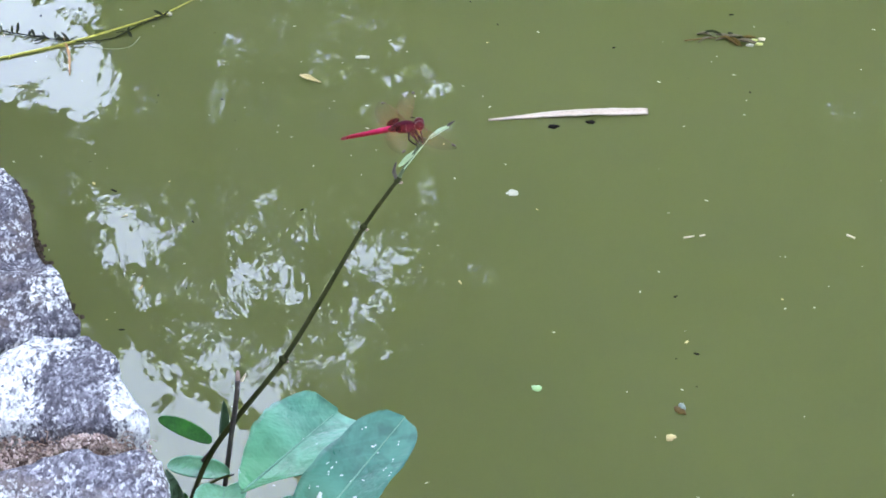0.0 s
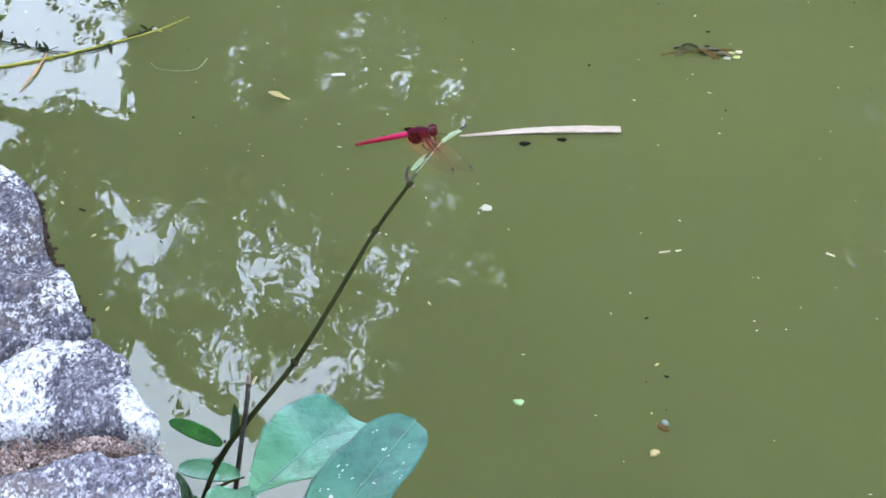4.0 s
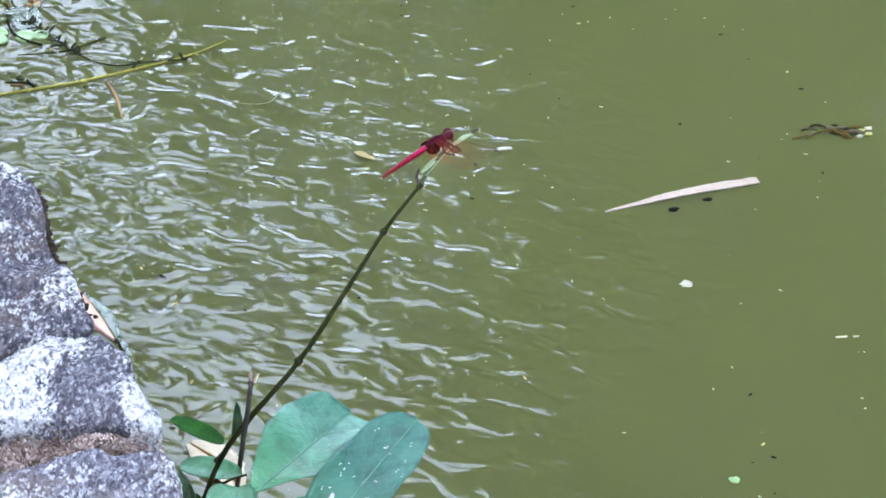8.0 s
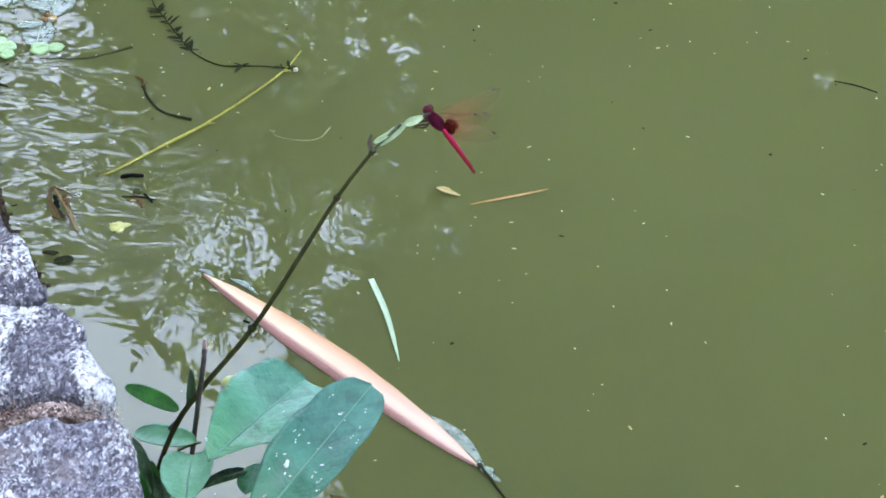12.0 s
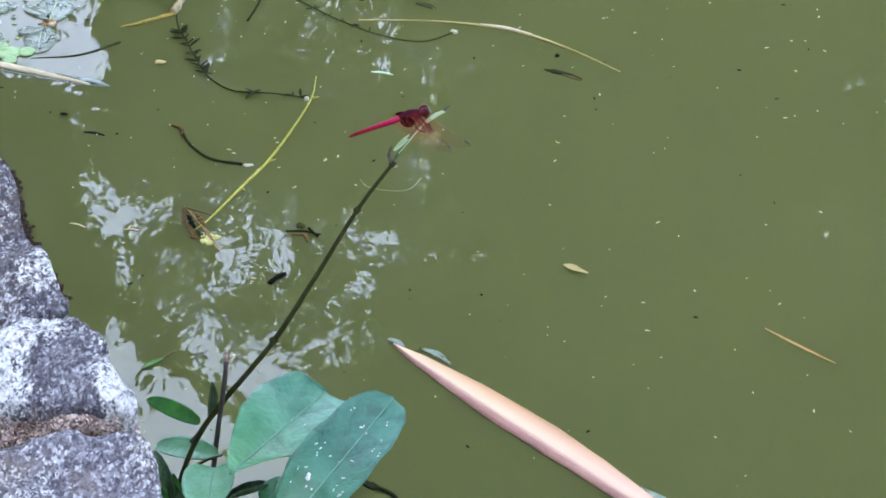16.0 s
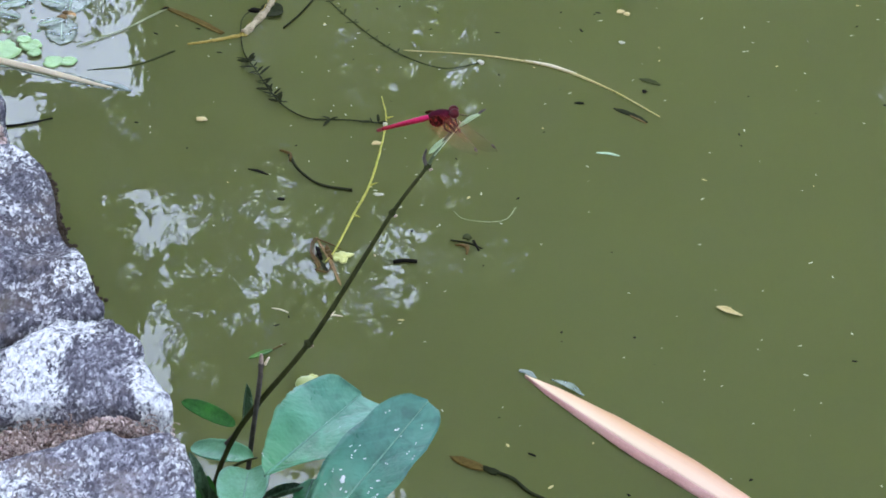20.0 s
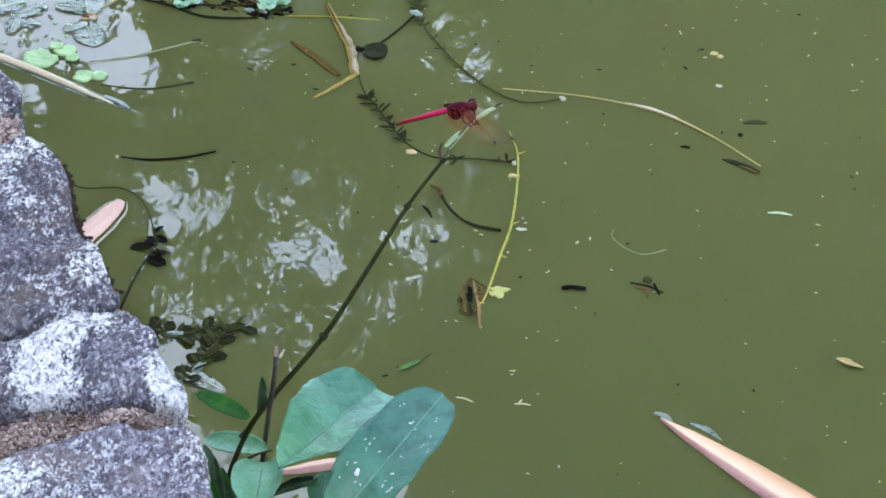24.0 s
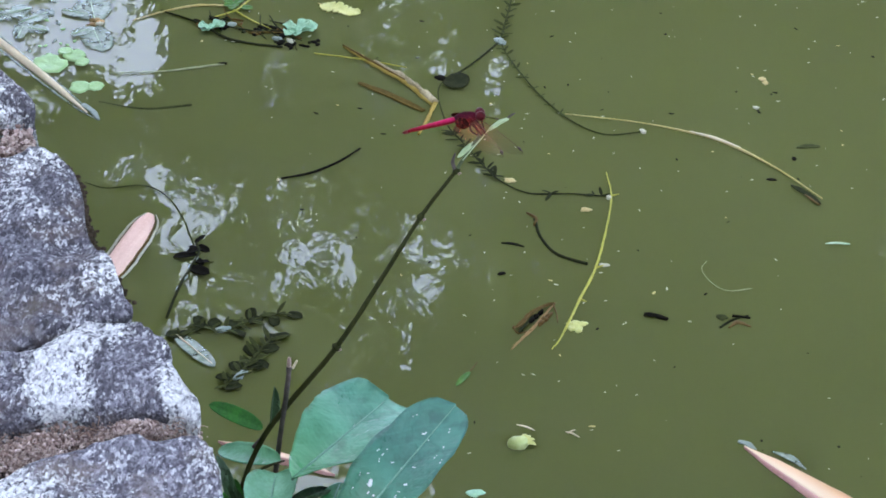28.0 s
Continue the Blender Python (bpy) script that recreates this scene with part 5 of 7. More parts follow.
    tube("stem", ys, [.0004, .0007, .0009, .0010, .0009, .0004], M_YSTEM, ob, n=90, seg=8, rough=.45)
    for k, r in ((1, 40), (3, -60), (4, 70)):
        x, y = ys[k][:2]
        tube("leaf_stub", [(x, y, .001), (x + .004 * math.cos(r), y + .005, .0015)], [.0009, .0004], M_YSTEM, ob, n=6, seg=6)
    ob = afloat("sprig_a", "water_weed", "dark trailing water weed with whorled leaves", "water plant")
    sp = [(-0.0874, 0, 0.001), (-0.0649, 0.017, 0.001), (-0.0443, 0.0374, 0.001), (-0.019, 0.041, 0.001), (0.0077, 0.0346, 0.001), (0.0406, 0.0225, 0.001), (0.0697, 0.0115, 0.001), (0.1068, -0.0161, 0.001), (0.1172, -0.0357, 0.001)]
    weed_sprig(ob, sp, .0005, 11, .0095, M_WEED, 3, (.42, .72))
    weed_sprig(ob, sp[:2], .0005, 2, .009, M_WEED, 4, (.1, .5))
    weed_sprig(ob, sp[1:3], .0005, 1, .010, M_WEED, 5)
    chip("bubble_scrap", .0025, .002, 7.1, M_WHITEBIT, ob, at=(-.088, .001, .001))
    ob = afloat("sprig_b", "water_weed", "dark trailing water weed with a curved bare stem", "water plant")
    weed_sprig(ob, [(-0.0867, 0, 0.001), (-0.0713, 0.026, 0.001), (-0.0398, 0.033, 0.001), (-0.0009, 0.0287, 0.001), (0.0396, 0.0181, 0.001), (0.0702, 0.0076, 0.001), (0.0867, 0, 0.001)], .0006, 10, .006, M_WEEDGREEN, 6, (.36, .97))
    chip("bubble_scrap", .003, .002, 7.7, M_WHITEBIT, ob, at=(-.086, .0005, .001))
    chip("grey_scrap", .006, .004, 7.9, M_GREYLEAF, ob, at=(.086, 0, .001))
    weed_sprig(ob, [(0.0867, 0, 0.001), (0.1055, -0.0197, 0.001), (0.1343, -0.0499, 0.001), (0.171, -0.0797, 0.001)], .0007, 11, .009, M_WEEDGREEN, 16)
    tube("side_stem", [(0.0867, 0, 0.001), (0.0737, 0.036, 0.001), (0.0669, 0.0637, 0.001)], [.0008, .0008], M_WEED, ob, n=14, seg=6)
    ob = afloat("curved_straw", "straw", "long curved straw-coloured stalk, paler towards the middle", "plant stem")
    tube("stalk", [(-0.1098, 0, 0.001), (-0.0656, -0.0174, 0.001), (-0.0215, -0.0284, 0.001), (0.0125, -0.0285, 0.001), (0.0566, -0.0196, 0.001), (0.1098, 0, 0.001)], [.0005, .0007, .0011, .0008, .0005, .0004], M_STRAW, ob, n=50, seg=8, rough=.15)
    tube("white_core", [(x, y, .0022) for x, y, z in [(-0.0266, -0.0279, 0.001), (-0.0039, -0.0295, 0.001), (0.0169, -0.0277, 0.001)]], [.0004, .0012, .0004], M_CREAM, ob, n=14, seg=6)
    ob = afloat("dark_leaf_bit", "leaf_scrap", "dark brown soaked leaf scrap", "plant scrap")
    strip("blade", [(-.016, 0, .0005), (0, .001, .001), (.016, 0, .0005)], [.001, .0055, .004, .0045, .001], M_WEED, ob, n=18, ragged=.5, seed=9.0, m=4)
    strip("blade", [(.0, -.001, .0010), (.010, -.002, .0012), (.0165, -.002, .0008)], [.001, .002, .001], M_BROWN, ob, n=10, m=3)
    ob = afloat("fork_twig", "twig", "dark forked twig lying in the water", "twig")
    tube("branch", [(-0.0354, 0.0025, 0.001), (-0.014, -0.0074, 0.001), (0.0104, -0.0103, 0.001), (0.0326, 0, 0.001)], [.0012, .0010, .0010, .0012], M_WEED, ob, n=26, seg=7, rough=.2)
    tube("fork", [(-0.0292, -0.0019, 0.001), (-0.0363, 0.0038, 0.001), (-0.0455, 0.0027, 0.001)], [.0013, .0015, .0008], M_BROWN, ob, n=10, seg=7)
    ob = afloat("bent_reed", "reed", "ochre reed stalk snapped into an angle", "reed")
    tube("short_arm", [(-0.0226, 0, 0.001), (-0.0007, -0.0008, 0.001), (0.0226, 0, 0.001)], [.0012, .0016, .0018], M_REED, ob, n=30, seg=8, rough=.5, flat=.7)
    arm = [(0.0226, 0, 0.001), (0.0499, 0.0306, 0.001), (0.0704, 0.0628, 0.001), (0.0893, 0.092, 0.001)]
    tube("long_arm", arm, [.0034, .0034, .0027, .0013], M_REED, ob, n=60, seg=8, rough=.5, flat=.6)
    tube("white_pith", [(x + .0008, y - .0007, .0022) for x, y, z in arm[:3]], [.0032, .0027, .0012], M_PITH, ob, n=30, seg=6, rough=.8)
    tube("dark_split", [(x - .0003, y + .0004, .0026) for x, y, z in arm[1:]], [.0005, .0011, .0005], M_BROWN, ob, n=30, seg=6, rough=.6)
    ob = afloat("brown_reed", "reed", "brown soaked reed piece just under the surface", "reed")
    strip("blade", [(-.033, 0, .0005), (0, .001, .0008), (.033, 0, .0005)], [.003, .0060, .0062, .004], M_SOAKED, ob, n=20, ragged=.2, m=4)
    ob = afloat("dark_leaf", "leaf", "dark rotting oval leaf on the water", "leaf")
    part("blade", mesh("blade", *blade_geo(.019, .024, fold=.15, n=22, m=8, tip=.4, base=.4, bite=.08, seed=1.0), M_WEED), ob).location = (-.004, 0, .001)
    chip("torn_lobe", .005, .0034, 2.6, M_BLACK, ob, at=(-.008, .002, .0006))
    ob = afloat("black_stick", "stick", "short black waterlogged stick", "twig")
    tube("stick", [(-.0085, 0, .0005), (0, .0006, .001), (.0085, 0, .0005)], [.0022, .0025, .0024, .0018], M_BLACK, ob, n=14, seg=7, rough=.5, flat=.6)
    ob = afloat("dry_leaf", "leaf", "curled brown skeleton of a dead leaf", "leaf")
    strip("blade", [(-0.027, 0.0042, 0.001), (-0.0132, 0.0046, 0.001), (0.0083, 0.0055, 0.001), (0.0287, 0.0047, 0.001), (0.0366, 0.0044, 0.001)], [.0006, .0014, .0022, .0026, .0018, .0006], M_DRY, ob, n=34, cup=.25, ragged=.7, seed=2.0, m=6)
    strip("blade", [(-0.027, 0.0042, 0.001), (-0.0223, -0.0004, 0.001), (-0.0081, -0.0048, 0.001), (0.0084, -0.0041, 0.001), (0.0145, -0.0068, 0.001)], [.0006, .0010, .0014, .0030, .0030, .001], M_BROWN, ob, n=30, cup=.3, ragged=.9, seed=6.0, m=5)
    strip("blade", [(-0.0069, -0.0022, 0.001), (0.0107, -0.0007, 0.001), (0.0178, -0.0005, 0.001)], [.001, .0025, .003, .001], M_WEED, ob, n=16, cup=.2, ragged=.9, seed=8.0, m=5)
    for k, ctrl in enumerate(([(-0.0257, 0.0047, 0.001), (-0.0186, -0.0003, 0.001), (-0.0013, -0.0035, 0.001), (0.0168, -0.0017, 0.001)], [(-0.0241, 0.0044, 0.001), (-0.0157, 0.0112, 0.001), (-0.0069, 0.0169, 0.001)], [(0.0119, -0.0077, 0.001), (0.0178, -0.0005, 0.001), (0.0096, 0.0059, 0.001)])):
        tube("rib", ctrl, [.0006, .0005, .0003], M_BROWN, ob, n=16, seg=6, rough=.5)
    for k in range(7):
        chip("dark_scrap", .0028 + .0005 * (k % 3), .0016, 1.7 * k, M_BLACK if k % 2 else M_BROWN, ob, at=(.006 * math.sin(k * 2.1) - .006, .004 * math.cos(k * 3.3) + .004, .0008))
    ob = afloat("yellow_leaf", "leaf", "small ragged yellow-green leaf", "leaf")
    for k, (x, y, a, b) in enumerate(((0, 0, .0052, .0060), (.004, .003, .0036, .003), (-.004, .002, .003, .0024), (.0015, -.0055, .0024, .003), (-.003, -.004, .0028, .0024))):
        chip("lobe", a, b, 6.1 + k * .7, M_LIME, ob, at=(x, y, .0002 * k), h=.0008)
    ob = afloat("weed_bit", "water_weed", "tuft of brown and green weed", "water plant")
    tube("stem", [(-.012, -.004, .0), (0, .002, .0005), (.012, .004, .0)], [.0009, .0007], M_WEED, ob, n=12, seg=6)
    strip("blade", [(-.006, -.006, .0005), (.002, -.002, .001), (.009, -.009, .0005)], [.001, .004, .001], M_BROWN, ob, n=10, m=3)
    chip("green_scrap", .004, .0035, 8.8, M_WEEDGREEN, ob, at=(-.006, .007, 0))
    tube("twiglet", [(.001, .006, .001), (.012, .000, .001)], [.0010, .0008], M_BLACK, ob, n=6, seg=6)
    ob = afloat("hair_curl", "plant_fibre", "fine pale green curled fibre", "plant scrap")
    tube("fibre", [(-0.0202, 0.005, 0.001), (-0.0156, -0.0054, 0.001), (0.0016, -0.0133, 0.001), (0.0149, -0.012, 0.001), (0.0245, 0.0011, 0.001)], [.0002, .00025, .0004], M_PALESTEM, ob, n=24, seg=5)
    ob = afloat("green_leaf_bit", "leaf", "small fresh green leaf with a red stalk", "leaf")
    part("blade", mesh("blade", *blade_geo(.019, .0050, fold=.2, n=12, m=6), M_GREENBIT), ob).matrix_basis = pose(-.001, 0, .001, 0, 0, 180)
    tube("stalk", [(-.001, 0, .001), (.010, .001, .0015)], [.0005, .0003], M_BROWN, ob, n=8, seg=5)
    ob = afloat("green_fruit", "fruit", "pale green fruit husk half sunk in the water", "fruit")
    v, f = lathe([(-.0095, .001, .0008), (-.008, .001, .004), (-.004, .001, .0065), (.001, .001, .0075), (.006, .002, .006), (.0085, .003, .0035), (.0098, .003, .001)], 18)
    part("husk", mesh("husk", [p * 0.74 + Vector((0, 0, .0012 * noise.noise(p * 300))) for p in v], f, M_FRUIT), ob)
    for k in range(4):
        l = part("calyx", mesh("calyx", *blade_geo(.0065, .0036, fold=.3, n=8, m=4, droop=.9), M_LIME), ob)
        l.matrix_basis = pose(.006, (k - 1.5) * .0015, .0037, 0, -20, (k - 1.5) * 45 + 60)
    ob = afloat("dark_twig", "twig", "thin black twig floating on the pond", "twig")
    tube("twig", [(-0.0352, 0, 0.001), (-0.0134, -0.0064, 0.001), (0.0123, -0.0058, 0.001), (0.0352, 0, 0.001)], [.0007, .0010, .0009, .0007], M_BLACK, ob, n=26, seg=7, rough=.2)
    chip("pale_tip", .0011, .0008, 3.0, M_CREAM, ob, at=(-.038, 0, .001))
    ob = afloat("olive_twig", "water_weed", "olive weed stem just below the surface", "water plant")
    tube("stem", [(-.036, .004, -.0002), (0, -.006, .0002), (.036, .0, .0004)], [.0006, .0009, .0010], M_WEEDGREEN, ob, n=24, seg=7, rough=.2)
    ob = afloat("pad", "floating_leaf", "small two-lobed light green floating leaf", "water plant", "floating leaves")
    part("lobe", mesh("lobe", *pad_geo(.0085, 1.0), M_PAD), ob).location = (-.005, 0, 0)
    part("lobe", mesh("lobe", *pad_geo(.0065, 2.0), M_PAD), ob).location = (.007, .001, .0004)
    ob = afloat("pad_pair", "floating_leaf", "cluster of round light green floating leaves", "water plant", "floating leaves")
    for x, y, r, s in ((-.010, 0, .014, 3.0), (.010, .008, .009, 4.0), (.014, -.004, .006, 5.0), (.004, .015, .006, 6.0)):
        l = part("lobe", mesh("lobe", *pad_geo(r, s), M_PAD), ob)
        l.matrix_basis = pose(x, y, .0003 * s, 0, 0, s * 70)
    for k, (x, y, L, r, w) in enumerate(((.034, .060, .040, 88, .80), (.030, .052, .042, 275, .62), (-.004, .052, .030, 150, .5), (-.026, .070, .034, 25, .5), (-.012, .092, .036, 195, .6), (.010, .082, .028, 330, .5), (-.030, .045, .026, 70, .5), (.012, .040, .022, 20, .6))):
        l = part("soaked_leaf", mesh("soaked_leaf", *blade_geo(L, L * w, fold=.03, wave=.012, n=40, m=8, seed=k * 1.7, tip=.55, base=.5, bite=.85, thick=.0002), M_SOAKLEAF), ob, "grey-green translucent soaked leaf")
        l.matrix_basis = pose(x, y, .0006 + .0002 * k, 0, 0, r)
        tube("rib", [(.002, 0, .0005), (L * .8, 0, .0006)], [.0005, .0002], M_SLIP, l, n=8, seg=5)
    rng = random.Random(31)
    for k in range(34):
        chip("pale_scrap", rng.uniform(.001, .0042), rng.uniform(.0007, .002), k * .9, rng.choice((M_SOAKLEAF, M_SOAKLEAF, M_WHITEBIT, M_PAD)), ob, h=.0006, at=(rng.uniform(-.045, .045), rng.uniform(.012, .105), .0004, 0, 0, rng.uniform(0, 180)))
    for k in range(5):
        chip("brown_heart", .0035, .0024, 4.2 + k, (M_ORANGE, M_BROWN, M_DRY, M_WHITEBIT, M_DRY)[k], ob, at=(.034 + .004 * math.cos(k * 1.9), .0555 + .004 * math.sin(k * 1.9), .0014))
    ob = afloat("pale_straw", "straw", "thick cream straw lying against the wall's edge", "plant stem")
    strip("stalk", [(-.085, 0, .002), (0, .001, .003), (.072, 0, .001)], [.0075, .0075, .0065, .005, .0012], M_CREAM, ob, n=30, cup=-.25, thick=.002, m=8)
    for side in (1, -1):
        strip("soaked_skin", [(-.08, side * .0050, .0004), (0, side * .0054, .0006), (.06, side * .0034, .0006), (.085, .001, .0004)], [.0004, .0012, .0016, .0008], M_SOAKLEAF, ob, n=30, m=4, ragged=1.4, seed=side * 2.0)
    strip("frayed_tip", [(.06, .003, .001), (.075, .004, .0012), (.088, .001, .001)], [.004, .005, .002], M_GREYLEAF, ob, n=10, m=4, ragged=.5)
    ob = afloat("green_stem", "pond_stalk", "thin pale green stem on the water", "plant stem")
    tube("stem", [(-.045, 0, .001), (0, -.003, .001), (.045, .001, .001)], [.0004, .0006, .0009], M_PALESTEM, ob, n=20, seg=6, rough=.3)
    chip("dark_tip", .004, .0009, 2.0, M_BLACK, ob, at=(.043, .001, .001))
    for key, seed in (("lettuce_a", 1), ("lettuce_b", 2)):
        ob = afloat(key, "floating_rosette", "blue-green floating rosette with wavy leaves", "water plant", "floating rosettes")
        rosette(ob, .0125 if seed == 1 else .015, seed)
    ob = afloat("debris_mat", "weed_mat", "tangled mat of brown stalks and dark weed", "water plant")
    rng = random.Random(8)
    for k in range(7):
        x, y, a, L = rng.uniform(-.045, .045), rng.uniform(-.006, .012), rng.uniform(-50, 40), rng.uniform(.014, .034)
        t = tube("stalk", [(-L, 0, .0003), (-L * .3, rng.uniform(-.006, .006), .001), (L * .4, rng.uniform(-.005, .005), .001), (L, 0, .0003)], [.0003, .0007, .0005, .0003], rng.choice((M_WEED, M_SOAKED, M_WEEDGREEN, M_WEED)), ob, n=20, seg=6, rough=.3)
        t.matrix_basis = pose(x, y, .0003 * (k % 4), 0, 0, a)
    for k in range(36):
        chip("scrap", rng.uniform(.0012, .005), rng.uniform(.001, .003), k * 1.1, rng.choice((M_BLACK, M_BROWN, M_BLACK, M_WEED)), ob, at=(rng.uniform(-.055, .055), rng.gauss(0, .006), 0))
    tube("trailing_stem", [(-.0855, -.0033, .0008), (-.0489, -.0085, .001), (-.0163, -.0205, .001), (.0083, -.0195, .001), (.0306, -.014, .0008)], [.0007, .0010, .0012, .0010, .0008], M_WEED, ob, "long dark trailing stem", n=50, seg=7, rough=.4)
    tube("pale_stalk", [(-.0978, -.0273, .0008), (-.0835, -.0060, .0012), (-.0632, .0150, .0012), (-.0396, .0262, .001)], [.0004, .0007, .0010, .0008], M_STRAW, ob, "pale straw-coloured stalk", n=36, seg=7, rough=.3)
    tube("green_stalk", [(-.0420, .0040, .0008), (-.0299, .0226, .0014), (-.0284, .0437, .0014), (-.0242, .0601, .001)], [.0005, .0009, .0009, .0006], M_YSTEM, ob, "yellow-green stalk", n=30, seg=7, rough=.3)
    tube("green_stalk", [(-.0349, .0223, .0012), (-.0117, .0128, .0012), (.0078, .0079, .0008)], [.0008, .0007, .0004], M_YSTEM, ob, n=20, seg=6)
    for k in range(5):
        l = part("green_leaf", mesh("green_leaf", *blade_geo(.013, .007, fold=.2, n=10, m=6, tip=.4, base=.4, bite=.4, seed=k * 1.0), M_GREENBIT), ob, "fresh green leaf")
        l.matrix_basis = pose(-.034 + .003 * math.cos(k * 2.3), .027 + .003 * math.sin(k * 2.3), .0014 + .0003 * k, 0, -8, k * 74)
    for k, (x, y) in enumerate(((-.027, -.0063), (-.023, .0006), (.0222, .0018), (.0325, -.0033), (.0203, -.0041), (.0260, -.0085))):
        chip("grey_scrap", .0045, .0028, 2.2 * k, (M_BLACK, M_GREYLEAF, M_BLACK, M_WHITEBIT, M_GREYLEAF, M_BLACK)[k], ob, at=(x, y, .0006, 0, 0, k * 50), h=.001)
    ob = afloat("yellow_reed", "reed", "thin straw-yellow reed on the water", "reed")
    tube("stalk", [(-.038, 0, .001), (0, .001, .0015), (.038, 0, .001)], [.0005, .0006, .0004], M_YSTEM, ob, n=16, seg=6)
    ob = afloat("lime_leaf", "leaf", "yellow-green lobed leaf floating flat", "leaf")
    part("blade", mesh("blade", *blade_geo(.036, .017, fold=.05, wave=.06, n=34, m=8, tip=.5, base=.35, bite=1.0, seed=3.0), M_LIME), ob).location = (-.018, 0, .001)
    # scattered scraps of the last stretch
    for key, name, label, geo, a, w, material in (
            ("tan_pair", "seed_husk", "pair of tan seed husks on the water", "chip", .0035, .0024, M_TANBIT),
            ("white_bit", "flake", "small bluish-white flake on the water", "chip", .0030, .0018, M_WHITEBIT),
            ("green_sliver", "leaf_scrap", "thin pale green leaf sliver", "strip", .0088, .0022, M_SLIP),
            ("olive_scrap", "leaf_scrap", "olive leaf scrap just under the surface", "strip", .0090, .0050, M_WEEDGREEN),
            ("dark_dot", "seed", "round dark seed on the water", "chip", .0022, .0026, M_BLACK),
            ("dark_flat", "bark_scrap", "flat dark scrap of bark", "chip", .0035, .0016, M_BLACK),
            ("white_crumb", "straw_bit", "forked pale bit of straw", "strip", .0055, .0010, M_CREAM),
            ("small_straw", "straw_bit", "short pale bit of straw", "strip", .0065, .0011, M_CREAM),
            ("cream_chip", "petal", "cream petal beside the weed", "chip", .0046, .0030, M_TANBIT),
            ("white_knot", "flake", "white flake against the yellow stalk", "chip", .0040, .0020, M_WHITEBIT),
            ("pale_knot", "petal", "pale tan petal scrap on the water", "chip", .0042, .0026, M_TANBIT),
            ("black_pair", "bark_scrap", "small black scrap of bark", "chip", .0025, .0018, M_BLACK),
            ("crumb_green", "leaf_scrap", "pale green crumb of weed", "chip", .0065, .0040, M_LETTUCE),
            ("short_stick", "stick", "short black waterlogged bit of stick", "strip", .0085, .0024, M_BLACK),
            ("dark_needle", "twig", "thin dark needle on the water", "strip", .0175, .0012, M_BLACK)):
        ob = afloat(key, name, label, "plant scrap")
        if geo == "chip":
            chip("body", a, w, len(label) * .37, material, ob, h=.0009)
            if key == "tan_pair":
                chip("body", a * .8, w * .8, 3.9, material, ob, at=(.006, -.003, 0))
        else:
            strip("body", [(-a, 0, .0006), (0, a * .08, .001), (a, 0, .0006)], [w * .3, w, w, w * .3], material, ob, n=14, m=4, ragged=.25, seed=a * 900)
            if key == "white_crumb":
                l = strip("side_bit", [(-a * .6, 0, .0006), (0, 0, .001), (a * .6, 0, .0006)], [w * .4, w, w * .4], material, ob, n=8, m=3)
                l.matrix_basis = pose(-.002, .002, .0003, 0, 0, 70)
    # the sheaths
    ob = afloat("pink_sheath", "palm_sheath", "long salmon-pink fallen sheath floating like a boat", "leaf sheath", "fallen sheaths")
    sheath(ob, .285, .0240, 1.0)
    strip("frayed_end", [(-.150, .001, .0008), (-.144, .004, .001), (-.136, .003, .001)], [.002, .005, .002], M_GREYLEAF, ob, n=10, m=4, ragged=.5)
    strip("torn_skin", [(-.128, .010, .0008), (-.115, .014, .0012), (-.100, .013, .001)], [.001, .006, .001], M_SOAKLEAF, ob, n=10, m=4)
    strip("torn_skin", [(.080, .0120, .0006), (.110, .0115, .001), (.142, .004, .0008)], [.001, .008, .009, .003], M_SOAKLEAF, ob, n=16, m=4, ragged=.3, seed=3.0)
    strip("frayed_end", [(.138, .001, .0006), (.150, .002, .0010), (.164, .0, .0004)], [.004, .0065, .002], M_SOAKLEAF, ob, n=12, m=4, ragged=.8, seed=7.0)
    tube("tail", [(.146, -.001, .0006), (0.1474, 0.0003, .0008), (0.2137, -0.0198, .0002)], [.0009, .0010, .0006], M_WEED, ob, "dark fibre trailing from the end", n=20, seg=6, rough=.4)
    ob = afloat("pink_sheath_b", "palm_sheath", "salmon-pink sheath end with a dark rim", "leaf sheath", "fallen sheaths")
    sheath(ob, .10, .0185, 2.0, True)
    ob = afloat("pink_sheath_c", "palm_sheath", "pink sheath drifting beneath the shrub's leaves", "leaf sheath", "fallen sheaths")
    sheath(ob, .085, .0095, 3.0)
    ob = afloat("green_slip", "grass_leaf", "narrow pale green leaf blade", "leaf")
    strip("blade", [(-.049, 0, .001), (0, .002, .0018), (.049, 0, .001)], [.0040, .0044, .0038, .0028, .0008], M_SLIP, ob, n=26, cup=.12, m=6)
    ob = afloat("bottom_twig", "twig", "dark crooked twig with a brown scrap at its end", "twig")
    tube("twig", [(-.032, .004, .0), (-.01, .005, .001), (.01, -.002, .001), (.034, -.003, .0)], [.0012, .0014, .001], M_WEED, ob, n=22, seg=7, rough=.3)
    chip("brown_scrap", .011, .0045, 9.3, M_SOAKED, ob, at=(-.040, .004, 0))
    chip("brown_scrap", .007, .003, 3.3, M_WEED, ob, at=(-.024, .005, .0003))
    ob = afloat("cream_leaf", "leaf", "pale tan dead leaf beside the wall", "leaf")
    strip("blade", [(-.030, 0, .001), (0, .002, .003), (.030, 0, .001)], [.006, .022, .027, .024, .008], M_CREAM, ob, n=28, cup=.12, ragged=.2, m=8)
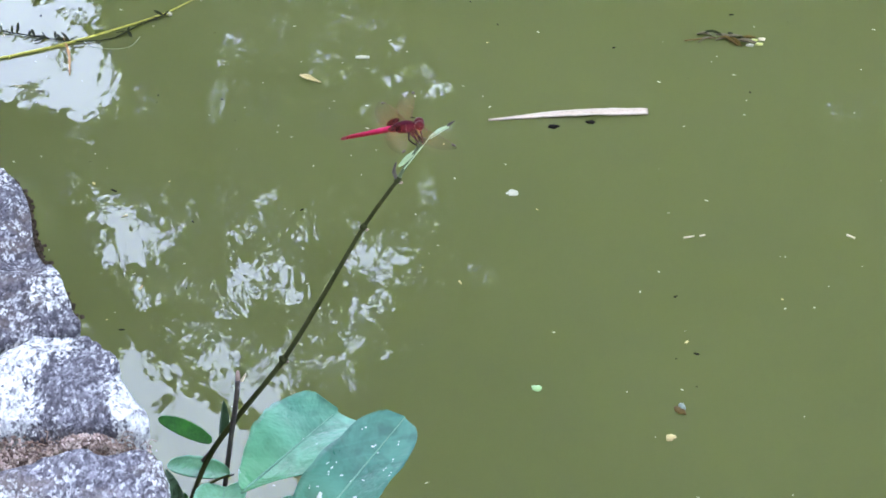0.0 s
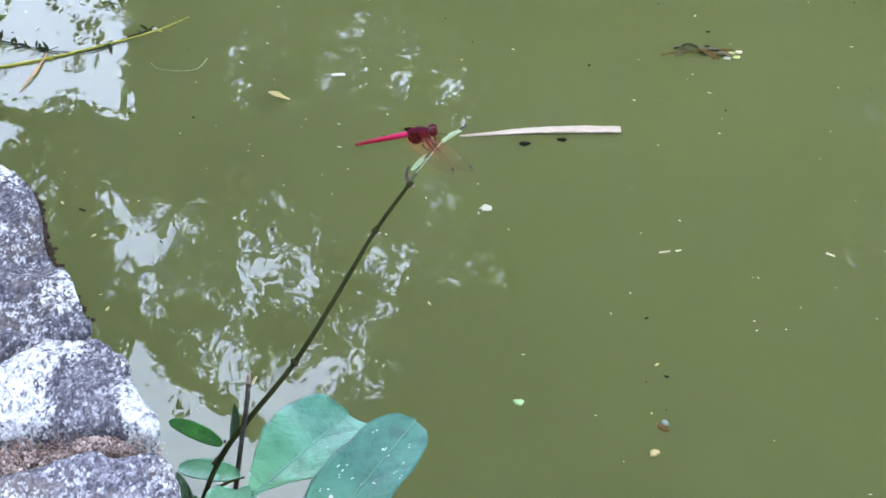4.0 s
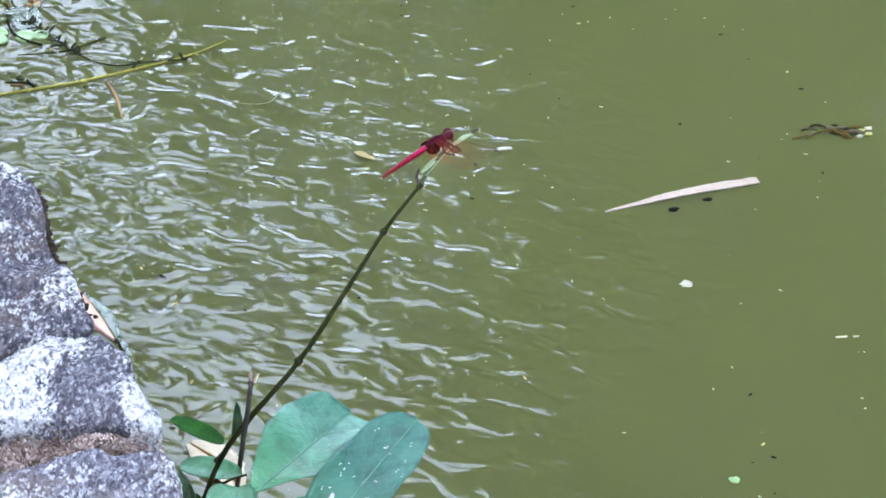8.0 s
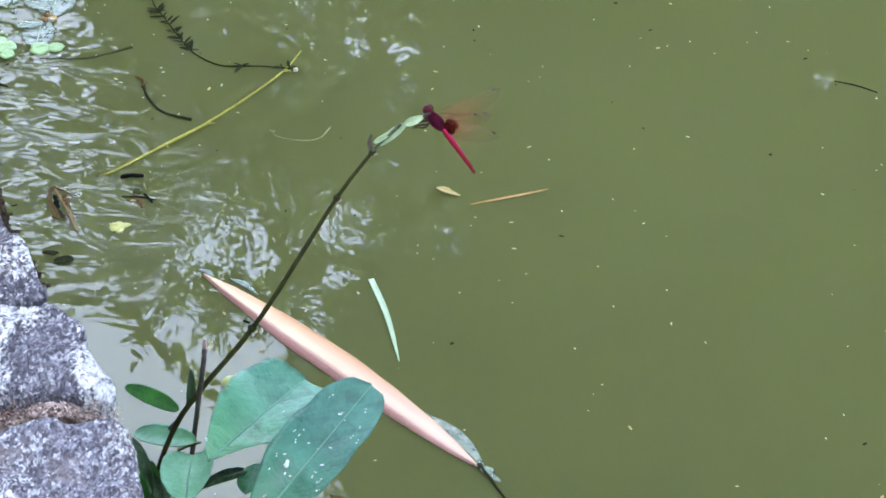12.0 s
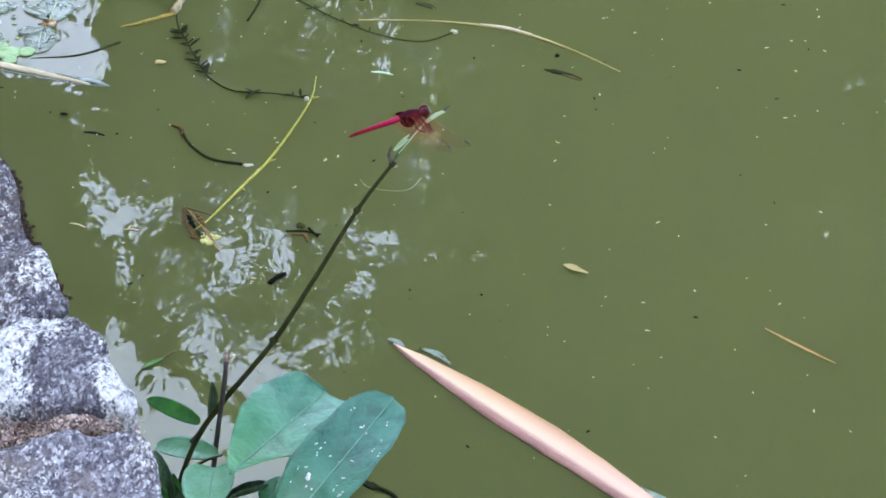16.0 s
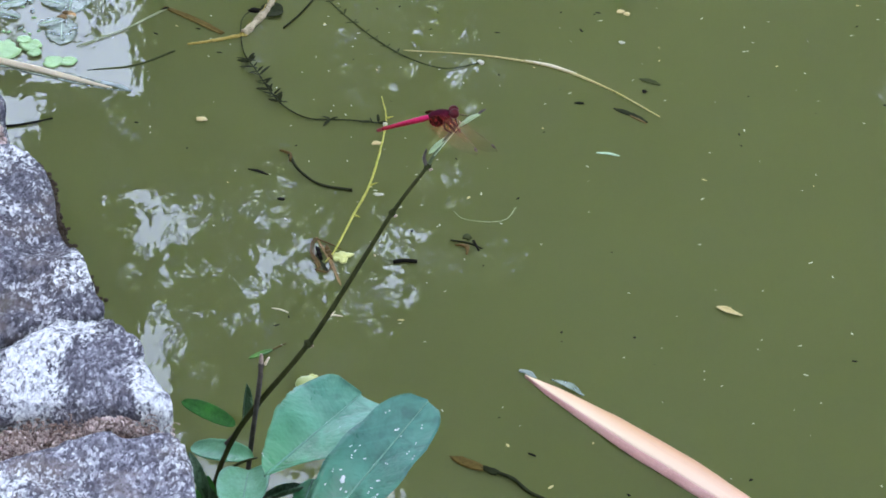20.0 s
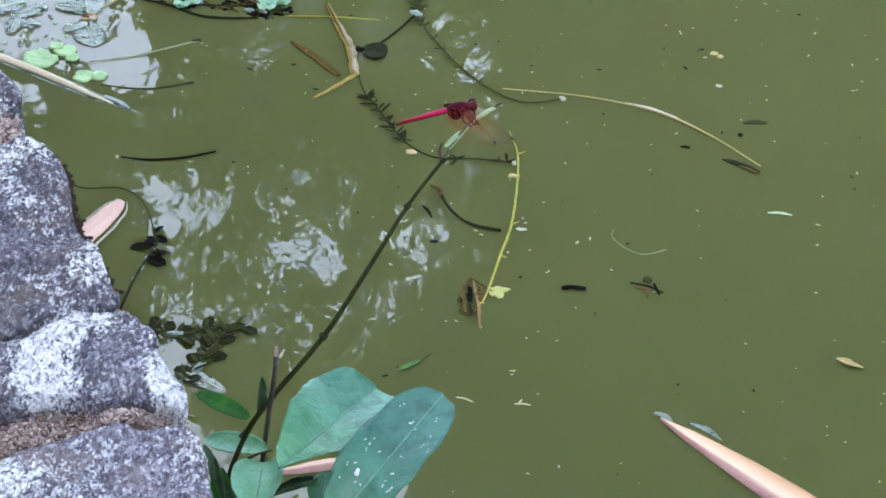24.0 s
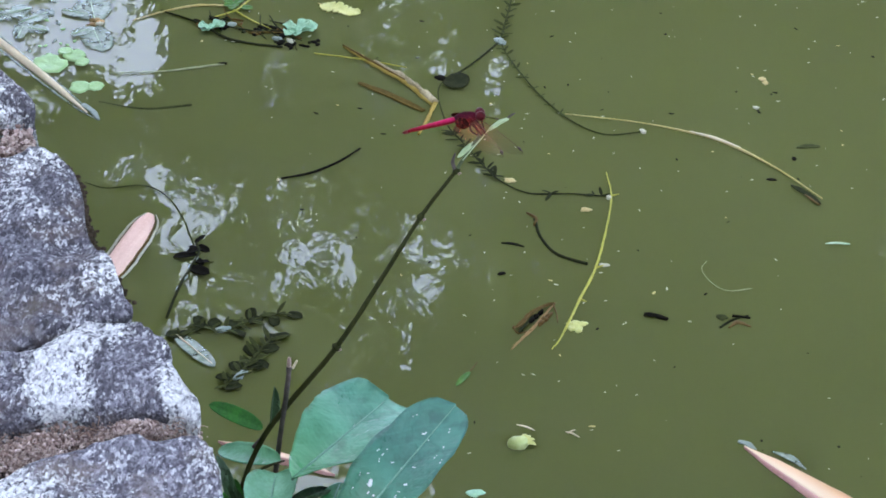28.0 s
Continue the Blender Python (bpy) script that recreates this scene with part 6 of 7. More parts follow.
    tube("fold", [(-.028, 0, .0016), (0, .002, .0036), (.028, 0, .0016)], [.0005, .0011, .0005], M_DRY, ob, n=20, seg=6, rough=.3)
    ob = afloat("wall_leaf", "leaf", "dark olive soaked leaf by the wall", "leaf")
    part("blade", mesh("blade", *blade_geo(.015, .009, fold=.2, n=14, m=6, tip=.4, base=.4, bite=.3, seed=5.0), M_WEED), ob).location = (-.0075, 0, .0006)
    chip("scrap", .006, .002, 3.7, M_WEED, ob, at=(-.006, .012, .0003, 0, 0, -30))
    ob = afloat("weed_curl", "water_weed", "curved dark weed stem just under the surface", "water plant")
    tube("stem", [(-0.0621, 0, 0.001), (-0.0442, 0.0065, 0.001), (-0.0291, 0.0263, 0.001), (-0.0085, 0.0302, 0.001), (0.0203, 0.0211, 0.001), (0.0573, 0.0005, 0.001)], [.0004, .0005, .0005], M_WEEDGREEN, ob, n=30, seg=6)
    ob = afloat("leafy_weed", "water_weed", "broad-leaved dark water weed", "water plant")
    base = mesh("weed_leaf", *blade_geo(.017, .0085, fold=.25, n=8, m=6, tip=.45, base=.45), M_BLACK)
    lw = [(-0.0497, -0.0033, 0.001), (-0.0373, 0.0015, 0.001), (-0.0153, 0, 0.001), (0.01, -0.0017, 0.001), (0.0448, -0.0009, 0.001)]
    tube("stem", lw, [.0009, .001], M_WEED, ob, n=14, seg=6)
    line = curve_points(lw, 16)
    rng = random.Random(4)
    for k in range(8):
        l = part("weed_leaf", base, ob)
        l.matrix_basis = pose(line[k].x, line[k].y + rng.uniform(-.002, .002), .0008, rng.uniform(-20, 20), rng.uniform(-14, 5), rng.uniform(20, 75) * (1 if k % 2 else -1) + 180 * (k % 3 == 0))
        l.scale = (rng.uniform(.6, 1.1),) * 3
    # flat pale chips stand in for white glints on the wet weed
    for k in range(4):
        chip("glint_flake", .0035, .0012, 4.0 + k, M_GREYLEAF, ob, h=.0004, at=(line[5 + 2 * k].x, line[5 + 2 * k].y + rng.uniform(-.004, .004), .001))
    for key, seed, ctrl in (("leafy_sprig", 7, [(-0.0473, -0.0015, 0.001), (-0.0293, 0.0044, 0.001), (-0.0118, -0.0045, 0.001), (0.0099, -0.0006, 0.001), (0.0327, 0, 0.001)]), ("leafy_sprig_b", 9, [(-0.0328, -0.004, 0.001), (-0.0075, -0.0009, 0.001), (0.0118, 0.0022, 0.001), (0.0324, 0.005, 0.001)])):
        ob = afloat(key, "water_weed", "olive leafy water weed with small oval leaves", "water plant")
        weed_sprig(ob, ctrl, .0010, 9, .012, M_WEEDGREEN, seed)
        line = curve_points(ctrl, 12)
        rng = random.Random(seed)
        base = mesh("weed_leaf", *blade_geo(.013, .0085, fold=.2, n=6, m=6, tip=.4, base=.4), M_WEED)
        for k in range(12):
            l = part("weed_leaf", base, ob)
            l.matrix_basis = pose(line[k].x, line[k].y + rng.uniform(-.003, .003), .0008, rng.uniform(-15, 15), rng.uniform(-10, 4), rng.uniform(0, 360))
        # a pale chip in place of the sprig's white glint
        chip("glint_chip", .007, .003, seed, M_GREYLEAF, ob, at=(-.014, -.004, .001))
    ob = afloat("white_feather", "leaf", "greyish-white translucent soaked leaf", "leaf")
    part("blade", mesh("blade", *blade_geo(.046, .013, fold=.1, n=16, m=8, tip=.5, base=.4), M_SOAKLEAF), ob).location = (-.023, 0, .001)
    tube("rib", [(-.023, 0, .0016), (.02, 0, .0018)], [.0006, .0003], M_CREAM, ob, n=8, seg=5)


build_floats()


def build_specks():
    """Fine flakes on the surface, far too many to count."""
    rng = np.random.default_rng(21)
    for name, label, material, count, lo, hi in (("white_specks", "fine white flakes scattered on the water", M_WHITEBIT, 2300, .0003, .0009),
                                                 ("straw_specks", "tiny straw-coloured scraps on the water", M_TANBIT, 420, .0005, .0014),
                                                 ("dark_specks", "tiny dark scraps on the water", M_BLACK, 800, .0004, .0015)):
        geos = []
        for k in range(count):
            x, y = rng.uniform(-1.1, 0.95), rng.uniform(1.35, 3.1)
            off = (x - EDGE.x) * OUT.x + (y - EDGE.y) * OUT.y
            # thicker in the water that drifts in from the far corner
            if off < 0.05 or rng.uniform() > 0.28 + 0.9 * max(0.0, y - x - 2.0):
                continue
            r = rng.uniform(lo, hi)
            q = rng.uniform(1.0, 2.6)
            a = rng.uniform(0, 3.14)
            ring = []
            for i in range(6):
                t = i * math.pi / 3
                u, v = r * q * math.cos(t), r * math.sin(t) * rng.uniform(.6, 1.1)
                ring.append(Vector((x + u * math.cos(a) - v * math.sin(a), y + u * math.sin(a) + v * math.cos(a), 0.0002)))
            geos.append((ring + [Vector((x, y, 0.0002 + r * .5))], [(i, (i + 1) % 6, 6) for i in range(6)]))
        ob = new(name, mesh(name, *join_geo(*geos), material))
        tagged(ob, label, "plant scraps", kind="stuff")
        FLOAT[name] = ob


build_specks()


# ---- moving things ----
def motions():
    # the sheet of water slides with the breeze, its ripples with it
    walk(water, [(t, pose(x, y, 0)) for t, x, y in ((0, 0, 0), (5.0, 0.27, -0.135), (6.05, 0.31, -0.155), (6.15, 0.33, -0.165), (6.85, 0.96, -0.49), (7.0, 0.98, -0.50), (9.0, 0.95, -0.45), (10.0, 0.78, -0.43), (11.0, 0.68, -0.42), (13.0, 0.43, -0.39), (15.5, 0.28, -0.40), (28, -0.30, -0.55))])
    # the two added boughs shift to change the sky patches mirrored in the water
    walk(swaying_bough, [(t, pose(x, 0, z)) for t, x, z in ((0, 0.95, 0.10), (4, 1.0, 0.15), (7, 0.85, 0.05), (10, 1.0, 0.15), (17, 0.95, 0.12), (19, 0.72, 0.05), (21, 0.30, 0.0), (24, 0.50, 0.05), (26, 0.12, 0.0), (28, 0.0, 0.0))])
    walk(low_bough, [(t, pose(x, 0, z)) for t, x, z in ((0, 0, 0), (4, 0.06, 0), (8, 0, 0.03), (13, 0.05, 0), (17, 0.03, 0.02), (18.5, 0.05, 0.03), (19.5, 0.07, 0.05), (21.3, 0.07, 0.05), (22.5, 0.05, 0.03), (24, 0.02, 0.0), (28, 0.0, -0.05))])
    # seconds, x, y, heading of each thing afloat
    tracks = {
        "white_leaf": [(0, 0.0849, 2.0696, -174.7), (3, 0.0552, 2.059, -175.8), (3.5, 0.0535, 2.0548, -176.1), (5.5, 0.0677, 2.0247, -174.5), (6, 0.0735, 2.0169, -173.3), (7, 0.0984, 1.9977, -172.4), (8, 0.1549, 1.9598, -159.5), (9, 0.251, 1.9284, -134.9), (9.5, 0.297, 1.9179, -119.0), (10.5, 0.3423, 1.8675, -119.0), (18.75, 0.6688, 1.5636, -119.0), (28, 0.9454, 1.2926, -119.0)],
        "brown_clump": [(0, 0.2139, 2.1832, -2.2), (3, 0.1841, 2.1729, -1.2), (6, 0.2044, 2.1253, 0.2), (8, 0.2752, 2.0465, 10.3), (8.5, 0.311, 2.0357, 13.0), (9.5, 0.3633, 1.9955, 13.0), (18.25, 0.7127, 1.6574, 13.0), (28, 1.0117, 1.3702, 13.0)],
        "dry_chip": [(0, -0.1152, 2.1211, -33.6), (1.5, -0.1298, 2.1164, -33.6), (3, -0.1447, 2.1093, -33.3), (3.5, -0.1479, 2.1055, -33.2), (5.5, -0.1347, 2.0738, -33.2), (6, -0.1276, 2.0646, -33.1), (7, -0.1044, 2.0381, -32.5), (8, -0.0799, 2.0089, -32.4), (9, -0.0564, 1.9947, -33.0), (9.5, -0.042, 1.9817, -32.9), (10, -0.0317, 1.9709, -32.6), (11, -0.007, 1.9421, -32.6), (13, 0.0397, 1.8875, -32.6), (15.5, 0.0843, 1.8345, -32.2), (17, 0.1068, 1.8284, -32.5), (18, 0.1271, 1.8168, -32.0), (20, 0.1718, 1.7844, -32.1), (21.5, 0.1981, 1.7584, -31.8), (24, 0.2384, 1.7182, -31.5), (25, 0.2506, 1.7066, -31.5), (25.5, 0.2574, 1.6969, -31.4), (28, 0.3068, 1.6415, -31.4)],
        "white_chip": [(0, -0.0748, 2.1555, 0.3), (3, -0.1025, 2.1431, 5.1), (6, -0.0811, 2.096, 0.2), (7, -0.0491, 2.0663, 0.9), (8, 0.0253, 2.0216, 9.1), (9, 0.1496, 1.9691, 0.1), (9.5, 0.1978, 1.9376, 12.4), (10, 0.2641, 1.9058, 12.5), (11, 0.3134, 1.8481, 12.5), (19, 0.6265, 1.5649, 12.5), (28, 0.8918, 1.3021, 12.5)],
        "pale_petal": [(0, 0.0411, 1.958, 8.7), (3, 0.0127, 1.9489, 4.6), (6, 0.0345, 1.9074, 8.8), (7, 0.0708, 1.8777, 0.9), (8, 0.1528, 1.8429, 0.8), (9, 0.275, 1.7898, -16.0), (10, 0.3244, 1.7422, -16.0), (18.5, 0.6644, 1.4176, -16.0), (28, 0.9521, 1.1385, -16.0)],
        "green_fleck": [(0, 0.054, 1.7139, -9.4), (3, 0.0328, 1.7092, -9.2), (6, 0.0553, 1.6692, 0.2), (7, 0.0909, 1.6448, 0.8), (8, 0.1719, 1.6175, 0.7), (9, 0.2191, 1.5892, 0.7), (18, 0.586, 1.2332, 0.7), (28, 0.8962, 0.9379, 0.7)],
        "white_seed": [(0, 0.1409, 1.6588, -57.0), (3, 0.1191, 1.6537, -56.1), (6, 0.1404, 1.6142, -53.4), (7, 0.1578, 1.593, -55.8), (8, 0.2068, 1.5684, -53.5), (9, 0.2539, 1.5401, -53.5), (18, 0.6209, 1.1841, -53.5), (28, 0.931, 0.8888, -53.5)],
        "dark_petal": [(0, 0.1488, 1.6888, -66.9), (3, 0.1265, 1.6832, -66.3), (6, 0.1472, 1.6431, -66.5), (7, 0.1689, 1.6218, -68.3), (7.5, 0.1959, 1.6002, -68.8), (8, 0.2217, 1.5784, -69.1), (9, 0.2689, 1.5501, -69.1), (18, 0.6359, 1.1941, -69.1), (28, 0.946, 0.8988, -69.1)],
        "straw_bit_pair": [(0, 0.1713, 1.8988, 11.5), (3, 0.1444, 1.8911, 8.9), (6, 0.1664, 1.8452, 10.7), (8, 0.2602, 1.7781, 2.9), (9, 0.3347, 1.7482, 0.1), (10, 0.3841, 1.7006, 0.1), (18.5, 0.7241, 1.376, 0.1), (28, 1.0119, 1.0969, 0.1)],
        "straw_bit": [(0, 0.2839, 1.8993, -42.4), (3, 0.2566, 1.8915, -42.0), (6, 0.279, 1.8428, -28.1), (8, 0.3242, 1.8032, -39.0), (9, 0.3714, 1.7749, -39.0), (18, 0.7383, 1.4189, -39.0), (28, 1.0485, 1.1236, -39.0)],
        "leaf_strip": [(0, -0.3086, 2.157, -79.3), (3, -0.3411, 2.1431, -99.7), (6, -0.3347, 2.1177, -107.2), (8, -0.2757, 2.0899, -72.8), (9, -0.1939, 2.0633, -62.5), (10, -0.1041, 2.0312, -65.2), (11, -0.0225, 1.9607, -95.8), (11.5, 0.0244, 1.9318, -130.5), (12, 0.0622, 1.9079, -160.5), (13, 0.1314, 1.8491, -181.3), (15.5, 0.2294, 1.7569, -218.5), (17, 0.2599, 1.7176, -225.4), (18, 0.2795, 1.7128, -224.4), (19, 0.3243, 1.6803, -224.4), (23, 0.47, 1.5476, -224.4), (28, 0.5896, 1.4174, -224.4)],
        "yellow_stem": [(0, -0.3133, 2.1896, -149.3), (3, -0.3288, 2.1781, -153.6), (6, -0.3247, 2.1583, -153.8), (8, -0.2993, 2.1335, -154.9), (9, -0.2566, 2.1158, -151.8), (11, -0.1958, 2.0564, -135.1), (13, -0.1464, 2.0022, -122.9), (15.5, -0.1401, 1.9899, -112.0), (17, -0.1358, 1.9826, -107.1), (20, -0.0926, 1.9568, -98.4), (21.5, -0.063, 1.9495, -97.1), (24, -0.0005, 1.8966, -95.2), (28, 0.0509, 1.8568, -100.5)],
        "sprig_a": [(0, -0.3205, 2.2192, -176.5), (3, -0.3375, 2.2072, -180.1), (3.5, -0.3399, 2.2088, -182.0), (5.5, -0.3318, 2.2087, -187.9), (6, -0.3281, 2.2049, -194.0), (7, -0.3243, 2.1906, -194.4), (8, -0.2976, 2.1959, -210.4), (9, -0.2508, 2.1918, -221.1), (10, -0.212, 2.187, -229.8), (11, -0.1851, 2.1698, -228.7), (12, -0.1589, 2.1499, -225.8), (13, -0.147, 2.132, -227.7), (15.5, -0.1608, 2.1342, -231.6), (17, -0.16, 2.1213, -229.6), (18, -0.1601, 2.1173, -229.6), (20, -0.1308, 2.0947, -227.5), (21.5, -0.1053, 2.0804, -226.5), (24, -0.0468, 2.0305, -226.3), (26, -0.0054, 2.013, -226.0), (28, 0.0103, 1.997, -224.0)],
        "sprig_b": [(0, -0.3871, 2.6702, 152.3), (7.75, -0.3406, 2.5022, 152.3), (14.5, -0.0965, 2.2452, 152.3), (15.5, -0.068, 2.2113, 152.3), (17, -0.0702, 2.2037, 148.8), (20, -0.0644, 2.1789, 139.0), (21.5, -0.0491, 2.1699, 133.5), (24, -0.0067, 2.123, 131.9), (26, 0.0308, 2.1066, 130.8), (28, 0.0468, 2.0943, 129.2)],
        "curved_straw": [(0, -0.1925, 2.5782, 156.7), (6.5, -0.1938, 2.4666, 156.7), (12, 0.018, 2.248, 156.7), (13, 0.0554, 2.2043, 156.7), (15.5, 0.0346, 2.149, 158.8), (17, 0.0306, 2.1338, 156.8), (18, 0.024, 2.122, 154.3), (20, 0.0376, 2.0909, 153.3), (21.5, 0.0572, 2.07, 152.3), (24, 0.0995, 2.0187, 150.4), (26, 0.1313, 2.0028, 149), (28, 0.1354, 1.9937, 148)],
        "dark_leaf_bit": [(0, -0.2268, 2.5684, -27.7), (7.75, -0.1803, 2.4005, -27.7), (14.5, 0.0638, 2.1435, -27.7), (15.5, 0.0923, 2.1095, -27.7), (17, 0.0872, 2.0936, -30.2), (20, 0.1137, 2.0447, -39.4), (24, 0.1806, 1.9664, -33.5), (28, 0.2171, 1.9423, -52.1)],
        "fork_twig": [(0, -0.3962, 2.3535, -58.1), (5.5, -0.4274, 2.2778, -58.1), (10, -0.2626, 2.1131, -58.1), (11, -0.2231, 2.0669, -58.1), (12, -0.1945, 2.039, -51.6), (13, -0.1755, 2.0133, -40.9), (15.5, -0.1758, 1.9918, -42.8), (17, -0.1655, 1.9877, -41.2), (20, -0.1181, 1.9595, -42.7), (21.5, -0.0945, 1.9424, -38.6), (24, -0.0187, 1.9003, -46.9), (28, 0.0371, 1.8747, -55.0)],
        "bent_reed": [(0, -0.5575, 2.6441, 32.0), (7.75, -0.5109, 2.4761, 32.0), (14.5, -0.2669, 2.2192, 32.0), (15.5, -0.2384, 2.1852, 32.0), (17, -0.2372, 2.1807, 20.9), (20, -0.2096, 2.1562, 19.7), (21.5, -0.181, 2.1376, 38.2), (24, -0.1247, 2.0743, 49.3), (25, -0.1043, 2.0606, 62.6), (28, -0.063, 2.0429, 76.3)],
        "brown_reed": [(0, -0.689, 2.7272, -40.2), (10, -0.5554, 2.4867, -40.2), (19, -0.2655, 2.2141, -40.2), (20, -0.2297, 2.1881, -40.2), (21.5, -0.1986, 2.1794, -49.6), (24, -0.1418, 2.1173, -52.6), (25, -0.1246, 2.1027, -52.6), (28, -0.0912, 2.0766, -38.8)],
        "dark_leaf": [(0, -0.5553, 2.6923, -6.4), (8.5, -0.4801, 2.5013, -6.4), (16, -0.2241, 2.2301, -6.4), (17, -0.2001, 2.2236, -6.4), (20, -0.1734, 2.2015, 0.4), (24, -0.1006, 2.128, -10.7), (28, -0.0466, 2.0999, -19.7)],
        "black_stick": [(0, -0.4172, 2.2636, 0), (6.5, -0.4185, 2.152, 0), (13, -0.1715, 1.8912, 8), (15.5, -0.1201, 1.8189, 49.6), (17, -0.1129, 1.8326, 51.2), (18, -0.1003, 1.8458, 27.9), (20, -0.053, 1.845, 3.1), (24, 0.0548, 1.8052, -1.9), (28, 0.1021, 1.7844, -19.6)],
        "dry_leaf": [(0, -0.2502, 1.6829, -67.2), (6.6, -0.2464, 1.6737, -67.2), (10.3, -0.2386, 1.6553, -67.2), (11, -0.2899, 1.9038, -69.1), (13, -0.2158, 1.8865, -69.2), (15.5, -0.1812, 1.8863, -64.2), (17, -0.1746, 1.881, -64.2), (20, -0.1128, 1.8481, -72.0), (24, -0.0175, 1.7901, -84.9), (28, 0.0161, 1.778, -118.6)],
        "yellow_leaf": [(0, -0.4328, 2.1626, -9.7), (5.5, -0.4625, 2.0875, -9.7), (10, -0.2992, 1.9222, -9.7), (11, -0.2597, 1.876, -9.7), (13, -0.1865, 1.8685, 0.0), (15.5, -0.1719, 1.8703, -8.2), (17, -0.1571, 1.8701, -2.9), (20, -0.0981, 1.8511, -2.6), (24, 0.0019, 1.8003, -2.3), (28, 0.0468, 1.7727, 0.9)],
        "weed_bit": [(0, -0.4357, 2.3059, -30), (11, -0.2504, 1.9646, -30), (13, -0.1646, 1.8787, -30), (17, -0.0858, 1.8785, -28), (20, -0.0097, 1.8676, -44.2), (24, 0.1057, 1.807, -46.6), (28, 0.1556, 1.7798, 17.2)],
        "hair_curl": [(0, -0.2763, 2.1797, 15), (11, -0.1153, 2.0266, 10), (13, -0.0741, 1.9716, 8), (17, -0.0347, 1.9416, 7.4), (20, 0.002, 1.9085, 12.7), (24, 0.0994, 1.8653, -30.8), (28, 0.1514, 1.8351, -43.1)],
        "green_leaf_bit": [(0, -0.5014, 2.1891, 39.6), (7.75, -0.4345, 2.0296, 39.6), (14.5, -0.2225, 1.7592, 39.6), (15.5, -0.194, 1.7252, 39.6), (17, -0.1867, 1.7269, 43.4), (20, -0.1397, 1.738, 33.6), (24, -0.0492, 1.7188, 39.0), (28, -0.0246, 1.7186, 60.4)],
        "green_fruit": [(0, -0.1574, 1.4616, -67.2), (5.4, -0.1535, 1.4524, -67.2), (8.3, -0.1458, 1.434, -67.2), (9, -0.204, 1.729, 0.1), (10, -0.1705, 1.7074, 0.4), (11, -0.1328, 1.6833, 0.3), (15.5, -0.1218, 1.6804, 0.2), (20, -0.1162, 1.6983, 2.5), (21.5, -0.0969, 1.695, 0.7), (24, -0.0405, 1.6666, -3.1), (25, -0.0229, 1.6577, -3.5), (28, 0.0071, 1.6379, -2.7)],
        "dark_twig": [(0, -0.6655, 2.632, 7.4), (10.75, -0.5429, 2.34, 7.4), (20.5, -0.346, 2.0145, 7.4), (21.5, -0.318, 1.9868, 7.4), (24, -0.2433, 1.9751, 6.9), (25, -0.2086, 1.9735, 15.6), (28, -0.1399, 1.9787, 37.1)],
        "olive_twig": [(0, -0.3813, 2.3501, 25.7), (4, -0.4284, 2.3124, 25.7), (7, -0.3641, 2.2172, 25.7), (8, -0.3249, 2.1704, 25.7), (9, -0.2885, 2.1516, 21.3), (11, -0.2608, 2.117, 17.3), (13, -0.2637, 2.1099, 15.8), (17, -0.293, 2.139, 25.7), (20, -0.2725, 2.1225, 27.3), (24, -0.269, 2.0755, 6.4), (28, -0.2793, 2.0621, -0.7)],
        "pad": [(0, -0.4079, 2.3677, 0.8), (4, -0.455, 2.33, 0.8), (7, -0.3907, 2.2348, 0.8), (8, -0.3515, 2.188, 0.8), (9, -0.3182, 2.1671, -5.6), (11, -0.2916, 2.1307, 0.4), (13, -0.2996, 2.115, 0.0), (17, -0.3399, 2.135, 0.0), (20, -0.3292, 2.1212, -3.8), (24, -0.3143, 2.0871, -6.0), (28, -0.3274, 2.0871, -1.4)],
        "pad_pair": [(0, -0.4461, 2.3626, 0.8), (4, -0.4932, 2.3249, 0.8), (7, -0.4289, 2.2298, 0.8), (8, -0.3897, 2.1829, 0.8), (9, -0.3574, 2.1484, -11.4), (11, -0.336, 2.1222, -6.0), (13, -0.3362, 2.1085, -6.1), (17, -0.3596, 2.1297, -2.8), (20, -0.3644, 2.1376, 0.4), (24, -0.3456, 2.1146, 13.1), (28, -0.3495, 2.1234, 15.0)],
        "pale_straw": [(0, -0.6433, 2.5763, -20.3), (7.75, -0.5764, 2.4169, -20.3), (14.5, -0.3708, 2.1438, -20.3), (15.5, -0.3423, 2.1098, -20.3), (17, -0.3412, 2.112, -21.7), (20, -0.3504, 2.1112, -23.4), (24, -0.351, 2.0897, -35.6), (28, -0.3665, 2.1072, -52.3)],
        "green_stem": [(0, -0.714, 2.7265, 42.1), (10, -0.6082, 2.4744, 42.1), (19, -0.321, 2.2006, 42.1), (20, -0.2852, 2.1746, 42.1), (24, -0.2764, 2.1247, 21.7), (28, -0.2675, 2.115, 9.4)],
        "lettuce_a": [(0, -0.7743, 2.8345, -4.0), (10.75, -0.631, 2.5512, -4.0), (20.5, -0.3208, 2.2733, -4.0), (21.5, -0.2928, 2.2455, -4.0), (24, -0.249, 2.1968, -3.8), (25, -0.2436, 2.1918, -4.8), (28, -0.238, 2.1781, -4.0)],
        "lettuce_b": [(0, -0.7231, 2.8307, -8.6), (10.75, -0.5599, 2.5557, -8.6), (20.5, -0.2498, 2.2778, -8.6), (21.5, -0.2217, 2.2501, -8.6), (24, -0.1805, 2.1987, -17.9), (25, -0.1747, 2.1927, -20.8), (28, -0.1682, 2.1746, -21.7)],
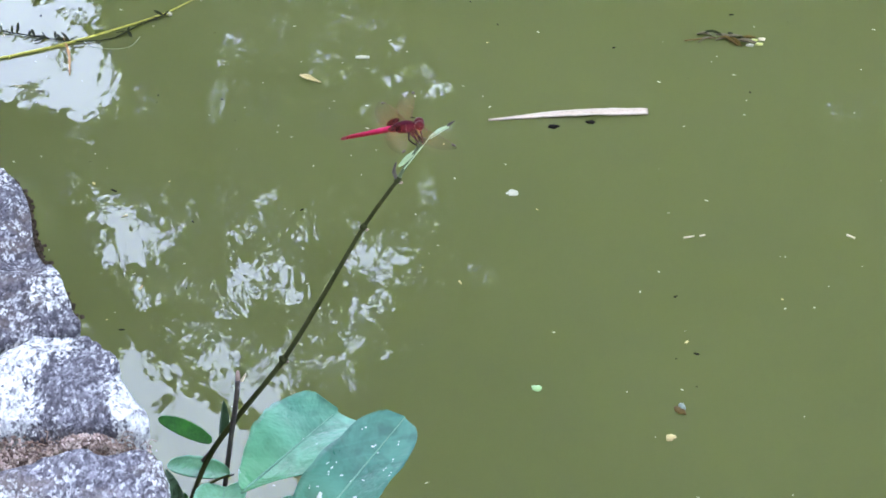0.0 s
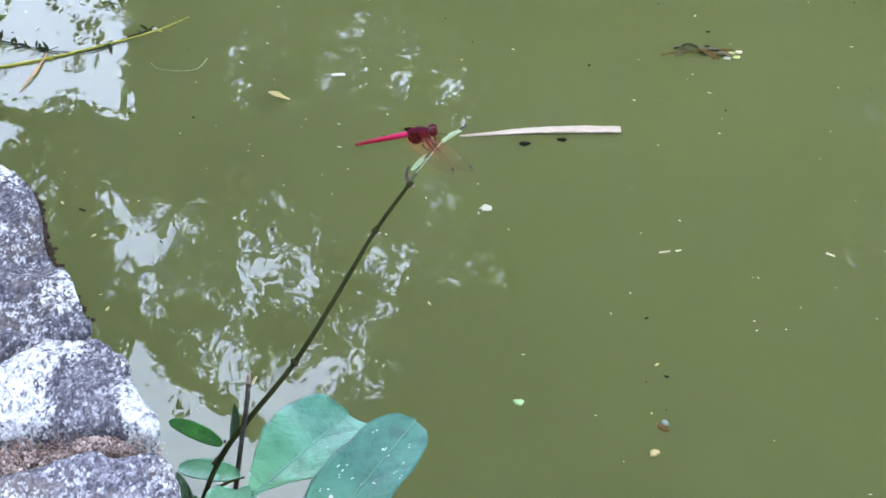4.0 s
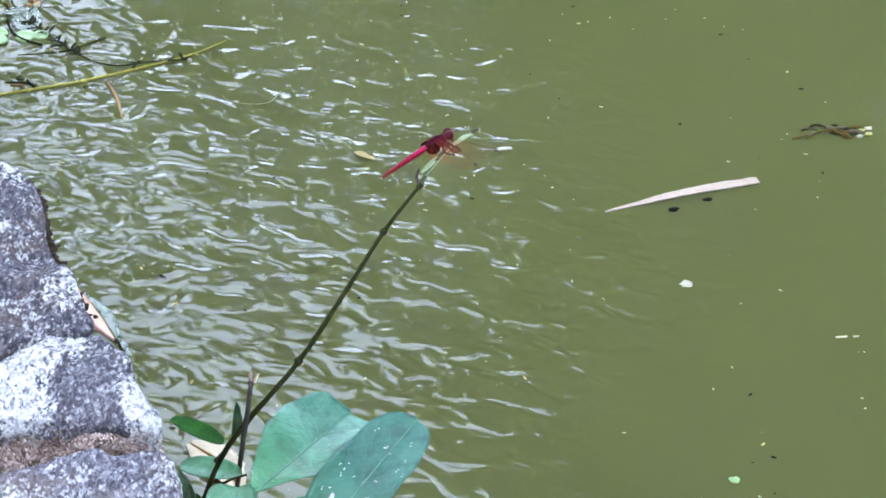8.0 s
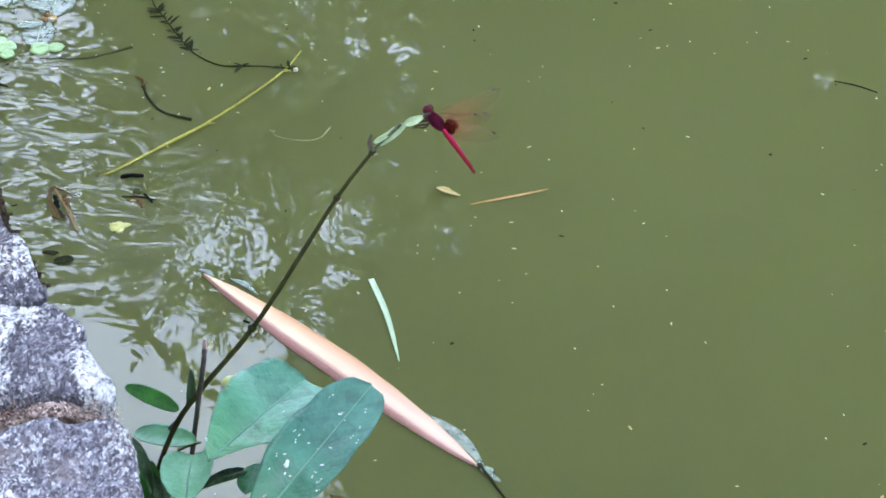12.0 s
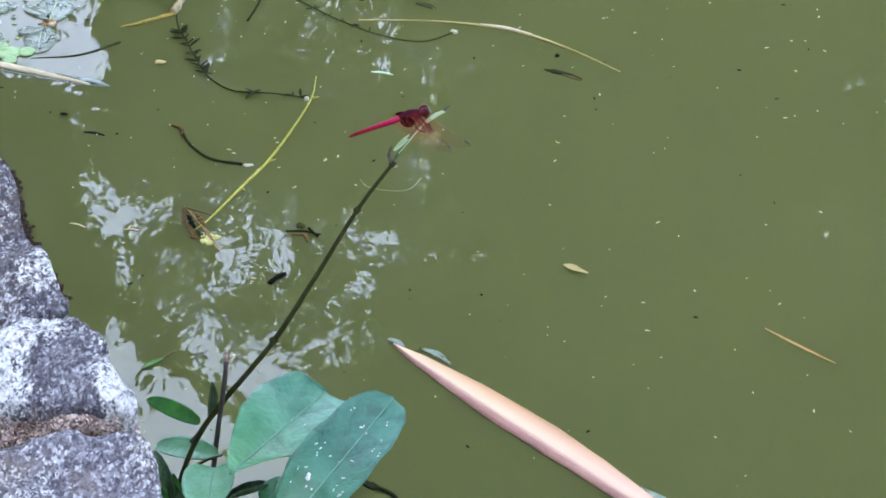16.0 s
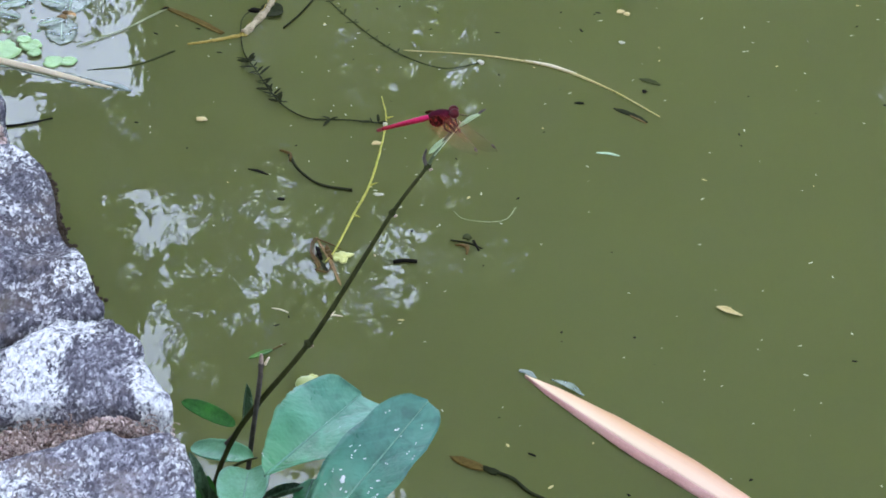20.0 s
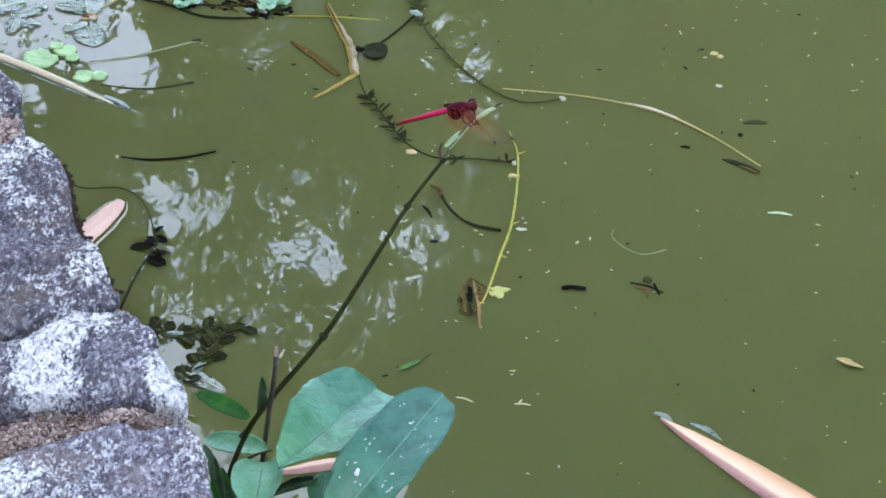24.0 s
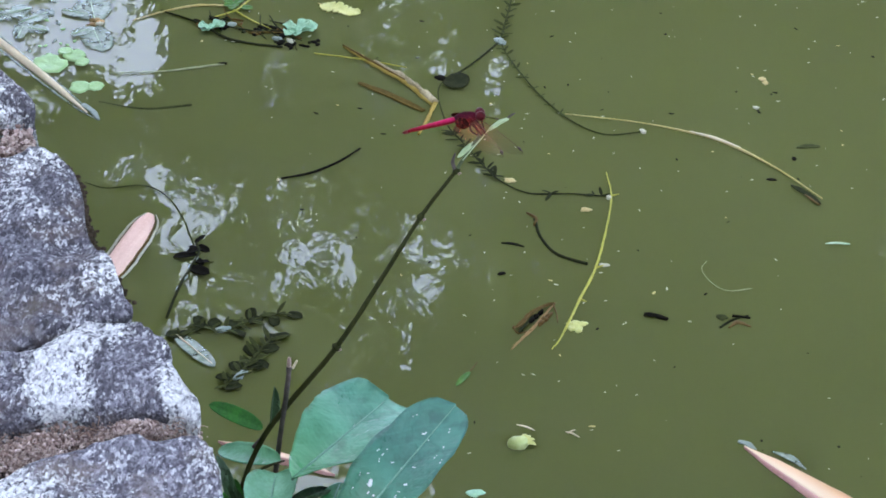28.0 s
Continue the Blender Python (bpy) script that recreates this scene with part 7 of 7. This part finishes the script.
        "debris_mat": [(0, -0.7485, 2.8416, -14.2), (10.75, -0.6019, 2.5596, -14.2), (20.5, -0.2918, 2.2817, -14.2), (21.5, -0.2637, 2.2539, -14.2), (24, -0.2176, 2.1991, -11.6), (25, -0.202, 2.1924, -18.6), (28, -0.2016, 2.1756, -24.2)],
        "yellow_reed": [(0, -0.6757, 2.8074, -9.5), (10.75, -0.5125, 2.5323, -9.5), (20.5, -0.2024, 2.2544, -9.5), (21.5, -0.1743, 2.2267, -9.5), (24, -0.1305, 2.1794, -4.3), (25, -0.1248, 2.1614, -8.1), (28, -0.1172, 2.1301, -16.0)],
        "lime_leaf": [(0, -0.7394, 2.885, -24.0), (12, -0.529, 2.5547, -24.0), (23, -0.1993, 2.2657, -24.0), (24, -0.1735, 2.24, -24.0), (27, -0.1444, 2.2305, -30.0), (28, -0.1366, 2.2114, -23.7)],
        "pink_sheath": [(0, -0.429, 1.9413, -58), (7, -0.3684, 1.9062, -55), (8, -0.328, 1.8828, -53.8), (9, -0.2495, 1.8278, -53.8), (9.5, -0.2368, 1.8119, -52.7), (10, -0.2032, 1.7931, -50.6), (11, -0.1274, 1.7532, -47.1), (12, -0.059, 1.7012, -49), (13, -0.0039, 1.6669, -47.9), (15.5, 0.0553, 1.639, -47.2), (17, 0.0763, 1.6313, -47.3), (20, 0.1283, 1.6048, -46.8), (21, 0.1489, 1.5886, -46.9), (24, 0.2055, 1.5499, -47.7), (26, 0.2383, 1.5362, -48), (28, 0.25, 1.5311, -48.1)],
        "pink_sheath_b": [(0, -0.2269, 1.5626, -67.2), (14.4, -0.223, 1.5534, -67.2), (23.3, -0.2152, 1.535, -67.2), (24, -0.2935, 1.8662, -115.5), (25, -0.2844, 1.8682, -114.3), (28, -0.2743, 1.86, -106.5)],
        "pink_sheath_c": [(0, -0.0997, 1.4982, 14.2), (22.8, -0.0797, 1.5082, 14.2), (24, -0.1031, 1.6027, 14.2), (25, -0.104, 1.6058, 15.3), (28, -0.1494, 1.6203, -23.7)],
        "green_slip": [(0, -0.2145, 1.5461, -67.2), (5.4, -0.2106, 1.5369, -67.2), (8.3, -0.2029, 1.5185, -67.2), (9, -0.2671, 1.8634, -46.4), (10, -0.2168, 1.8441, -51.4), (11, -0.1208, 1.789, -56.8), (12, -0.0263, 1.7551, -78.1), (13, 0.0708, 1.6988, -129.1), (13.5, 0.1008, 1.6673, -159.4), (15.5, 0.1454, 1.5901, -184.6), (16, 0.172, 1.5663, -188.7), (17, 0.2088, 1.5347, -198.0), (18, 0.2493, 1.5117, -198.0), (22.5, 0.4238, 1.3626, -198.0), (28, 0.5595, 1.2163, -198.0)],
        "bottom_twig": [(0, -0.12, 1.46, -40), (9.8, -0.08, 1.47, -40), (12, -0.0174, 1.5285, -36), (13, -0, 1.5556, -32.6), (15, -0.0219, 1.5678, -33), (17, -0.033, 1.5744, -33.8), (20, 0.0254, 1.5889, -31.3), (21.5, 0.0462, 1.5716, -36.5), (22.5, 0.0785, 1.5394, -36.5), (24.75, 0.1451, 1.4738, -36.5), (28, 0.2142, 1.3932, -36.5)],
        "cream_leaf": [(0, -0.1279, 1.3656, -67.2), (3.6, -0.124, 1.3563, -67.2), (5.3, -0.1163, 1.3379, -67.2), (6, -0.1927, 1.6548, -74.4), (7, -0.1884, 1.6469, -68.9), (8, -0.1652, 1.6283, -52.2), (9, -0.1191, 1.6039, -22.9), (9.5, -0.0912, 1.5682, -27.5), (10.5, -0.0459, 1.5178, -27.5), (18.75, 0.2806, 1.2139, -27.5), (28, 0.5572, 0.943, -27.5)],
        "wall_leaf": [(0, -0.30, 1.80, 0), (10.5, -0.32, 1.80, 0), (12, -0.2522, 1.8270, 20), (13.5, -0.2798, 1.8263, 35), (16, -0.31, 1.75, 40), (28, -0.36, 1.76, 40)],
        "weed_curl": [(0, -0.2501, 1.6179, -67.2), (14.4, -0.2462, 1.6087, -67.2), (23.3, -0.2385, 1.5903, -67.2), (24, -0.2769, 1.8895, -50.5), (25, -0.2582, 1.8905, -66.0), (28, -0.2671, 1.9076, -43.0)],
        "leafy_weed": [(0, -0.1883, 1.5354, -67.2), (14.4, -0.1845, 1.5262, -67.2), (23.3, -0.1767, 1.5078, -67.2), (24, -0.2492, 1.8196, -100.4), (25, -0.2396, 1.8268, -104.7), (28, -0.2277, 1.8214, -99.1)],
        "leafy_sprig": [(0, -0.1743, 1.4762, -67.2), (14.4, -0.1705, 1.467, -67.2), (23.3, -0.1627, 1.4486, -67.2), (24, -0.2049, 1.7516, 7.5), (25, -0.1984, 1.7583, 10.1), (28, -0.1843, 1.773, 22.1)],
        "leafy_sprig_b": [(0, -0.1511, 1.4209, 112.8), (14.4, -0.1472, 1.4117, 112.8), (23.3, -0.1395, 1.3932, 112.8), (24, -0.1947, 1.7223, 59.1), (25, -0.189, 1.7273, 55.6), (28, -0.175, 1.7252, 56.0)],
        "tan_pair": [(0, -0.3477, 2.7432, -14.0), (10, -0.2141, 2.5028, -14.0), (19, 0.0758, 2.2302, -14.0), (20, 0.1116, 2.2042, -14.0), (24, 0.1693, 2.1292, -18.8), (25, 0.1835, 2.1197, -18.8), (28, 0.1954, 2.1071, -45.8)],
        "white_bit": [(0, -0.3486, 2.6937, -18.2), (10, -0.215, 2.4533, -18.2), (19, 0.0749, 2.1806, -18.2), (20, 0.1107, 2.1547, -18.2), (24, 0.1704, 2.0801, -14.9), (25, 0.1805, 2.0725, -15.0), (28, 0.1878, 2.064, -6.6)],
        "green_sliver": [(0, -0.3645, 2.528, -14.8), (10, -0.2309, 2.2876, -14.8), (19, 0.059, 2.0149, -14.8), (20, 0.0948, 1.989, -14.8), (24, 0.2047, 1.9019, -9.6), (25, 0.2216, 1.8901, -6.2), (28, 0.2349, 1.8773, -1.5)],
        "olive_scrap": [(0, -0.3289, 2.6332, -30.7), (10, -0.1953, 2.3927, -30.7), (19, 0.0946, 2.1201, -30.7), (20, 0.1304, 2.0941, -30.7), (24, 0.1947, 2.0268, 0.8), (25, 0.2089, 2.0171, 5.5), (28, 0.2236, 2.0079, 5.6)],
        "dark_dot": [(0, -0.2441, 2.5914, -18.4), (8.5, -0.1689, 2.4004, -18.4), (16, 0.087, 2.1293, -18.4), (17, 0.1111, 2.1228, -18.4), (20, 0.1255, 2.0797, 0.4), (24, 0.1826, 2.0089, 0.8), (25, 0.1958, 2.0009, 0.8), (28, 0.2117, 1.991, 0.8)],
        "dark_flat": [(0, -0.3842, 2.6013, -7.5), (10, -0.2506, 2.3608, -7.5), (19, 0.0393, 2.0882, -7.5), (20, 0.0752, 2.0622, -7.5), (24, 0.1406, 1.9916, -13.4), (25, 0.1674, 1.9769, -14.5), (28, 0.1933, 1.9622, -6.3)],
        "white_crumb": [(0, -0.5471, 2.3149, -6.5), (12, -0.3367, 1.9847, -6.5), (23, -0.007, 1.6957, -6.5), (24, 0.0188, 1.67, -6.5), (25, 0.0292, 1.6575, -17.0), (28, 0.0428, 1.6497, -33.7)],
        "small_straw": [(0, -0.5684, 2.3272, -24.7), (12, -0.3752, 1.9897, -24.7), (23, -0.0455, 1.7007, -24.7), (24, -0.0197, 1.675, -24.7), (25, -0.0082, 1.6659, -33.9), (28, 0.0121, 1.6566, -27.4)],
        "cream_chip": [(0, -0.5825, 2.1919, -14), (8, -0.5568, 2.136, -14), (15, -0.3834, 2.0474, -14), (17, -0.3094, 2.0402, -14), (19, -0.2478, 2.0435, -14), (21, -0.1725, 2.0231, -10), (24, -0.0635, 1.9816, -15.2), (25, -0.0382, 1.9718, -15.9), (28, 0.0004, 1.9583, -16.4)],
        "white_knot": [(0, -0.4769, 2.4307, 0.0), (8.5, -0.4017, 2.2397, 0.0), (16, -0.1458, 1.9686, 0.0), (17, -0.1217, 1.962, 0.0), (20, -0.0744, 1.9328, -10.0), (24, 0.0183, 1.8789, -10.0), (25, 0.0361, 1.8654, -10.0), (28, 0.068, 1.8479, -9.3)],
        "pale_knot": [(0, -0.5368, 2.5428, 0.4), (10, -0.4032, 2.3024, 0.4), (19, -0.1133, 2.0297, 0.4), (20, -0.0775, 2.0037, 0.4), (24, 0.0129, 1.95, 0.8), (25, 0.027, 1.938, 0.8), (28, 0.0562, 1.9195, 0.8)],
        "black_pair": [(0, -0.6044, 2.4653, -12.4), (10, -0.4708, 2.2249, -12.4), (19, -0.1809, 1.9522, -12.4), (20, -0.1451, 1.9262, -12.4), (24, -0.0438, 1.8628, 0.8), (25, -0.0291, 1.8487, 0.8), (28, -0.0046, 1.8362, 13.3)],
        "crumb_green": [(0, -0.0912, 1.6252, 12.2), (21, -0.0900, 1.6240, 12.2), (24, -0.067, 1.6091, 12.2), (25, -0.0342, 1.5891, 12.2), (28, -0.0193, 1.587, 16.8)],
        "short_stick": [(0, -0.5347, 2.3946, -17.5), (6.5, -0.536, 2.283, -17.5), (12, -0.3243, 2.0644, -17.5), (13, -0.2869, 2.0207, -17.5), (17, -0.2544, 2.0078, -15.8), (20, -0.1642, 1.9629, -27.6), (24, -0.0495, 1.9015, -65.1), (25, -0.0305, 1.8915, 49.0), (28, 0.003, 1.8729, -15.5)],
        "dark_needle": [(0, -0.0395, 2.4556, -28.1), (5, -0.076, 2.3925, -28.1), (9, 0.0546, 2.2532, -28.1), (10, 0.0941, 2.2151, -28.1), (10.5, 0.1528, 2.171, -28.9), (11, 0.2139, 2.136, -26.8), (12, 0.3307, 2.062, -28.5), (13, 0.3774, 2.0074, -28.5), (20, 0.6417, 1.8009, -28.5), (28, 0.8623, 1.5706, -28.5)],
        "white_feather": [(0, -0.105, 1.4402, -67.2), (14.4, -0.1011, 1.431, -67.2), (23.3, -0.0934, 1.4126, -67.2), (24, -0.1963, 1.6932, -37.7), (25, -0.2085, 1.717, -42.7), (28, -0.2122, 1.7387, -51.0)],
    }
    for key, rows in tracks.items():
        walk(FLOAT[key], [(t, pose(x, y, 0.0, 0, 0, h)) for t, x, y, h in rows])
    # the fine flakes go with the mean drift
    drift = [(0, 0, 0), (3, -0.0296, -0.0118), (5.5, -0.0195, -0.0473), (7, 0.0108, -0.083), (8, 0.0352, -0.1123), (9, 0.0588, -0.1265), (10, 0.0835, -0.1503), (11, 0.1082, -0.1791), (13, 0.1549, -0.2337), (15.5, 0.1995, -0.2868), (17, 0.222, -0.2929), (20, 0.2871, -0.3369), (24, 0.3537, -0.4031), (28, 0.3974, -0.4521)]
    for key in ("white_specks", "straw_specks", "dark_specks"):
        walk(FLOAT[key], [(t, pose(x, y, 0.0004)) for t, x, y in drift])
    # bending of the long stem, degrees
    sway = [(0, -1.2), (3, -0.8), (5.5, -1.2), (6, -0.8), (6.5, 3.6), (7, 3.6), (7.5, 2.4), (8, 0.4), (8.5, 5), (9, 8), (9.2, 3.2), (9.5, 1.6), (10, 4.6), (10.5, 4), (11, 0.4), (12, 0.4), (13.5, 0), (15.5, 0), (17, 0), (28, 0)]
    walk(long_stem, [(t, Matrix.Translation(stem_pivot) @ pose(0, 0, 0, 0, a, 0)) for t, a in sway])
    # dragonfly: seconds, x, z, pitch of the body in the stem's plane
    fly = [(0, -0.0266, 0.3908, 9.1), (1.5, -0.0266, 0.3901, 8.2), (2, -0.0262, 0.3908, 8.1), (2.5, -0.0261, 0.3898, 8.6), (3, -0.0251, 0.3891, 8.5), (3.5, -0.025, 0.3889, 8.5), (5.5, -0.0254, 0.3895, 11.8), (6, -0.0249, 0.3902, 12.2), (6.5, -0.0098, 0.3769, 19.3), (7, -0.0119, 0.3774, 29.4), (7.5, -0.0164, 0.3821, 27.5), (8, -0.0176, 0.3827, 31.9), (8.5, -0.0071, 0.3656, 31.3), (8.7, 0.0016, 0.3678, 45.0), (8.8, 0.0214, 0.3413, 111.2), (9, 0.021, 0.3515, 116.4), (9.2, 0.0043, 0.3684, 116.0), (9.5, 0.0033, 0.3736, 164.7), (9.7, -0.0014, 0.3817, 184.4), (10, 0.0149, 0.3612, 132.7), (10.5, 0.0121, 0.362, 135.7), (11, 0.0058, 0.3711, 138.0), (11.5, 0.009, 0.3712, 129.9), (12, 0.0063, 0.3748, 128.6), (12.5, 0.0053, 0.3709, 124.2), (13, 0.005, 0.373, 128.2), (13.5, 0.0041, 0.374, 128.7), (14.3, 0.0071, 0.3689, 119.7), (14.6, -0.0011, 0.3657, 105.9), (14.9, -0.0124, 0.3736, 57.7), (15.5, -0.0161, 0.3817, 35.4), (16, -0.0176, 0.3858, 16.9), (17, -0.0177, 0.3863, 10.7), (18, -0.0191, 0.3861, 11.3), (19, -0.0208, 0.3877, 11.8), (20, -0.0207, 0.3877, 11.9), (21, -0.021, 0.388, 12.0), (21.5, -0.0194, 0.3866, 11.0), (23.5, -0.0193, 0.3879, 12.3), (24, -0.0193, 0.388, 13.1), (25, -0.0201, 0.3896, 11.9), (26, -0.02, 0.3892, 11.9), (27, -0.02, 0.3895, 11.5), (28, -0.0221, 0.3888, 12.0)]
    rows = []
    for t, x, z, a in fly:
        c = min(1.0, max(0.0, (a - 45) / 60))
        flip = 180 * c
        rise = Vector((0, 0.50, 0.866))
        head = Vector((math.cos(radians(a)), 0, 0)) + rise * math.sin(radians(a))
        side = Vector((-math.sin(radians(a)), 0, 0)) + rise * math.cos(radians(a))
        toward = Vector((0, -0.866, 0.50))
        up = side * math.cos(radians(flip)) + toward * (0.58 * (1 - c) + math.sin(radians(flip)))
        if c >= 1.0:
            up = -side + toward * 0.25
        rows.append((t, axes((x, 1.41, z), head, up)))
    walk(dragonfly, rows)
    dragonfly.scale = (1.06, 1.06, 1.06)
    # wings: seconds, then sweep forward and lift of the fore and hind wing on one side, and on the other;
    # the last four turn each wing in its own plane
    rest = (40, -8, -5, 2, 6, -8, -20, -12)
    folded = (54, -37, 31, -27, 30, -42, 15, -48)
    half = (42, -14, 14, -8, 14, -26, -2, -24)
    open_up = (10, 40, 0, 38, 10, 20, 0, 18)
    raised = (-37, 60, -30, 25, -30, 40, 0, 62, 0, 0, 0, -48)
    beat = [(0, rest), (2.1, rest), (2.45, folded), (6.2, folded), (6.5, half), (7.5, folded), (8.3, half), (8.6, open_up), (9.0, raised), (13.5, raised),
            (14.3, open_up), (14.9, half), (15.5, half), (15.9, folded), (28, folded)]
    for w, hind, s in wings:
        base = Matrix.Translation(w.location)
        o = (4 if s > 0 else 0) + 2 * hind
        walk(w, [(t, base @ pose(0, 0, 0, 0, 0, -s * q[o]) @ pose(0, 0, 0, s * q[o + 1], 0, 0) @ pose(0, 0, 0, 0, 0, -s * q[8 + o // 2] if len(q) > 8 else 0) @ pose(0, 0, 0, 0, -12 if s > 0 and q is rest else 0, 0)) for t, q in beat])
    # the soft tip of the stem leans to the viewer while the insect hangs on its far side
    for ob, node in soft_tip:
        base = ob.matrix_basis.copy()
        rows = []
        for t, a in ((0, 0), (8.4, 0), (8.8, 22), (13.5, 24), (14.4, 16), (15.4, 0), (28, 0)):
            rows.append((t, Matrix.Translation(node) @ pose(0, 0, 0, a, 0, 0) @ Matrix.Translation(-node) @ base))
        walk(ob, rows)
    # and its folded leaves roll open
    for ob, node, base, least in tip_leaf:
        walk(ob, [(t, Matrix.Translation(node) @ pose(0, 0, 0, a, 0, 0) @ Matrix.Translation(-node) @ base @ pose(0, 0, 0, r, 0, 0))
                  for t, a, r in ((0, 0, least), (8.4, 0, least), (8.8, 22, 70), (13.5, 24, 76), (14.4, 16, 50), (15.4, 0, least), (28, 0, least))])


motions()
